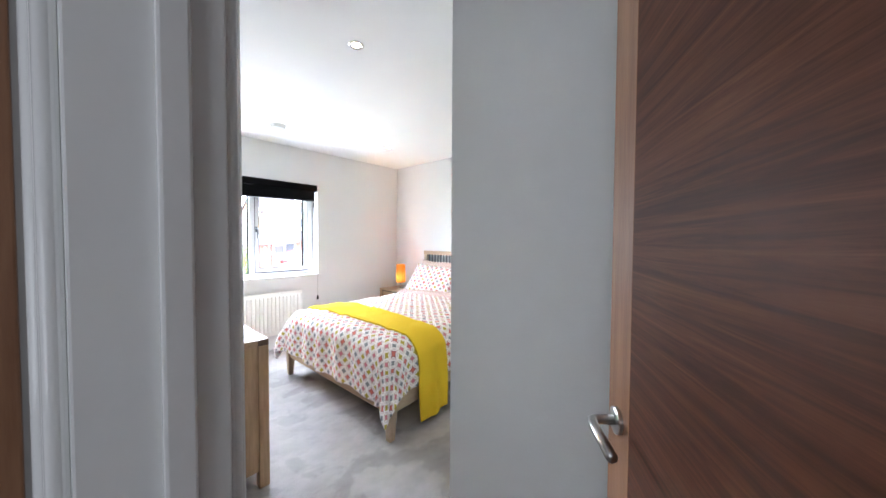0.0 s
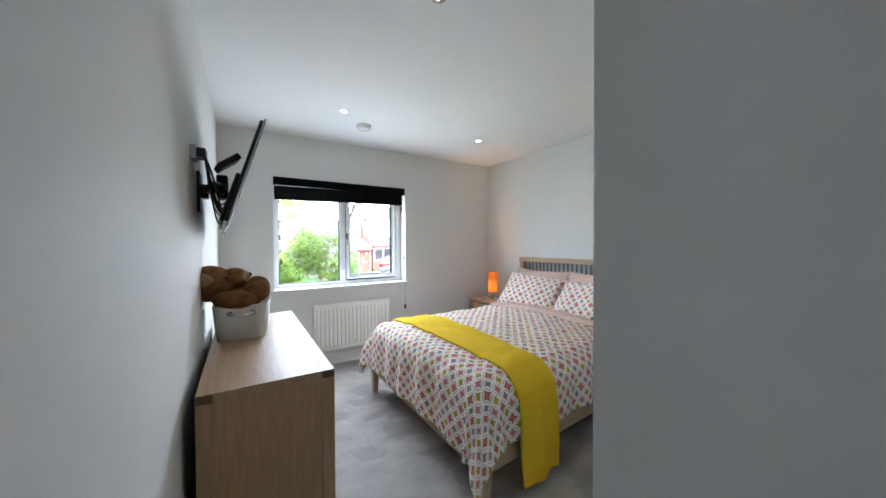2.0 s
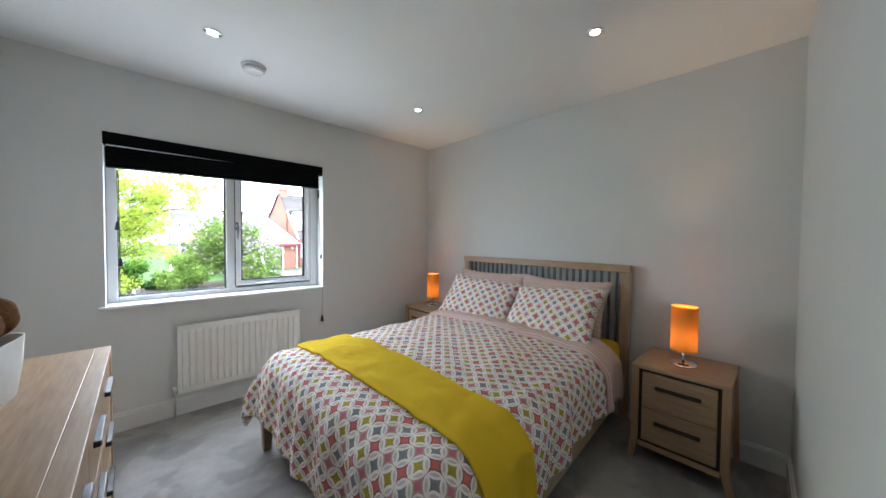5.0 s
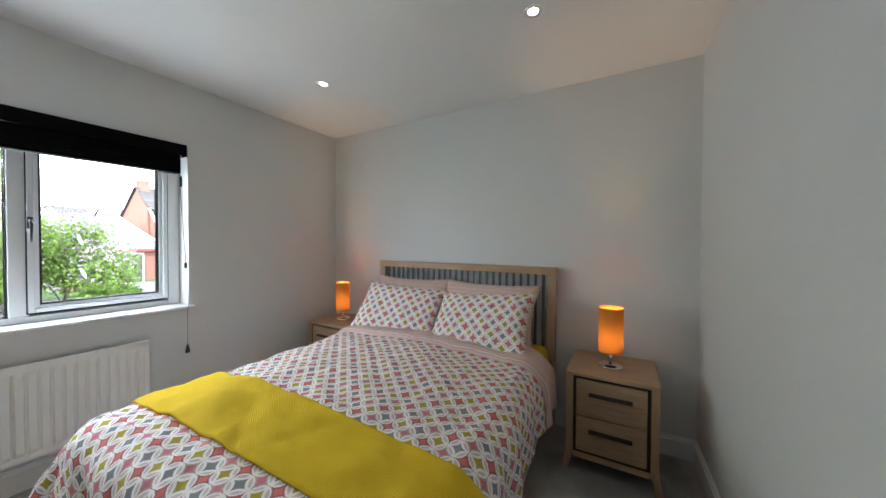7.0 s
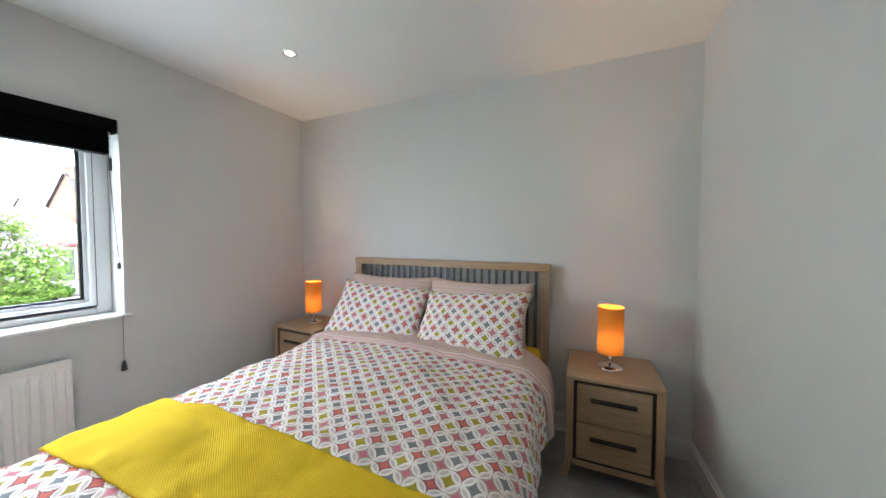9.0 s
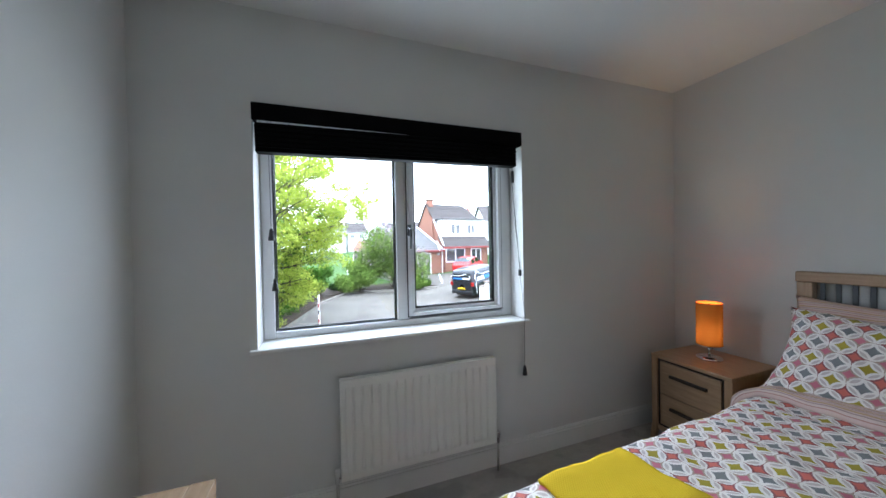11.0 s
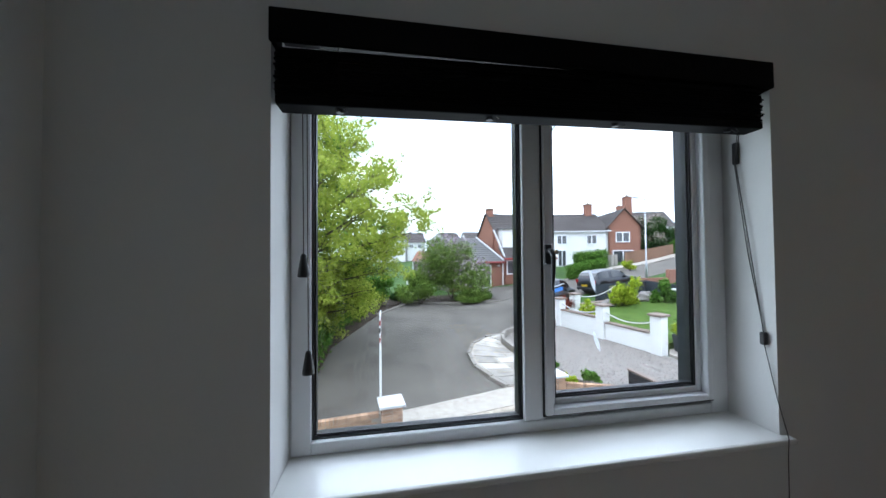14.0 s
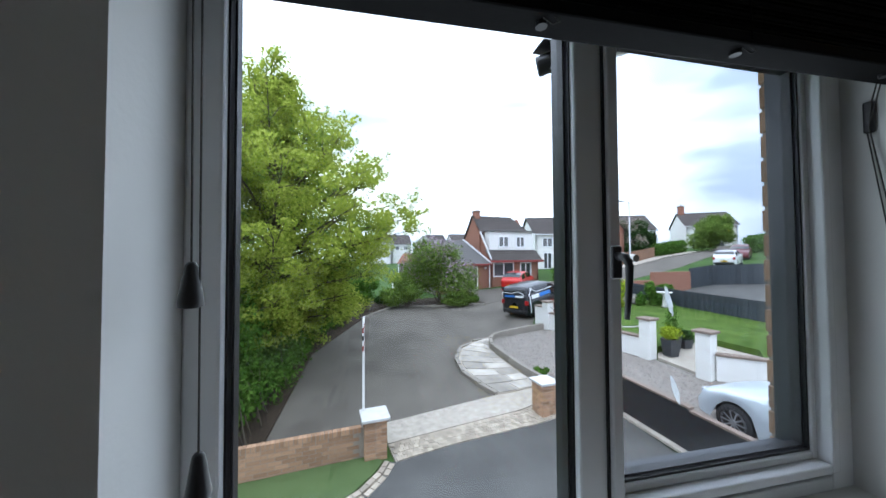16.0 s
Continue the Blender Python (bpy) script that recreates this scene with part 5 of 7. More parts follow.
rng = random.Random(11)
OUTER = [(3.61, 11.33), (3.36, 12.03), (3.13, 13.03), (3.21, 14.22), (3.68, 15.4), (4.4, 16.05), (5.2, 16.2), (5.85, 15.95)]
INNER = [(5.05, 11.45), (4.91, 12.44), (4.84, 13.66), (4.8, 14.9), (5.0, 15.5), (5.25, 15.9)]
kerb_me = unit(0.04)
kerb = thing("kerb", "curved row of grey kerb stones", "kerb", kind="structure")
for x, y, a, ln in run(OUTER, 0.75):
    place("kerb_stone", kerb_me, kerb_mat, x, y, g(x, y) - 0.1, a, ln - 0.012, 0.13, 0.2, kerb)
kerb2 = thing("kerb", "row of grey kerb stones along the far side of the street", "kerb", kind="structure")
for x, y, a, ln in run([(-0.4, 21.7), (1.75, 25.5), (4, 24.66), (7.6, 23.3)], 0.9) + run([(9.65, 24.3), (18.9, 31.1), (28.8, 33.6), (39, 38.7), (47.9, 41.3)], 1.4):
    place("kerb_stone", kerb_me, kerb_mat, x, y, g(x, y) - 0.06, a, ln - 0.012, 0.14, 0.18, kerb2)

# crazed slabs of the curved footpath
foot = patch("footpath", OUTER + INNER[::-1], 0.06, pale_concrete, "curved footpath of broken pale and grey slabs", "pavement", thick=0.1)


def on_line(pts, t):
    seg = [math.hypot(b[0] - a[0], b[1] - a[1]) for a, b in zip(pts, pts[1:])]
    d = t * sum(seg)
    for (a, b), s in zip(zip(pts, pts[1:]), seg):
        if d <= s or (a, b) == (pts[-2], pts[-1]):
            return a[0] + (b[0] - a[0]) * d / s, a[1] + (b[1] - a[1]) * d / s
        d -= s


N = 10
for i in range(N):
    cuts = [0.06, 0.06 + 0.88 * rng.uniform(0.25, 0.75), 0.94]
    for k in range(2):
        bm = bmesh.new()
        q = []
        for t, w in ((i + 0.04, cuts[k] + 0.02), (i + 0.96, cuts[k] + 0.02), (i + 0.96, cuts[k + 1] - 0.02), (i + 0.04, cuts[k + 1] - 0.02)):
            a_, b_ = on_line(OUTER, min(1, t / N)), on_line(INNER, min(1, t / N))
            q.append((a_[0] + (b_[0] - a_[0]) * w, a_[1] + (b_[1] - a_[1]) * w))
        lo_ = [bm.verts.new((x, y, g(x, y) + 0.05)) for x, y in q]
        hi_ = [bm.verts.new((x, y, g(x, y) + 0.078 + rng.uniform(-0.006, 0.006))) for x, y in q]
        bm.faces.new(hi_)
        for a_ in range(4):
            bm.faces.new((lo_[a_], lo_[(a_ + 1) % 4], hi_[(a_ + 1) % 4], hi_[a_]))
        bmesh.ops.recalc_face_normals(bm, faces=bm.faces[:])
        part("slab", bm, slab_mat, foot)

# block paving: the apron of the drive and the edging of the turf
apron = patch("block_apron", [(0.6, 9.75), (2.03, 10.07), (3.85, 10.45), (4.75, 10.72), (4.85, 9.92), (3.52, 9.75), (1.88, 9.48), (0.72, 9.18)], 0.0, mortar, "rows of buff paving blocks across the drive", "paving")
blk_me = unit(0.03)
FAR, NEAR = [(0.62, 9.75), (2.03, 10.07), (3.85, 10.45), (4.75, 10.72)], [(0.76, 9.2), (1.88, 9.48), (3.52, 9.75), (4.83, 9.93)]
for r in range(5):
    w = (r + 0.5) / 5
    for i in range(38):
        t = (i + 0.5 + 0.5 * (r % 2)) / 38.5
        a_, b_ = on_line(NEAR, t), on_line(FAR, t)
        x, y = a_[0] + (b_[0] - a_[0]) * w, a_[1] + (b_[1] - a_[1]) * w
        place("paving_block", blk_me, block_mat, x, y, g(x, y) - 0.03, 0.2, 0.104, 0.125, 0.04 + rng.uniform(0, 0.006), apron)
edge = thing("turf_edging", "curved double row of buff paving blocks beside the turf", "edging", kind="structure")
EDGE = [(0.56, 9.2), (0.42, 8.9), (0.1, 8.52), (-0.5, 8.12), (-1.4, 7.66), (-2.5, 7.3)]
for off, hh in ((0.0, 0.06), (0.11, 0.03)):
    for x, y, a, ln in run(EDGE, 0.16):
        xx, yy = x + off * math.sin(a) * -1, y + off * math.cos(a)
        place("paving_block", blk_me, block_mat, xx, yy, g(xx, yy) - 0.02, a, ln - 0.012, 0.1, hh, edge)

# ---- brick garden wall with two capped pillars ----
brick_me = unit(0.03)


def brick_wall(name, xa, ya, xb, yb, rows, label, th=0.1):
    w = thing(name, label, "garden wall")
    a = math.atan2(yb - ya, xb - xa)
    ln = math.hypot(xb - xa, yb - ya)
    z0 = min(g(xa, ya), g(xb, yb)) - 0.02
    cx, cy = (xa + xb) / 2, (ya + yb) / 2
    core = B(-ln / 2, ln / 2, -th / 2 + 0.006, th / 2 - 0.006, 0, rows * 0.075 - 0.004)
    ob = part("mortar_core", core, mortar, w)
    ob.matrix_world = Matrix.Translation((cx, cy, z0)) @ Matrix.Rotation(a, 4, "Z")
    for r in range(rows):
        last = r == rows - 1
        bl = 0.225 if not last else 0.075
        n_ = int(ln / bl)
        for k in range(n_):
            t = (k + 0.5 + (0.5 if r % 2 and not last else 0)) * bl - ln / 2
            if t > ln / 2:
                continue
            place("brick", brick_me, brick_mat, cx + t * math.cos(a), cy + t * math.sin(a), z0 + r * 0.075, a, bl - 0.010, th + (0.012 if last else rng.uniform(0, 0.004)), 0.065 if not last else 0.1, w)
    return w


def brick_pillar(name, x, y, a, rows, label):
    w = thing(name, label, "gate pillar", group="gate pillars")
    z0 = g(x, y) - 0.02
    m0 = Matrix.Translation((x, y, z0)) @ Matrix.Rotation(a, 4, "Z")
    ob = part("mortar_core", B(-0.205, 0.205, -0.205, 0.205, 0, rows * 0.075), mortar, w)
    ob.matrix_world = m0
    for r in range(rows):
        for k in range(4):
            for i in range(2):
                q = Matrix.Rotation(k * math.pi / 2 + (math.pi / 2 if r % 2 else 0), 4, "Z") @ Vector((-0.11 + i * 0.215 - (0.0), -0.155, 0))
                p_ = m0 @ q
                place("brick", brick_me, brick_mat, p_.x, p_.y, z0 + r * 0.075, a + k * math.pi / 2 + (math.pi / 2 if r % 2 else 0), 0.205, 0.112, 0.065, w)
    ob = part("cap", B(-0.27, 0.27, -0.27, 0.27, rows * 0.075, rows * 0.075 + 0.06, bevel=0.012), cap_stone, w, "pale cast stone cap")
    ob.matrix_world = m0
    return w


brick_pillar("gate_pillar", 0.33, 9.52, 0.14, 10, "buff brick gate pillar with a pale stone cap")
brick_pillar("gate_pillar", 4.42, 10.22, 0.14, 10, "buff brick gate pillar with a pale stone cap")
brick_wall("garden_wall", -5.2, 8.75, 0.12, 9.5, 8, "low buff brick wall beside the turf")
brick_wall("garden_wall", 4.62, 10.2, 6.1, 9.62, 7, "low buff brick wall before the planted bed")

# low concrete wall round the gravel
lw = thing("low_wall", "low curved concrete wall round the gravel", "low wall")
for x, y, a, ln in run([(5.9, 10.0), (5.3, 10.9)] + INNER + [(5.6, 16.1), (6.6, 16.3), (7.9, 16.45)], 0.45):
    o_ = part("wall_length", B(-ln / 2 - 0.02, ln / 2 + 0.02, -0.07, 0.07, -0.05, 0.3, bevel=0.015), kerb_mat, lw)
    o_.matrix_world = Matrix.Translation((x, y, g(x, y))) @ Matrix.Rotation(a, 4, "Z")

# sign post: white post with a narrow board seen on edge
post = thing("sign_post", "white timber estate sign post behind the brick pillar", "sign post", pose(0.11, 9.68, g(0.1, 9.7)))
part("post", B(-0.022, 0.022, -0.035, 0.035, 0, 1.95, 0.004), white_render, post)
bd = part("board", B(-0.012, 0.012, -0.3, 0.3, 1.9, 2.62, 0.003), white_render, post, "white sign board")
for z, m_ in ((2.45, red_trim), (2.3, black_plastic), (2.1, red_trim)):
    part("printed_bar", B(-0.0135, 0.0135, -0.3005, 0.22, z - 0.05, z + 0.05), m_, bd)
part("bracket", R([(0.0, -0.05, 1.72), (0.0, -0.13, 1.95)], 0.014, 6), white_render, post)

# black panel fence beside the drive
bf = thing("panel_fence", "low black panel fence with stone coping beside the drive", "fence")
for x, y, a, ln in run([(6.1, 9.62), (6.12, 7.9), (6.12, 6.2), (6.12, 4.4)], 1.7):
    z = g(x, y)
    for nm, m_, q in (("panel", black_fence, (-ln / 2, ln / 2, -0.02, 0.02, 0, 0.86)), ("coping", coping, (-ln / 2, ln / 2, -0.06, 0.06, 0.86, 0.9)), ("foot_strip", pale_concrete, (-ln / 2, ln / 2, -0.16, 0.02, 0.0, 0.05))):
        o_ = part(nm, B(*q), m_, bf)
        o_.matrix_world = Matrix.Translation((x, y, z)) @ Matrix.Rotation(a, 4, "Z")

# ---- white rendered garden wall with pillars ----
ww = thing("rendered_wall", "white rendered garden wall with brown coping and pillars", "garden wall")


def ww_len(xa, ya, xb, yb, h, th=0.2):
    x, y, a, ln = (xa + xb) / 2, (ya + yb) / 2, math.atan2(yb - ya, xb - xa), math.hypot(xb - xa, yb - ya)
    z = min(g(xa, ya), g(xb, yb)) - 0.05
    h += abs(g(xa, ya) - g(xb, yb)) / 2
    for nm, m_, q in (("wall_length", white_render, (-ln / 2, ln / 2, -th / 2, th / 2, 0, h)), ("coping", coping, (-ln / 2, ln / 2, -th / 2 - 0.04, th / 2 + 0.04, h, h + 0.06))):
        o_ = part(nm, B(*q, bevel=0.01), m_, ww)
        o_.matrix_world = Matrix.Translation((x, y, z)) @ Matrix.Rotation(a, 4, "Z")


def ww_pillar(x, y, h, s=0.36):
    o_ = part("pillar", B(-s / 2, s / 2, -s / 2, s / 2, -0.1, h, bevel=0.01), white_render, ww)
    o_.matrix_world = pose(x, y, g(x, y), 0, 0, 14)
    c_ = part("pillar_cap", B(-s / 2 - 0.06, s / 2 + 0.06, -s / 2 - 0.06, s / 2 + 0.06, h, h + 0.07, bevel=0.015), coping, ww, "brown cap")
    c_.matrix_world = o_.matrix_world


ww_len(8.0, 17.2, 8.15, 16.5, 1.0)
ww_pillar(8.1, 16.35, 1.25)
ww_len(8.15, 16.2, 8.6, 14.2, 0.82)
ww_pillar(8.62, 14.05, 1.3)
ww_len(8.66, 13.85, 9.05, 12.1, 0.72)
ww_pillar(9.12, 11.9, 1.3)
ww_pillar(9.3, 10.15, 1.3)
ww_len(9.42, 10.0, 11.2, 8.3, 0.72)
ww_len(9.6, 17.4, 13.4, 18.6, 0.5)
ww_pillar(9.4, 17.2, 1.2)
ww_pillar(12.6, 18.4, 1.0)
# rope swags between the pillars
for (xa, ya), (xb, yb) in (((8.1, 16.35), (8.62, 14.05)), ((8.62, 14.05), (9.12, 11.9)), ((9.4, 17.2), (12.6, 18.4))):
    pts = [(xa + (xb - xa) * t, ya + (yb - ya) * t, g(xa, ya) + (g(xb, yb) - g(xa, ya)) * t + 1.15 - 1.1 * t * (1 - t)) for t in [k / 10 for k in range(11)]]
    part("rope", R(pts, 0.025, 6), cap_stone, ww, "pale rope swag", True)

# dark timber fence behind the lawn
df = thing("board_fence", "dark blue-grey timber board fence behind the lawn", "fence")
brd_me = unit(0.0)
for x, y, a, ln in run([(12.2, 19.6), (15.2, 19.2), (15.05, 15.9), (15.1, 14), (15.15, 12.4), (15.3, 8.6)], 0.13):
    place("board", brd_me, dark_fence, x + 0.02 * math.cos(a + 1.57), y, g(x, y) + 0.05, a, ln - 0.008, 0.025, 1.05, df)
pf = thing("board_fence", "tall dark timber fence and gate of the neighbouring yard", "fence")
for x, y, a, ln in run([(21.0, 20.5), (23.2, 20.7), (25.4, 19.0), (27.5, 15.5)], 0.3):
    place("board", brd_me, dark_fence, x, y, g(x, y), a, ln - 0.01, 0.04, 1.35, pf)
bw = thing("brick_wall_stepped", "stepped red brick wall beside the yard", "brick wall")
for k, (xa, ya, xb, yb, h) in enumerate(((13.4, 20.4, 15.6, 20.2, 0.75), (15.6, 20.2, 17.6, 20.1, 1.0), (17.6, 20.1, 20.9, 20.45, 1.3))):
    o_ = part("wall_length", B(-math.hypot(xb - xa, yb - ya) / 2, math.hypot(xb - xa, yb - ya) / 2, -0.12, 0.12, -0.2, h), red_brick, bw)
    o_.matrix_world = pose((xa + xb) / 2, (ya + yb) / 2, g((xa + xb) / 2, ya), 0, 0, math.degrees(math.atan2(yb - ya, xb - xa)))

# ---- foliage ----


def leaves(name, clumps, count, size, material, parent=None, seed=1, label="", flat=0.0, curl=1.0):
    """Many small leaves spread through clumps (x, y, z, rx, ry, rz), thicker towards their skins."""
    r = np.random.RandomState(seed)
    c = np.array(clumps, float)
    vol = (c[:, 3] * c[:, 4] * c[:, 5]) ** (2 / 3)
    idx = r.choice(len(c), count, p=vol / vol.sum())
    d = r.normal(size=(count, 3))
    d /= np.linalg.norm(d, axis=1)[:, None]
    rad = r.uniform(0.25, 1.0, count) ** 0.5 * (1 + 0.18 * r.normal(size=count))
    p = c[idx, :3] + d * c[idx, 3:6] * rad[:, None]
    a = r.normal(size=(count, 3))
    a /= np.linalg.norm(a, axis=1)[:, None]
    b = np.cross(a, d + 0.6 * r.normal(size=(count, 3)))
    b /= np.linalg.norm(b, axis=1)[:, None] + 1e-6
    s = size * r.uniform(0.6, 1.35, count)[:, None]
    v = np.empty((count, 4, 3))
    v[:, 0], v[:, 1], v[:, 2], v[:, 3] = p - a * s, p + b * s * 0.55, p + a * s, p - b * s * 0.55
    f = np.arange(count * 4).reshape(-1, 4)
    me = bpy.data.meshes.new(name)
    me.from_pydata(v.reshape(-1, 3).tolist(), [], f.tolist())
    me.materials.append(material)
    ob = new(name, me)
    ob.parent = parent
    return tagged(ob, label, kind="stuff")


def bush(name, x, y, rx, ry, h, material, label, count, size, seed, n=10, category="bush", extra=None):
    t = thing(name, label, category)
    r = random.Random(seed)
    z = g(x, y)
    cl = []
    for k in range(n):
        a, q = r.uniform(0, math.tau), r.uniform(0, 0.75)
        zz = r.uniform(0.25, 0.8)
        s = (1 - 0.35 * zz) * r.uniform(0.32, 0.5)
        cl.append((x + rx * q * math.cos(a), y + ry * q * math.sin(a), z + h * zz, rx * s, ry * s, h * s * 0.6))
    leaves("foliage", cl, count, size, material, t, seed)
    for k in range(5):
        c_ = cl[k]
        part("stem", R([(x + r.uniform(-0.1, 0.1), y + r.uniform(-0.1, 0.1), z - 0.05), (x + (c_[0] - x) * 0.4, y + (c_[1] - y) * 0.4, z + 0.4 * (c_[2] - z)), c_[:3]], [0.035, 0.025, 0.01], 6), bark, t)
    if extra:
        leaves("flowers", [(c_[0], c_[1], c_[2] + 0.1 * h, c_[3] * 1.02, c_[4] * 1.02, c_[5] * 1.02) for c_ in cl], extra[1], extra[2], extra[0], t, seed + 1)
    return t


# the large tree on the bank
tree = thing("tree", "tall broadleaf tree in fresh yellow-green leaf", "tree")
tr = random.Random(21)
TX, TY = -3.2, 15.2
TZ = g(TX, TY)
part("trunk", R([(TX, TY, TZ - 0.2), (TX + 0.05, TY, TZ + 1.6), (TX - 0.05, TY + 0.1, TZ + 3.4), (TX + 0.1, TY, TZ + 5.6), (TX + 0.2, TY, TZ + 8.2)], [0.26, 0.2, 0.16, 0.1, 0.03], 10), bark, tree, "", True)
clumps, twigs = [], bmesh.new()
for k in range(84):
    h = 1.3 + 8.6 * (k + tr.random()) / 84
    a = k * 2.399 + tr.uniform(-0.3, 0.3)
    reach = (5.5 * math.sin(min(1, (h - 0.2) / 8.9) * math.pi) ** 0.7 + 0.25) * tr.uniform(0.7, 1.0) * (0.82 if h > 6.0 else 0.84 if h < 3.4 else 1.0)
    st = Vector((TX, TY, TZ + h * 0.72))
    en = Vector((TX + reach * math.cos(a), TY + reach * math.sin(a), TZ + h + tr.uniform(0.0, 0.7)))
    md = st.lerp(en, 0.5) + Vector((0, 0, 0.25))
    bm = bmesh.new()
    sweep(bm, [st, md, en], [0.06, 0.035, 0.012], 6)
    part("limb", bm, bark, tree)
    for q in range(15):
        t = 0.28 + 0.72 * q / 12 if q < 13 else tr.uniform(0.8, 1.0)
        c_ = st.lerp(en, t) + Vector((tr.uniform(-0.6, 0.6), tr.uniform(-0.6, 0.6), tr.uniform(-0.65, 0.75)))
        s = tr.uniform(0.2, 0.46)
        clumps.append((c_.x, c_.y, c_.z, s * 1.15, s * 1.15, s * 0.75))
        sweep(twigs, [st.lerp(en, t * 0.85), st.lerp(en, t * 0.93).lerp(c_, 0.5) + Vector((0, 0, 0.06)), c_], [0.015, 0.01, 0.005], 4)
    for q in range(3):
        c_ = en + (en - st).normalized() * tr.uniform(0.1, 0.6) + Vector((tr.uniform(-0.35, 0.35), tr.uniform(-0.35, 0.35), tr.uniform(-0.2, 0.45)))
        s = tr.uniform(0.1, 0.2)
        clumps.append((c_.x, c_.y, c_.z, s, s, s * 0.8))
        sweep(twigs, [en, c_], [0.011, 0.004], 4)
part("twigs", twigs, bark, tree)
leaves("crown", clumps, 185000, 0.052, leaf_fresh, tree, 5)
# a darker leaf colour paints the shade inside the crown
leaves("inner_shade_leaves", [(TX + (c[0] - TX) * 0.82, TY + (c[1] - TY) * 0.82, c[2] - 0.15, *c[3:]) for c in clumps[::2]], 12000, 0.07, leaf_sage, tree, 6)

hedge = thing("hedge_bank", "dense dark green shrubs on the bank below the tree", "hedge")
cl = []
for k in range(34):
    t = k / 33
    x = -2.45 + 1.5 * t ** 2 + tr.uniform(-0.5, 0.25)
    y = 9.7 + 13.5 * t
    cl.append((x - 0.25, y, g(x, y) + tr.uniform(0.3, 1.2), 0.65, 0.65, 0.6))
    cl.append((x - 1.1, y, g(x, y) + tr.uniform(1.0, 2.6), 1.0, 0.9, 0.85))
leaves("foliage", cl, 60000, 0.058, leaf_mid, hedge, 8)
for k in range(26):
    x, y = -1.95 + tr.uniform(-0.4, 0.1), 9.9 + 0.32 * k
    part("stem", R([(x, y, g(x, y) - 0.05), (x - 0.15, y + tr.uniform(-0.2, 0.2), g(x, y) + 0.5), (x - 0.3, y + tr.uniform(-0.3, 0.3), g(x, y) + 1.1)], [0.02, 0.015, 0.006], 5), bark, hedge)
bush("lilac_bush", 4.75, 25.3, 3.2, 2.1, 4.6, leaf_sage, "large green lilac bush with purple flower heads", 24000, 0.085, 31, 22, extra=(lilac, 5200, 0.075))
bush("shrub", 2.5, 25.0, 1.9, 1.2, 2.5, leaf_sage, "leafy green shrub at the foot of the lilac", 9000, 0.08, 44, 14)
bush("shrub", 5.6, 23.9, 1.5, 0.8, 1.1, leaf_sage, "low light green shrub before the lilac", 4500, 0.075, 45, 12)
bush("shrub", 1.6, 26.2, 1.6, 1.0, 1.2, leaf_dark, "low dark green shrub on the verge", 4000, 0.08, 32)
bush("shrub", 6.6, 24.2, 0.9, 0.7, 0.9, leaf_mid, "low leafy shrub at the verge", 2500, 0.07, 33)
bush("shrub", -0.3, 24.6, 1.5, 1.2, 2.2, leaf_mid, "green shrub beside the street", 5000, 0.08, 34)
bush("shrub", 5.75, 10.55, 0.34, 0.3, 0.6, leaf_mid, "leafy green plant behind the brick wall", 900, 0.05, 35, 6)
bush("shrub", 5.15, 10.55, 0.3, 0.26, 0.5, leaf_lime, "yellow-green plant behind the brick wall", 700, 0.05, 36, 6)
bush("shrub", 5.2, 11.9, 0.3, 0.4, 0.4, leaf_mid, "small plant on the gravel edge", 500, 0.05, 37, 5)
bush("shrub", 9.3, 15.6, 0.6, 0.8, 1.35, leaf_lime, "golden shrub behind the white wall", 2200, 0.06, 38)
bush("shrub", 12.2, 17.4, 1.1, 0.9, 1.9, leaf_lime, "light green small tree in the garden", 3000, 0.07, 39)
bush("shrub", 14.3, 17.0, 0.7, 0.7, 1.6, leaf_mid, "green shrub by the dark fence", 2000, 0.07, 40)
bush("shrub", 17.2, 19.0, 1.3, 0.8, 1.0, leaf_mid, "green shrub by the stepped brick wall", 2500, 0.08, 41)
bush("shrub", 12.3, 9.4, 1.2, 0.7, 0.8, leaf_dark, "low planting on the lawn edge", 2500, 0.06, 42)

cord = thing("spiky_plant", "red-brown spiky cordyline behind the white wall", "plant", pose(8.75, 16.9, g(8.7, 16.9) + 0.3))
for k in range(46):
    a, e = k * 2.4, 0.25 + 1.15 * ((k * 7) % 46) / 46
    d = Vector((math.cos(a) * math.cos(e), math.sin(a) * math.cos(e), math.sin(e)))
    s = d.cross(Vector((0, 0, 1))).normalized() * 0.03
    bm = bmesh.new()
    p0, p1, p2 = Vector((0, 0, 0.3)), Vector((0, 0, 0.3)) + d * 0.5, Vector((0, 0, 0.3)) + d * 0.95 - Vector((0, 0, 0.18))
    vs_ = [bm.verts.new(q) for q in (p0 - s * 0.6, p0 + s * 0.6, p1 + s, p1 - s, p2)]
    bm.faces.new(vs_[:4])
    bm.faces.new((vs_[3], vs_[2], vs_[4]))
    part("blade", bm, leaf_red, cord)
part("stem", L([(0.06, -0.3), (0.05, 0.32)], seg=8), bark, cord)

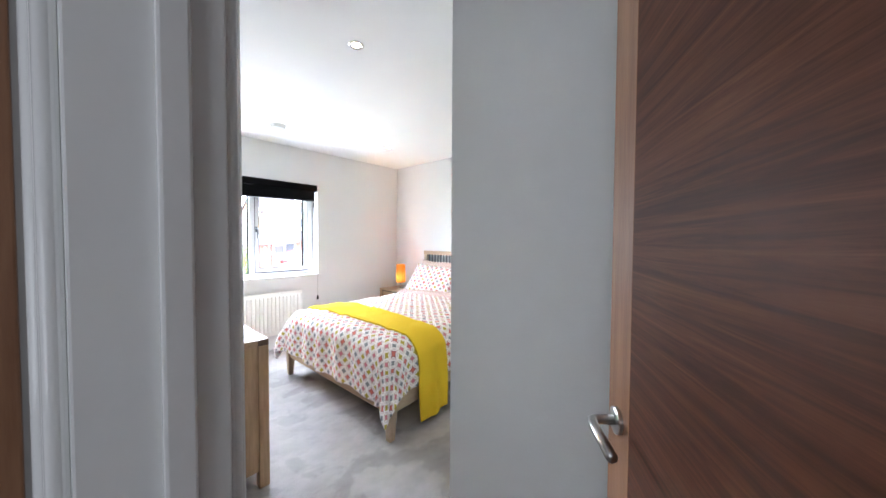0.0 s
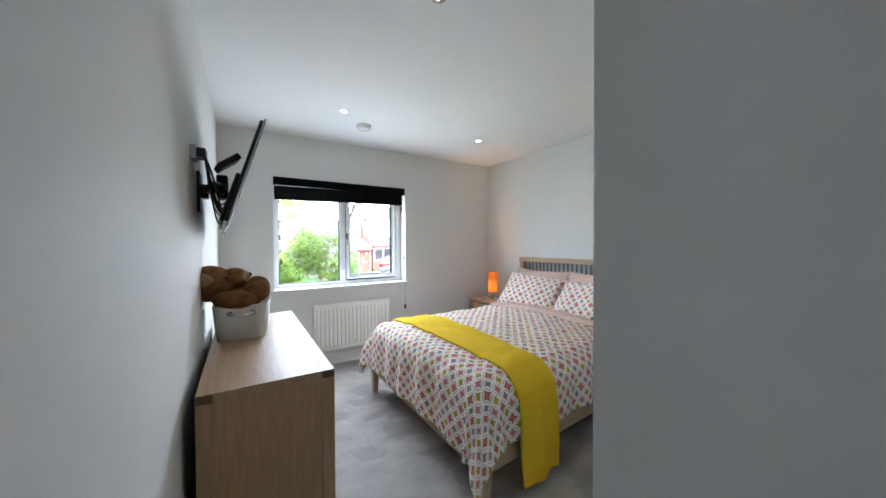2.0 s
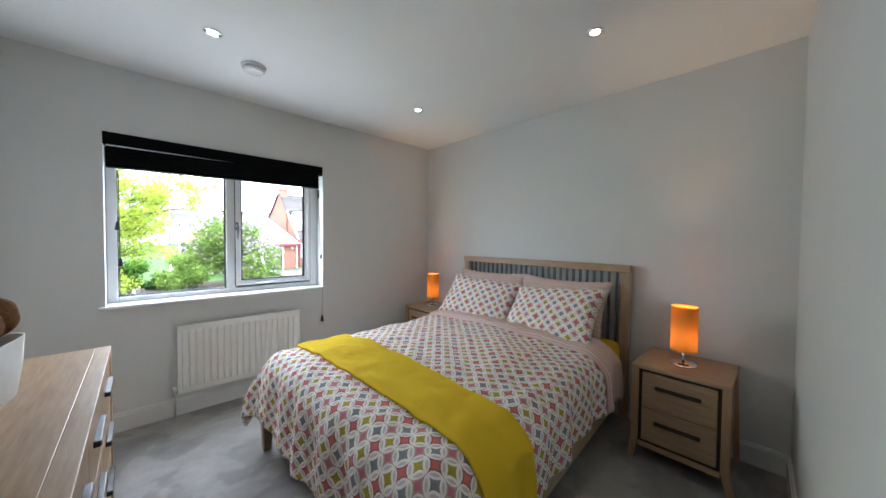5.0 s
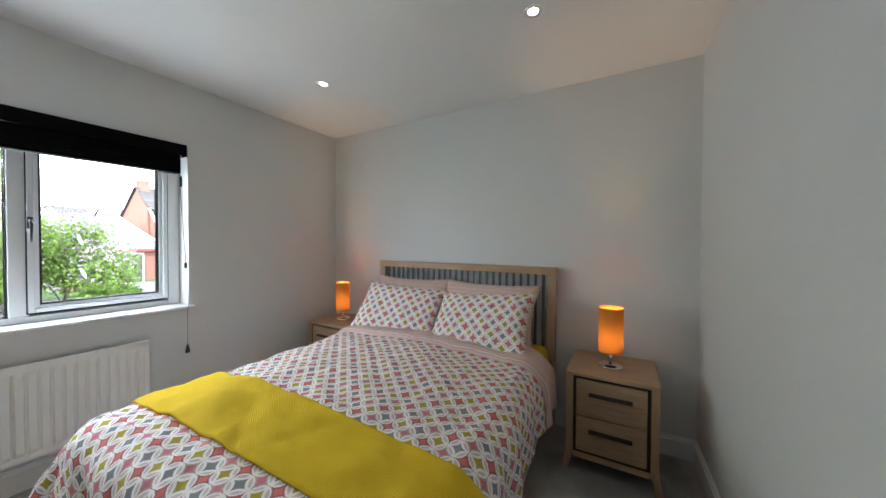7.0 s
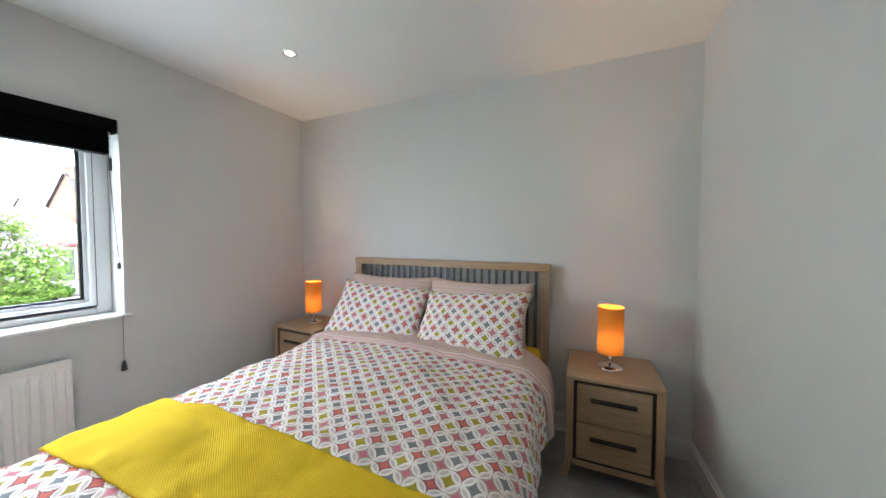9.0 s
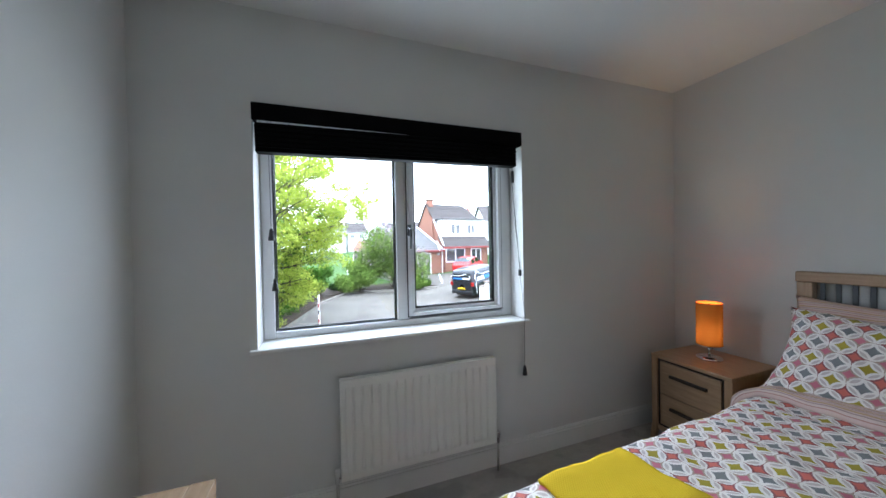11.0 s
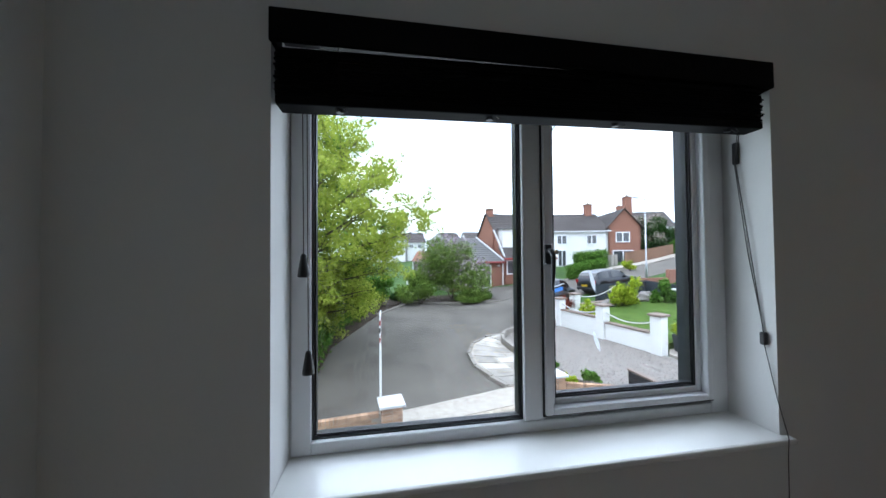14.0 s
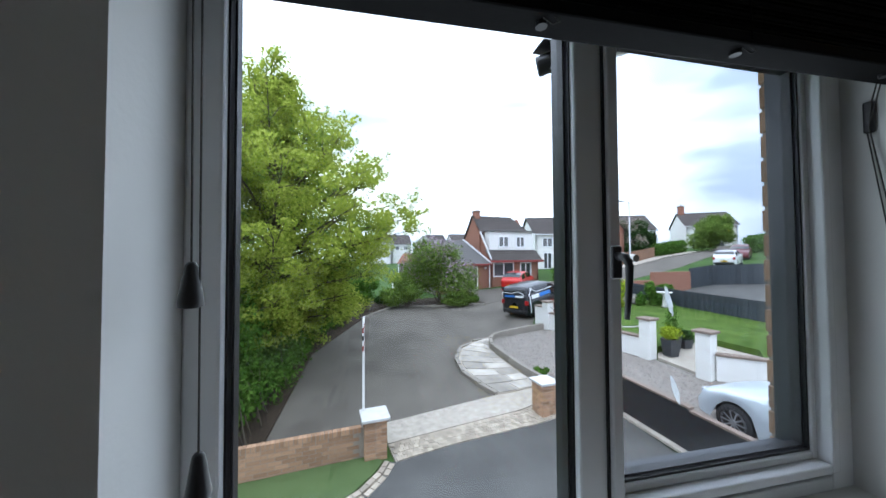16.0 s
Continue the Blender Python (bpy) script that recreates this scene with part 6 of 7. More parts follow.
for x, y, h, m_, nm in ((9.75, 11.65, 0.55, leaf_lime, "round clipped shrub"), (10.15, 11.95, 1.15, leaf_mid, "small conical conifer"), (10.75, 12.05, 0.4, leaf_dark, "small trailing plant")):
    z = g(x, y) + 0.1
    t = thing("potted_plant", nm + " in a dark square planter on the path", "potted plant", pose(x, y, z), group="potted plants")
    bm = bmesh.new()
    hp = 0.55 if h > 0.45 else 0.3
    taper(bm, (-0.15, 0.15, -0.15, 0.15), (-0.2, 0.2, -0.2, 0.2), 0, hp, 0.01)
    part("planter", bm, pot_mat, t, "dark grey planter")
    cl = [(0, 0, hp + h * k / 6, 0.26 * (1 - k / 7) + 0.05, 0.26 * (1 - k / 7) + 0.05, h / 8) for k in range(6)] if h > 1 else [(0, 0, hp + h * 0.35, 0.27, 0.27, h * 0.4)]
    leaves("foliage", cl, 1300, 0.035, m_, t, 50 + int(h * 10))
for k, (x, y, s) in enumerate(((12.9, 17.9, 0.45), (11.6, 17.6, 0.35), (13.9, 17.8, 0.5), (10.4, 17.2, 0.3))):
    bm = bmesh.new()
    blob(bm, (x, y, g(x, y) + 0.3 + s * 0.3), (s, s * 0.7, s * 0.6), None, 0, 10, 7, 0.5)
    solid("rock", bm, rock_mat, "rough grey rock on the garden lawn", "rock", group="garden rocks")
bb = thing("bird_bath", "pale stone bird bath on the lawn", "bird bath", pose(14.4, 16.2, g(14.4, 16.2) + 0.3))
part("column", L([(0.16, 0), (0.1, 0.1), (0.08, 0.55), (0.12, 0.62)], seg=14), cap_stone, bb, "", True)
part("bowl", L([(0.12, 0.62), (0.34, 0.72), (0.34, 0.76), (0.28, 0.74)], seg=18), cap_stone, bb, "", True)

# loose stones of the gravel, and grit in the gutter
r = np.random.RandomState(3)
pv, pf_ = [], []
for k in range(5200):
    x, y = 5.2 + 4.0 * r.rand(), 7.0 + 9.2 * r.rand()
    if x > 8.0 + 0.09 * (16.3 - y) * 2.4 or x < 6.15 and y < 10.6 or x < 5.15:
        continue
    s = 0.018 + 0.028 * r.rand()
    z = g(x, y) + 0.05
    a = r.rand() * 6.3
    b0 = len(pv)
    for q in range(4):
        pv.append((x + s * math.cos(a + q * 1.57), y + s * math.sin(a + q * 1.57), z - 0.004))
    pv.append((x + 0.2 * s, y, z + s * 0.75))
    pf_ += [(b0 + q, b0 + (q + 1) % 4, b0 + 4) for q in range(4)]
me = bpy.data.meshes.new("gravel_stones")
me.from_pydata(pv, [], pf_)
me.materials.append(pebble_mat)
tagged(new("gravel_stones", me), "loose grey and pink gravel stones", "gravel", kind="stuff")

# ---- houses ----


def wall_poly(pts, mi=0, bm=None, thick=None):
    """A flat wall piece from its corners, given a little depth along its normal."""
    bm = bm or bmesh.new()
    f = bm.faces.new([bm.verts.new(p) for p in pts])
    bm.normal_update()
    if thick:
        n_ = f.normal.copy()
        e = bmesh.ops.extrude_face_region(bm, geom=[f])
        for v in e["geom"]:
            if isinstance(v, bmesh.types.BMVert):
                v.co -= n_ * thick
    bmesh.ops.recalc_face_normals(bm, faces=bm.faces[:])
    return bm


def tiled(p0, p1, p2, p3, rows, thick=0.05):
    """A roof slope p0 p1 (eaves) p3 p2 (ridge) laid in overlapping courses."""
    p0, p1, p2, p3 = (Vector(p) for p in (p0, p1, p2, p3))
    n_ = (p1 - p0).cross(p2 - p0).normalized()
    if n_.z < 0:
        n_ = -n_
    bm = bmesh.new()
    for k in range(rows):
        a, b = k / rows, (k + 1.12) / rows
        b = min(b, 1.0)
        q = [p0.lerp(p2, a), p1.lerp(p3, a), p1.lerp(p3, b), p0.lerp(p2, b)]
        up = [q[0] + n_ * thick, q[1] + n_ * thick, q[2] + n_ * 0.012, q[3] + n_ * 0.012]
        vs_ = [bm.verts.new(v) for v in q + up]
        for f in ((4, 5, 6, 7), (0, 1, 5, 4), (1, 2, 6, 5), (3, 0, 4, 7), (2, 3, 7, 6), (3, 2, 1, 0)):
            bm.faces.new([vs_[i] for i in f])
    bmesh.ops.recalc_face_normals(bm, faces=bm.faces[:])
    return bm


def house_window(parent, x, y, z, w, h, cols=2, axis="x", frame_m=None, s=-1):
    """A glazed window on a wall that faces -y (axis x) or -x (axis y) of its house."""
    def bx(u0, u1, d0, d1, z0, z1):
        d0, d1 = sorted((s * d0, s * d1))
        return B(u0, u1, y + d0, y + d1, z0, z1) if axis == "x" else B(x + d0, x + d1, u0, u1, z0, z1)
    c = x if axis == "x" else y
    win_ = part("window", bx(c, c + w, 0.0, 0.03, z, z + h), house_glass, parent, "dark glazing")
    fm = frame_m or upvc
    for k in range(cols + 1):
        u = c + w * k / cols
        part("frame_bar", bx(u - 0.05, u + 0.05, 0.0, 0.07, z - 0.05, z + h + 0.05), fm, win_, "white frame bar")
    for zz in (z, z + h):
        part("frame_rail", bx(c - 0.05, c + w + 0.05, 0.0, 0.065, zz - 0.05, zz + 0.05), fm, win_, "white frame rail")
    return win_


def gable_house(name, m, w, d, eave, ridge, wall_m, roof_m, label, along="x", front=(), side=(), chim=(), over_=0.3, rows=16, gable_m=None):
    """A house w wide (x) and d deep (y) with a pitched roof, its ridge along x or y."""
    h = thing(name, label, "house", m)
    gm = gable_m or wall_m
    if along == "x":
        part("wall", wall_poly([(0, 0, -2), (w, 0, -2), (w, 0, eave), (0, 0, eave)], thick=0.25), wall_m, h)
        part("wall", wall_poly([(0, d, -2), (w, d, -2), (w, d, eave), (0, d, eave)][::-1], thick=0.25), wall_m, h)
        for x in (0, w):
            q = [(x, 0, -2), (x, d, -2), (x, d, eave), (x, d / 2, ridge), (x, 0, eave)]
            part("gable_wall", wall_poly(q[::-1] if x == 0 else q, thick=0.25), gm, h)
        o_ = over_
        k = (ridge - eave) / (d / 2)
        part("roof", tiled((-o_, -o_, eave - k * o_), (w + o_, -o_, eave - k * o_), (-o_, d / 2, ridge), (w + o_, d / 2, ridge), rows), roof_m, h)
        part("roof", tiled((w + o_, d + o_, eave - k * o_), (-o_, d + o_, eave - k * o_), (w + o_, d / 2, ridge), (-o_, d / 2, ridge), rows), roof_m, h)
        part("ridge_tiles", B(-o_, w + o_, d / 2 - 0.1, d / 2 + 0.1, ridge, ridge + 0.1), roof_m, h)
        part("gutter", B(-o_, w + o_, -o_ - 0.1, -o_, eave - k * o_ - 0.12, eave - k * o_ - 0.02), upvc, h)
    else:
        part("wall", wall_poly([(0, 0, -2), (0, d, -2), (0, d, eave), (0, 0, eave)][::-1], thick=0.25), wall_m, h)
        part("wall", wall_poly([(w, 0, -2), (w, d, -2), (w, d, eave), (w, 0, eave)], thick=0.25), wall_m, h)
        for y in (0, d):
            q = [(0, y, -2), (w, y, -2), (w, y, eave), (w / 2, y, ridge), (0, y, eave)]
            part("gable_wall", wall_poly(q if y == 0 else q[::-1], thick=0.25), gm, h)
        o_ = over_
        k = (ridge - eave) / (w / 2)
        part("roof", tiled((-o_, d + o_, eave - k * o_), (-o_, -o_, eave - k * o_), (w / 2, d + o_, ridge), (w / 2, -o_, ridge), rows), roof_m, h)
        part("roof", tiled((w + o_, -o_, eave - k * o_), (w + o_, d + o_, eave - k * o_), (w / 2, -o_, ridge), (w / 2, d + o_, ridge), rows), roof_m, h)
    for f in front:
        house_window(h, f[0], 0.0, f[1], f[2], f[3], *f[4:])
    for f in side:
        house_window(h, 0.0, f[0], f[1], f[2], f[3], f[4] if len(f) > 4 else 2, "y")
    for x, y, z, s in chim:
        c_ = part("chimney", B(x - s / 2, x + s / 2, y - s / 2, y + s / 2, eave - 0.5, z), red_brick, h, "brick chimney stack")
        part("chimney_cap", B(x - s / 2 - 0.06, x + s / 2 + 0.06, y - s / 2 - 0.06, y + s / 2 + 0.06, z, z + 0.12), coping, c_)
        part("chimney_pot", L([(0.13, z + 0.12), (0.11, z + 0.5)], (x, y, 0), 12), coping, c_)
    return h


# brick chalet house with a white dormer storey, and its garage
HM = pose(10.5, 30.2, -1.2, 0, 0, 10)
h1 = thing("house", "red brick house with white dormer storey and brown tiled roof", "house", HM)
W1, D1 = 5.3, 7.0
part("wall", wall_poly([(0, 0, -1), (W1, 0, -1), (W1, 0, 2.35), (0, 0, 2.35)], thick=0.25), red_brick, h1, "red brick ground floor")
part("gable_wall", wall_poly([(0, 0, -1), (0, 0, 2.35), (0, 3.3, 6.6), (0, D1, 2.35), (0, D1, -1)], thick=0.25), red_brick, h1, "red brick gable")
part("gable_wall", wall_poly([(W1, 0, -1), (W1, D1, -1), (W1, D1, 2.35), (W1, 3.3, 6.6), (W1, 0, 2.35)], thick=0.25), red_brick, h1)
part("wall", wall_poly([(0, D1, -1), (0, D1, 2.35), (W1, D1, 2.35), (W1, D1, -1)], thick=0.25), red_brick, h1)
part("roof", tiled((-0.15, -0.45, 2.28), (W1 + 0.2, -0.45, 2.28), (-0.15, 0.75, 3.3), (W1 + 0.2, 0.75, 3.3), 5), roof_tile, h1, "brown tiled skirt roof")
part("dormer_wall", B(0.35, W1 - 0.05, 0.7, 3.0, 3.2, 5.0), white_render, h1, "white dormer storey")
part("dormer_eaves", B(0.2, W1 + 0.12, 0.5, 3.0, 5.0, 5.14), roof_grey, h1)
part("roof", tiled((-0.15, 1.5, 4.95), (W1 + 0.1, 1.5, 5.05), (-0.15, 3.3, 6.75), (W1 - 0.9, 3.3, 6.75), 9), roof_tile, h1, "brown tiled roof")
part("roof", tiled((W1 + 0.2, D1 + 0.3, 2.0), (-0.15, D1 + 0.3, 2.0), (W1 - 0.9, 3.3, 6.75), (-0.15, 3.3, 6.75), 14), roof_tile, h1)
part("fascia", B(-0.2, W1 + 0.25, -0.56, -0.46, 2.12, 2.3), red_trim, h1, "dark red fascia")
part("verge_flashing", R([(-0.1, -0.4, 2.4), (-0.1, 1.6, 5.0)], 0.09, 6), lead, h1, "pale verge flashing")
ch = part("chimney", B(0.05, 0.62, 2.9, 3.5, 2.0, 7.1), red_brick, h1, "brick chimney stack")
part("chimney_breast", B(-0.16, 0.02, 1.7, 3.0, -1, 5.2), red_brick, h1)
part("chimney_cap", B(0.0, 0.67, 2.85, 3.55, 7.1, 7.25), coping, ch)
part("aerial", R([(0.3, 3.2, 7.2), (0.3, 3.2, 9.0)], 0.02, 5), galv, ch)
part("downpipe", R([(0.05, -0.5, 2.2), (-0.12, -0.1, 1.9), (-0.12, -0.08, -0.8)], 0.05, 8), white_render, h1, "white downpipe")
house_window(h1, 0.35, 0.0, 0.85, 2.1, 1.25, 2)
house_window(h1, 3.25, 0.0, 0.1, 1.15, 1.95, 2)
house_window(h1, 1.35, 0.7, 3.55, 1.05, 0.98, 2)
house_window(h1, 3.3, 0.7, 3.55, 0.9, 0.98, 2)
ga = thing("garage", "low brick garage with grey tiled roof and dark door", "garage", HM)
GW, GD = 5.2, 5.2
part("wall", wall_poly([(-GW, 0.1, -1), (-0.02, 0.1, -1), (-0.02, 0.1, 2.2), (-GW, 0.1, 2.2)], thick=0.2), red_brick, ga)
part("gable_wall", wall_poly([(-GW, 0.1, -1), (-GW, 0.1, 2.2), (-GW, 0.1 + GD / 2, 4.1), (-GW, GD + 0.1, 2.2), (-GW, GD + 0.1, -1)], thick=0.2), olive_render, ga, "olive rendered gable")
part("roof", tiled((-GW - 0.3, -0.3, 1.95), (0.0, -0.3, 1.95), (-GW - 0.3, 0.1 + GD / 2, 4.2), (-1.4, 0.1 + GD / 2, 4.2), 12), roof_grey, ga, "grey tiled roof")
part("roof", tiled((0.0, GD + 0.5, 1.95), (-GW - 0.3, GD + 0.5, 1.95), (-1.4, 0.1 + GD / 2, 4.2), (-GW - 0.3, 0.1 + GD / 2, 4.2), 12), roof_grey, ga)
part("hip_flashing", R([(-0.05, -0.2, 2.1), (-1.4, 0.1 + GD / 2, 4.3)], 0.09, 6), lead, ga, "pale hip flashing")
part("fascia", B(-GW - 0.3, 0.0, -0.4, -0.31, 1.86, 2.02), red_trim, ga, "dark red fascia")
gd = part("garage_door", B(-3.4, -1.35, 0.02, 0.09, -0.3, 1.65), garage_door, ga, "dark panelled garage door")
for k in range(4):
    part("door_panel", B(-3.3, -1.45, 0.0, 0.02, -0.2 + 0.46 * k, 0.2 + 0.46 * k, 0.008), garage_door, gd)
part("door_frame", gasket(-3.5, -1.25, -0.35, 1.75, 0.09, -0.01, 0.06), white_render, ga, "white door frame")
part("wall_light", L([(0.12, 0), (0.12, 0.08), (0.06, 0.12)], (-0.45, 0.1, 1.62), 12, Matrix.Rotation(radians(90), 3, "X")), cap_stone, ga)
cons = thing("conservatory", "small white framed conservatory beside the garage", "conservatory", HM)
part("base_wall", B(-7.6, -5.4, 3.4, 6.0, -1.2, 0.4), white_render, cons)
for k in range(5):
    part("pane", B(-7.55 + 0.44 * k, -7.17 + 0.44 * k, 3.4, 3.44, 0.45, 2.0), house_glass, cons)
    part("frame_bar", B(-7.62 + 0.44 * k, -7.54 + 0.44 * k, 3.35, 3.45, 0.4, 2.1), upvc, cons)
part("roof", tiled((-7.8, 3.1, 2.05), (-5.2, 3.1, 2.05), (-6.8, 4.6, 3.0), (-6.0, 4.6, 3.0), 5), red_brick, cons)

# the pale and brick houses up the street
gable_house("house", pose(20.6, 40.6, -0.5, 0, 0, -14), 7.2, 9, 5.0, 7.4, white_render, roof_tile, "white and brick semi-detached house with brown roof", "x",
            front=((0.9, 3.2, 1.2, 1.1), (4.6, 3.2, 1.2, 1.1), (1.0, 0.4, 1.0, 2.0), (4.2, 0.4, 1.9, 1.5)), chim=((6.4, 4.5, 8.8, 0.9),))
hb = gable_house("house", pose(27.6, 38.9, -0.3, 0, 0, -14), 4.0, 9, 5.2, 7.4, red_brick, roof_tile, "red brick gabled house end with chimney", "y",
                 front=((1.0, 3.2, 1.6, 1.2), (0.6, 0.3, 2.4, 1.8)), chim=((3.6, 2.5, 9.2, 0.9),))
gable_house("house", pose(41.5, 53.5, 0.6, 0, 0, -20), 8.5, 9, 5.6, 8.6, white_render, roof_tile, "white rendered house with a brick gable", "x",
            front=((1.2, 3.6, 1.3, 1.1), (5.2, 3.6, 1.3, 1.1)), chim=((1.0, 4.5, 9.9, 0.9),), gable_m=red_brick)
gable_house("house", pose(56, 50.5, 1.8, 0, 0, -32), 7.5, 9, 5.2, 7.8, white_render, roof_tile, "white house with dormer windows up the street", "x",
            front=((1.2, 3.2, 1.2, 1.1), (4.4, 3.2, 1.3, 1.1), (1.0, 0.4, 4.6, 1.8)), chim=((0.6, 4.5, 9.2, 0.9),))
gable_house("house", pose(60, 39, 3.0, 0, 0, -52), 12, 9, 3.6, 7.6, red_brick, roof_grey, "low house with a large grey roof", "x", front=((1.5, 0.8, 3.0, 1.6, 3), (7.0, 0.8, 3.0, 1.6, 3)), chim=((3, 4.5, 8.6, 0.9),))
gable_house("house", pose(49, 26.5, 2.0, 0, 0, -60), 10, 8, 5.4, 8.4, white_render, roof_tile, "white house on the rise with dark roof", "x", front=((1.2, 3.4, 1.4, 1.2), (5.5, 3.4, 1.4, 1.2)))
# rows of far roofs
fr_ = random.Random(9)
for k in range(9):
    x = -6 + 5.6 * k
    y = 92 + fr_.uniform(-4, 4)
    gable_house("far_house", pose(x, y, 1.0 + fr_.uniform(-0.5, 0.5), 0, 0, fr_.choice((-8, 4, 12))), 5.2, 8, 4.6, 7.0 + fr_.uniform(-0.4, 0.4), white_render, fr_.choice((roof_grey, roof_tile)),
                "far pale house with grey roof", "x" if k % 3 else "y", front=((0.8, 2.9, 1.0, 1.0), (3.2, 2.9, 1.0, 1.0)), rows=6)

# fences, hedges and trees up the street
brown_me, grey_me = brd_me.copy(), brd_me.copy()
for me_ in (brown_me, grey_me):
    me_.materials.clear()
fb = thing("board_fence", "brown timber fence along the street", "fence")
for x, y, a, ln in run([(26.6, 34.8), (33.5, 37.6), (38.5, 40.3)], 0.6):
    place("board", brown_me, brown_fence, x, y, g(x, y), a, ln - 0.03, 0.06, 1.45, fb)
fg = thing("board_fence", "weathered grey fence beside the far house", "fence")
for x, y, a, ln in run([(20.5, 34.0), (26.0, 35.2)], 0.5):
    place("board", grey_me, grey_fence, x, y, g(x, y), a, ln - 0.06, 0.06, 1.3, fg)


def hedge_box(name, xa, ya, xb, yb, w, h, material, label, count, size, seed):
    t = thing(name, label, "hedge")
    n_ = max(4, int(math.hypot(xb - xa, yb - ya) / 0.6))
    cl = []
    for k in range(n_):
        q = (k + 0.5) / n_
        x, y = xa + (xb - xa) * q, ya + (yb - ya) * q
        for zz in (0.3, 0.72):
            cl.append((x, y, g(x, y) + h * zz, 0.45, w / 2, h * 0.3))
    leaves("foliage", cl, count, size, material, t, seed)
    return t


hedge_box("hedge", 16.2, 28.9, 21.8, 32.0, 1.2, 1.35, leaf_mid, "clipped green hedge along the street", 9000, 0.09, 61)
hedge_box("hedge", 19.5, 33.2, 23.5, 33.9, 1.6, 2.1, leaf_mid, "taller green hedge before the far house", 7000, 0.1, 62)
hedge_box("hedge", 38.8, 40.6, 46.5, 43.0, 1.4, 1.9, leaf_mid, "rough green hedge along the rising street", 9000, 0.12, 63)
bush("conifer", 30.5, 39.2, 1.3, 1.3, 6.0, leaf_dark, "dark columnar conifer in a front garden", 7000, 0.12, 64, 14, "tree")
bush("blossom_shrub", 34.6, 41.2, 3.2, 2.4, 5.6, leaf_dark, "tall dark shrub with pale blossom", 13000, 0.14, 65, 18, "bush", (blossom, 3800, 0.13))
bush("conifer", 39.4, 43.2, 1.7, 1.5, 5.6, leaf_dark, "rounded dark conifer beside the street hedge", 7000, 0.13, 66, 14, "tree")
bush("small_tree", 50.5, 41.5, 3.4, 3.0, 5.6, leaf_sage, "round green tree up the street", 14000, 0.15, 67, 18, "tree")
hedge_box("hedge", 47, 34.5, 58, 38, 2.0, 2.2, leaf_mid, "wild green hedge on the rise", 9000, 0.13, 68)
bush("shrub", 23.6, 30.4, 0.8, 0.8, 1.1, leaf_lime, "small round golden shrub", 1500, 0.07, 69)

lp = thing("street_lamp", "grey galvanised street lamp post", "street lamp", pose(20.6, 25.1, g(20.6, 25.1)))
part("post", L([(0.09, -0.2), (0.09, 1.2), (0.055, 1.3), (0.045, 6.5)], seg=12), galv, lp, "", True)
part("arm", R([(0, 0, 6.45), (-0.25, 0.05, 6.52), (-0.55, 0.1, 6.55)], 0.03, 8), galv, lp, "", True)
part("lantern", B(-0.95, -0.45, 0.0, 0.2, 6.5, 6.62, 0.03), galv, lp, "flat lantern")

# ---- vehicles ----
tyre_m = mat("tyre", (0.012, 0.012, 0.013), 0.8, bump=0.1)
alloy_m = mat("alloy", (0.6, 0.6, 0.62), 0.3, 0.8, bump=0.0)
auto_glass = mat("auto_glass", (0.012, 0.014, 0.016), 0.04, bump=0.0, spec=0.9)
tail_red = mat("tail_lamp", (0.35, 0.012, 0.012), 0.15, bump=0.0)
lamp_clear = mat("head_lamp", (0.55, 0.57, 0.6), 0.1, 0.3, bump=0.0)
plate_y = mat("plate_yellow", (0.62, 0.42, 0.02), 0.5, bump=0.0)


def paint(name, col):
    m = mat(name, col, 0.3, 0.2, var=0.03, bump=0.0, spec=0.45)
    b = m.node_tree.nodes["Principled BSDF"]
    b.inputs["Coat Weight"].default_value, b.inputs["Coat Roughness"].default_value = 0.4, 0.06
    return m


SALOON = (4.4, 0.88, [(-2.2, 0.62, 0.66), (-2.12, 0.88, 0.92), (-1.75, 0.98, 1.02), (-1.25, 1.0, 1.3), (-0.7, 1.0, 1.43), (0.0, 0.98, 1.44), (0.45, 0.96, 1.33), (1.0, 0.92, 0.97), (1.6, 0.84, 0.87), (2.0, 0.72, 0.76), (2.18, 0.5, 0.55)])
HATCH = (4.1, 0.87, [(-2.05, 0.7, 0.74), (-1.98, 0.98, 1.02), (-1.65, 1.0, 1.4), (-1.1, 1.0, 1.52), (-0.2, 0.98, 1.53), (0.35, 0.96, 1.42), (0.95, 0.96, 1.0), (1.55, 0.88, 0.92), (1.95, 0.74, 0.78), (2.05, 0.5, 0.55)])
VAN = (4.2, 0.86, [(-2.1, 0.8, 0.85), (-2.06, 0.96, 1.58), (-1.9, 0.98, 1.67), (-1.0, 0.98, 1.7), (0.3, 0.98, 1.69), (0.75, 0.97, 1.58), (1.3, 0.98, 1.05), (1.75, 0.88, 0.93), (2.02, 0.72, 0.78), (2.1, 0.5, 0.56)])


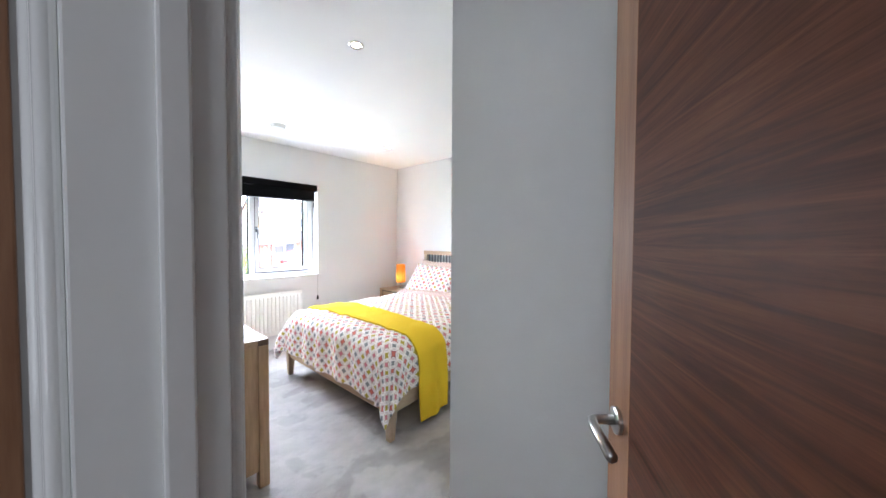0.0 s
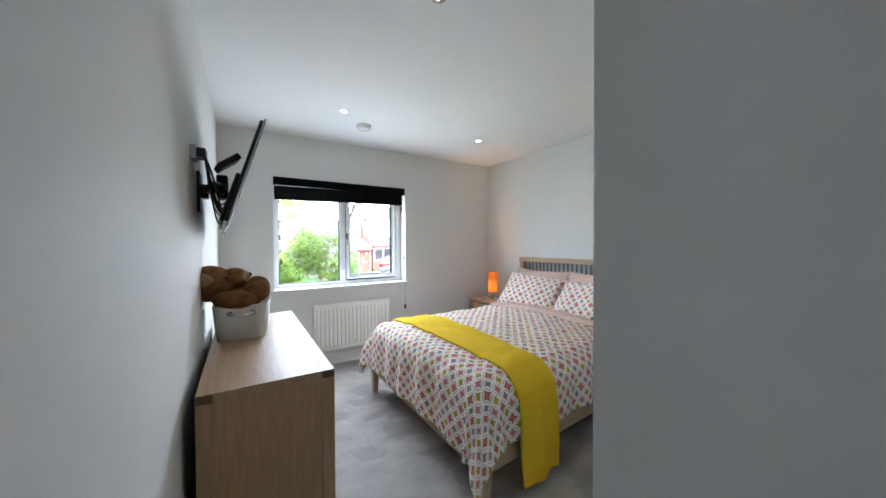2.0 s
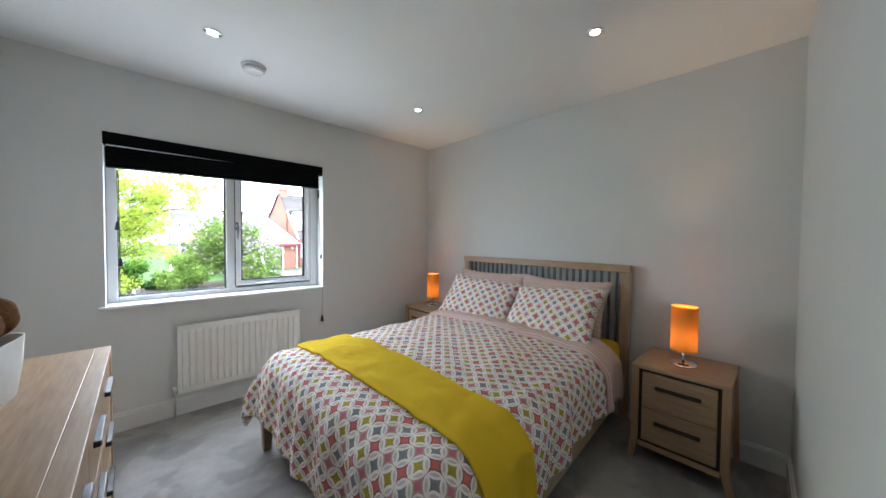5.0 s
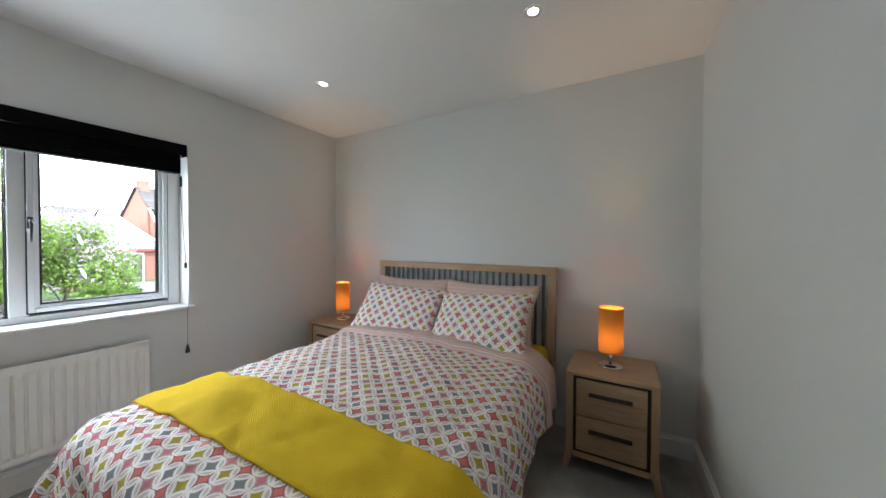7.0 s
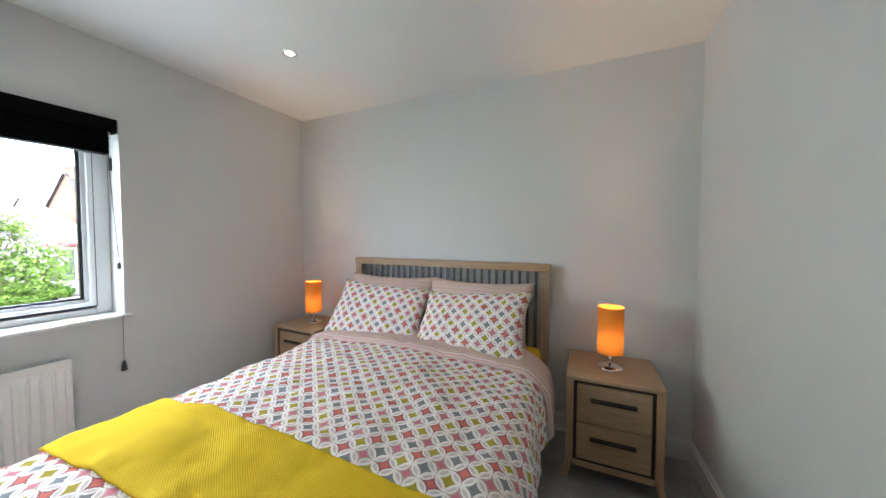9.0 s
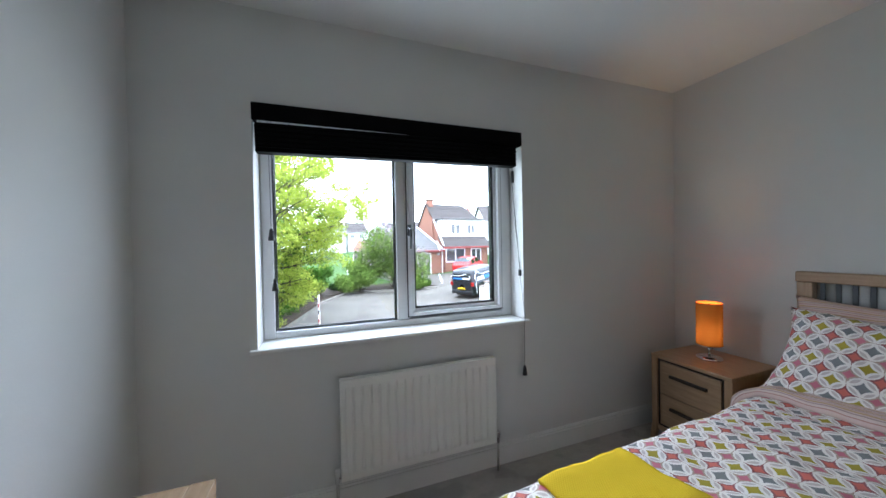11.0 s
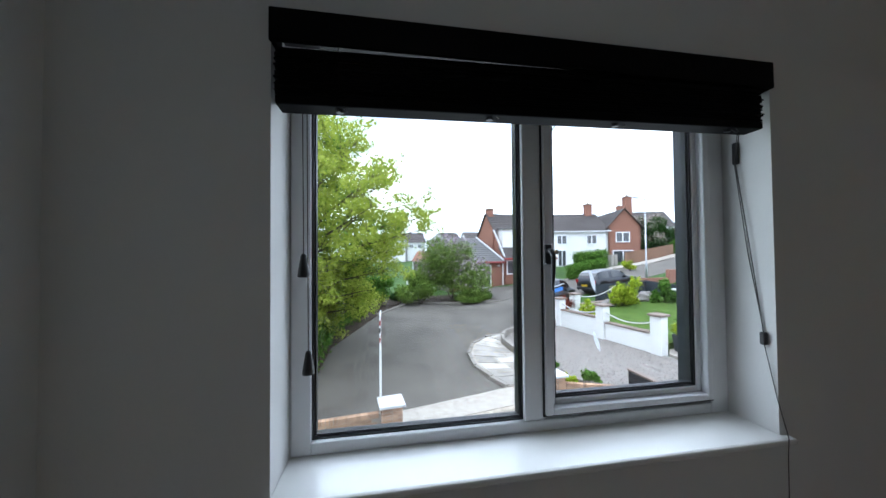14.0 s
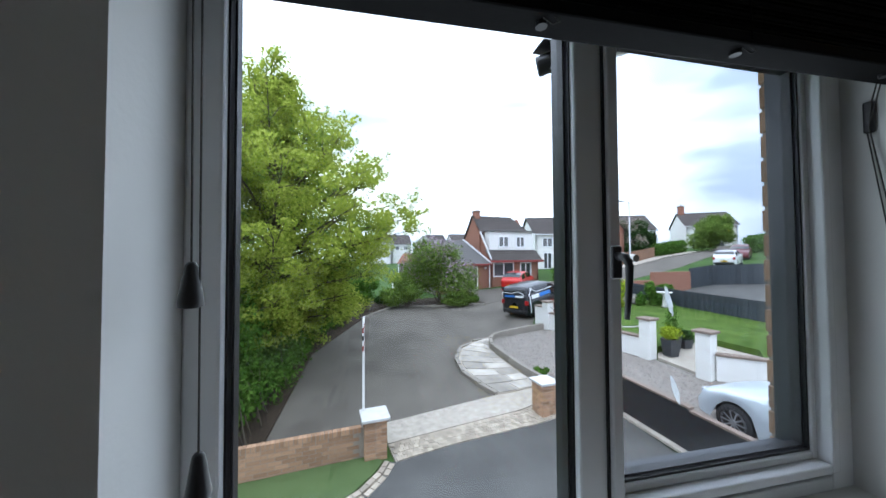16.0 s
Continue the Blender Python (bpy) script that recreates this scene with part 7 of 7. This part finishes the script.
def vehicle(name, spec, m, body_m, label, side_glass=True, wheel=0.32, lean=0.36):
    """A car whose nose points along +x: lofted body, glazing, lamps, wheels."""
    ln, hw, st = spec
    t = thing(name, label, name.replace("_", " "), m)
    body, win_ = bmesh.new(), bmesh.new()
    # finer stations
    fine = []
    for (xa, ba, ta), (xb, bb_, tb) in zip(st, st[1:]):
        n_ = max(2, int((xb - xa) / 0.12))
        for k in range(n_):
            q = k / n_
            fine.append((xa + (xb - xa) * q, ba + (bb_ - ba) * q, ta + (tb - ta) * q))
    fine.append(st[-1])
    wx = (-ln * 0.31, ln * 0.32)
    rings = []
    for x, belt, top in fine:
        e = min(1.0, max(0.0, (ln / 2 - abs(x)) / 0.5))
        w = hw * (0.80 + 0.20 * math.sqrt(1 - (1 - e) ** 2))
        sill = 0.22
        for c in wx:
            if abs(x - c) < wheel + 0.05:
                sill = max(sill, 0.05 + math.sqrt((wheel + 0.05) ** 2 - (x - c) ** 2) + wheel * 0.86)
        cab = max(0.0, top - belt)
        tw = w - lean * cab
        prof = [(w * 0.96, min(sill, belt - 0.06)), (w, 0.5 * (min(sill, belt - 0.06) + belt)), (w * 0.985, belt - 0.03), (w * 0.95, belt)]
        if cab > 0.12:
            prof += [(w * 0.95 - (w * 0.95 - tw) * 0.12, belt + cab * 0.1), (tw + 0.02, top - 0.09), (tw * 0.9, top - 0.02), (0.0, top + 0.02)]
        else:
            prof += [(w * 0.9, belt + cab * 0.4), (w * 0.8, belt + cab * 0.75), (w * 0.6, top), (0.0, top + 0.02)]
        rings.append((x, cab, prof))
    for sgn in (1, -1):
        vb = [[body.verts.new((x, sgn * py, pz)) for py, pz in prof] for x, cab, prof in rings]
        for i in range(len(rings) - 1):
            for k in range(7):
                q = (vb[i][k], vb[i + 1][k], vb[i + 1][k + 1], vb[i][k + 1])
                body.faces.new(q if sgn > 0 else q[::-1])
        body.faces.new(vb[0] if sgn < 0 else vb[0][::-1])
        body.faces.new(vb[-1] if sgn > 0 else vb[-1][::-1])
    bmesh.ops.remove_doubles(body, verts=body.verts[:], dist=0.002)
    bmesh.ops.recalc_face_normals(body, faces=body.faces[:])
    part("body", body, body_m, t, "", True)
    # glazing laid just proud of the cabin
    def pane_side(xa, xb):
        for sgn in (1, -1):
            bm = bmesh.new()
            row = [(x, prof) for x, cab, prof in rings if xa <= x <= xb and cab > 0.2]
            if len(row) < 2:
                continue
            vb = [[bm.verts.new((x, sgn * (prof[k][0] + 0.008), prof[k][1])) for k in (4, 5)] for x, prof in row]
            for i in range(len(row) - 1):
                bm.faces.new((vb[i][0], vb[i + 1][0], vb[i + 1][1], vb[i][1]))
            bmesh.ops.recalc_face_normals(bm, faces=bm.faces[:])
            part("side_window", bm, auto_glass, t, "dark side window")
    cabs = [x for x, cab, prof in rings if cab > 0.2]
    if side_glass:
        mid_ = (cabs[0] + cabs[-1]) / 2
        pane_side(cabs[0] + 0.15, mid_ - 0.04)
        pane_side(mid_ + 0.04, cabs[-1] - 0.02)
    else:
        pane_side(0.15, cabs[-1] - 0.02)
    pk = max(range(len(rings)), key=lambda i: rings[i][2][-1][1])
    for nm, idx in (("windscreen", [i for i in range(len(rings)) if i > pk and 0.12 < rings[i][1] < 0.42]), ("rear_window", [i for i in range(len(rings)) if i < pk and 0.2 < rings[i][1] < 0.5 and rings[i][0] < -1])):
        if len(idx) < 2:
            x0 = st[1][0] - 0.012
            part(nm, B(x0 - 0.03, x0 + 0.01, -hw * 0.68, hw * 0.68, st[1][1] + 0.1, st[1][2] - 0.12, 0.01), auto_glass, t, "dark glass")
            continue
        bm = bmesh.new()
        vb = []
        for i in idx:
            x, cab, prof = rings[i]
            n_ = 0.012 if nm == "windscreen" else -0.012
            vb.append([bm.verts.new((x + n_, s_ * prof[5][0] * 0.92, prof[7][1] - (0.02 if abs(s_) > 0.9 else 0.0) + 0.006)) for s_ in (-1, -0.5, 0, 0.5, 1)])
        for a_, b_ in zip(vb, vb[1:]):
            for k in range(4):
                bm.faces.new((a_[k], b_[k], b_[k + 1], a_[k + 1]))
        bmesh.ops.recalc_face_normals(bm, faces=bm.faces[:])
        part(nm, bm, auto_glass, t, "dark glass")
    for sgn in (1, -1):
        part("head_lamp", B(ln / 2 - 0.42, ln / 2 - 0.1, sgn * hw * 0.78 - 0.1, sgn * hw * 0.78 + 0.1, 0.6, 0.72, 0.03), lamp_clear, t, "clear headlamp")
        part("tail_lamp", B(-ln / 2 - 0.01, -ln / 2 + 0.12, sgn * hw * 0.82 - 0.09, sgn * hw * 0.82 + 0.09, 0.75, 0.98, 0.02), tail_red, t, "red tail lamp")
        part("door_mirror", B(0.55, 0.68, sgn * (hw + 0.03) - 0.07, sgn * (hw + 0.03) + 0.07, 0.93, 1.06, 0.025), body_m, t)
        for c in wx:
            w_ = part("wheel", L([(wheel * 0.6, -0.09), (wheel * 0.97, -0.1), (wheel, -0.06), (wheel, 0.06), (wheel * 0.97, 0.1), (wheel * 0.6, 0.09)], (c, sgn * (hw - 0.11), wheel), 28, Matrix.Rotation(radians(90), 3, "X")), tyre_m, t, "black tyre", True)
            bm = bmesh.new()
            yo = sgn * (hw - 0.012)
            for k in range(10):
                a = k * math.tau / 10
                d = Vector((math.cos(a), 0, math.sin(a)))
                s_ = Vector((-math.sin(a), 0, math.cos(a))) * 0.016
                q = [Vector((c, yo, wheel)) + d * r_ + s_ * k_ for r_, k_ in ((0.03, -1), (0.03, 1), (wheel * 0.66, 0.8), (wheel * 0.66, -0.8))]
                bm.faces.new([bm.verts.new(v) for v in q])
                bm.faces.new([bm.verts.new(v - Vector((0, sgn * 0.025, 0))) for v in q][::-1])
            lathe(bm, [(wheel * 0.7, -0.01), (wheel * 0.7, 0.012), (wheel * 0.63, 0.012), (wheel * 0.63, -0.01)], (c, yo, wheel), 28, Matrix.Rotation(radians(90), 3, "X"), False)
            lathe(bm, [(0.05, -0.015), (0.05, 0.015)], (c, yo, wheel), 14, Matrix.Rotation(radians(90), 3, "X"))
            part("rim", bm, alloy_m, w_, "silver alloy rim")
    part("rear_bumper", B(-ln / 2 - 0.05, -ln / 2 + 0.2, -hw * 0.86, hw * 0.86, 0.3, 0.5, 0.05), black_plastic if body_m.name != "silver_paint" else body_m, t)
    part("front_bumper", B(ln / 2 - 0.25, ln / 2 + 0.02, -hw * 0.8, hw * 0.8, 0.24, 0.46, 0.06), body_m, t)
    part("number_plate", B(-ln / 2 - 0.062, -ln / 2 - 0.05, -0.26, 0.26, 0.56, 0.67), plate_y, t, "yellow number plate")
    part("underbody", B(-ln / 2 + 0.3, ln / 2 - 0.3, -hw * 0.72, hw * 0.72, 0.16, 0.5), black_plastic, t)
    return t


def parked(name, spec, x, y, deg, body_m, label, dz=0.02, **k):
    d = Vector((math.cos(radians(deg)), math.sin(radians(deg))))
    z1, z0 = g(x + 1.4 * d.x, y + 1.4 * d.y), g(x - 1.4 * d.x, y - 1.4 * d.y)
    m = Matrix.Translation((x, y, (z0 + z1) / 2 + dz)) @ Matrix.Rotation(radians(deg), 4, "Z") @ Matrix.Rotation(-math.atan2(z1 - z0, 2.8), 4, "Y")
    return vehicle(name, spec, m, body_m, label, **k)


silver_paint, black_paint, red_paint, white_paint, wine_paint = paint("silver_paint", (0.52, 0.57, 0.62)), paint("black_paint", (0.012, 0.013, 0.017)), paint("red_paint", (0.5, 0.018, 0.015)), paint("white_paint", (0.7, 0.71, 0.72)), paint("wine_paint", (0.1, 0.01, 0.014))
parked("saloon_car", SALOON, 7.95, 6.5, 90, silver_paint, "silver saloon car with alloy wheels on the gravel", 0.07)
van = parked("van", VAN, 9.4, 20.0, 33, black_paint, "black panel van parked at the kerb with painted sign", side_glass=False, lean=0.2)
sign_white, sign_blue = mat("sign_white", (0.75, 0.76, 0.78), 0.4, bump=0.0), mat("sign_blue", (0.03, 0.16, 0.5), 0.4, bump=0.0)
# a house outline and bars on both flanks and across the rear doors
for s_ in (-1, 1):
    for pts, m_ in (([(-1.86, 0.35), (-1.86, 1.2), (-1.98, 1.24), (-1.6, 1.56)], sign_white), ([(-1.74, 1.46), (-1.74, 1.58), (-1.66, 1.58)], sign_white), ([(-1.6, 1.56), (-1.2, 1.34), (0.55, 1.36)], sign_white)):
        part("sign_line", R([(x, s_ * (0.866 - 0.2 * max(0.0, z - 0.98)), z) for x, z in pts], 0.022, 6), m_, van, "painted white outline")
    for x0, x1, m_ in ((-1.72, -0.95, sign_white), (-0.9, 0.3, sign_blue)):
        o_ = part("sign_bar", B(x0, x1, -0.004, 0.004, -0.1, 0.1), m_, van, "painted sign bar")
        o_.matrix_local = pose(0, s_ * 0.838, 1.14, s_ * 11, 0, 0)
for pts in ([(-0.62, 1.16), (-0.62, 1.3), (-0.3, 1.46), (0.1, 1.34), (0.62, 1.36)],):
    part("sign_line", R([(-2.15, y, z) for y, z in pts], 0.016, 6), sign_white, van, "painted white outline")
for y0, y1, m_ in ((-0.55, -0.1, sign_white), (-0.06, 0.55, sign_blue)):
    part("sign_bar", B(-2.152, -2.142, y0, y1, 1.14, 1.24), m_, van, "painted sign bar")
part("roof_rail", R([(-2.18, 0.4, 1.2), (-2.26, 0.4, 0.6)], 0.012, 6), black_plastic, van)
parked("hatchback_car", HATCH, 12.0, 27.6, 48, red_paint, "red hatchback car before the brick house")
parked("estate_car", HATCH, 15.3, 22.6, 12, black_paint, "black estate car parked in the street")
parked("hatchback_car", HATCH, 33.8, 27.4, 28, white_paint, "white hatchback car parked on the rise")
parked("hatchback_car", HATCH, 40.5, 31.0, 210, wine_paint, "dark red car parked up the street")

# ---- on the outer face of our own house ----
bm = bmesh.new()
box(bm, -2.2, 0.035, 3.66, 3.72, -2.7, 2.5)
box(bm, 1.492, 3.1, 3.66, 3.72, -2.7, 2.5)
box(bm, 0.035, 1.492, 3.66, 3.72, -2.7, 0.80)
box(bm, 0.035, 1.492, 3.66, 3.72, 2.06, 2.5)
outer = solid("wall_outer", bm, mortar, "buff brick outer leaf round the window", "wall", "structure")
for r in range(17):
    z = 0.802 + r * 0.075
    for x0, x1 in ((1.486, 1.69), (-0.16, 0.041)):
        place("brick", brick_me, brick_mat, (x0 + x1) / 2, 3.69, z, 0, x1 - x0, 0.066 + 0.003 * (r % 2), 0.065, outer)
cam_box = thing("security_camera", "dark bullet security camera outside above the window", "security camera", pose(0.965, 3.98, 2.10, 0, 0, 0))
part("housing", L([(0.03, -0.07), (0.034, -0.066), (0.034, 0.06), (0.028, 0.068)], (0, 0, 0), 16, Euler((radians(78), 0, radians(58))).to_matrix()), black_plastic, cam_box, "", True)
part("sun_shield", B(-0.075, 0.05, -0.04, 0.04, 0.034, 0.04, 0.003), black_plastic, cam_box)
part("bracket", R([(0.05, -0.03, 0.02), (0.1, -0.12, 0.06), (0.12, -0.26, 0.07)], 0.016, 8), mount_grey, cam_box, "", True)
for k in range(3):
    part("cable", R([(-0.03 + 0.03 * k, 0.0, -0.03), (-0.0 + 0.03 * k, -0.05, -0.10 - 0.035 * k), (0.06, -0.12, -0.09 - 0.03 * k), (0.12, -0.26, 0.03)], 0.004, 6), black_plastic, cam_box, "loose cable", True)
dome = thing("wall_lamp", "white dome lamp under the eaves outside", "lamp", pose(1.16, 3.9, 2.2))
part("dome", L([(0.1, 0.0), (0.085, -0.05), (0.05, -0.085), (0.01, -0.098)], seg=20), gloss_white, dome, "", True)
part("base", L([(0.105, 0.0), (0.105, 0.03)], seg=20), mount_grey, dome)
part("stay", R([(0, 0, 0.02), (0, -0.18, 0.03)], 0.02, 8), mount_grey, dome)
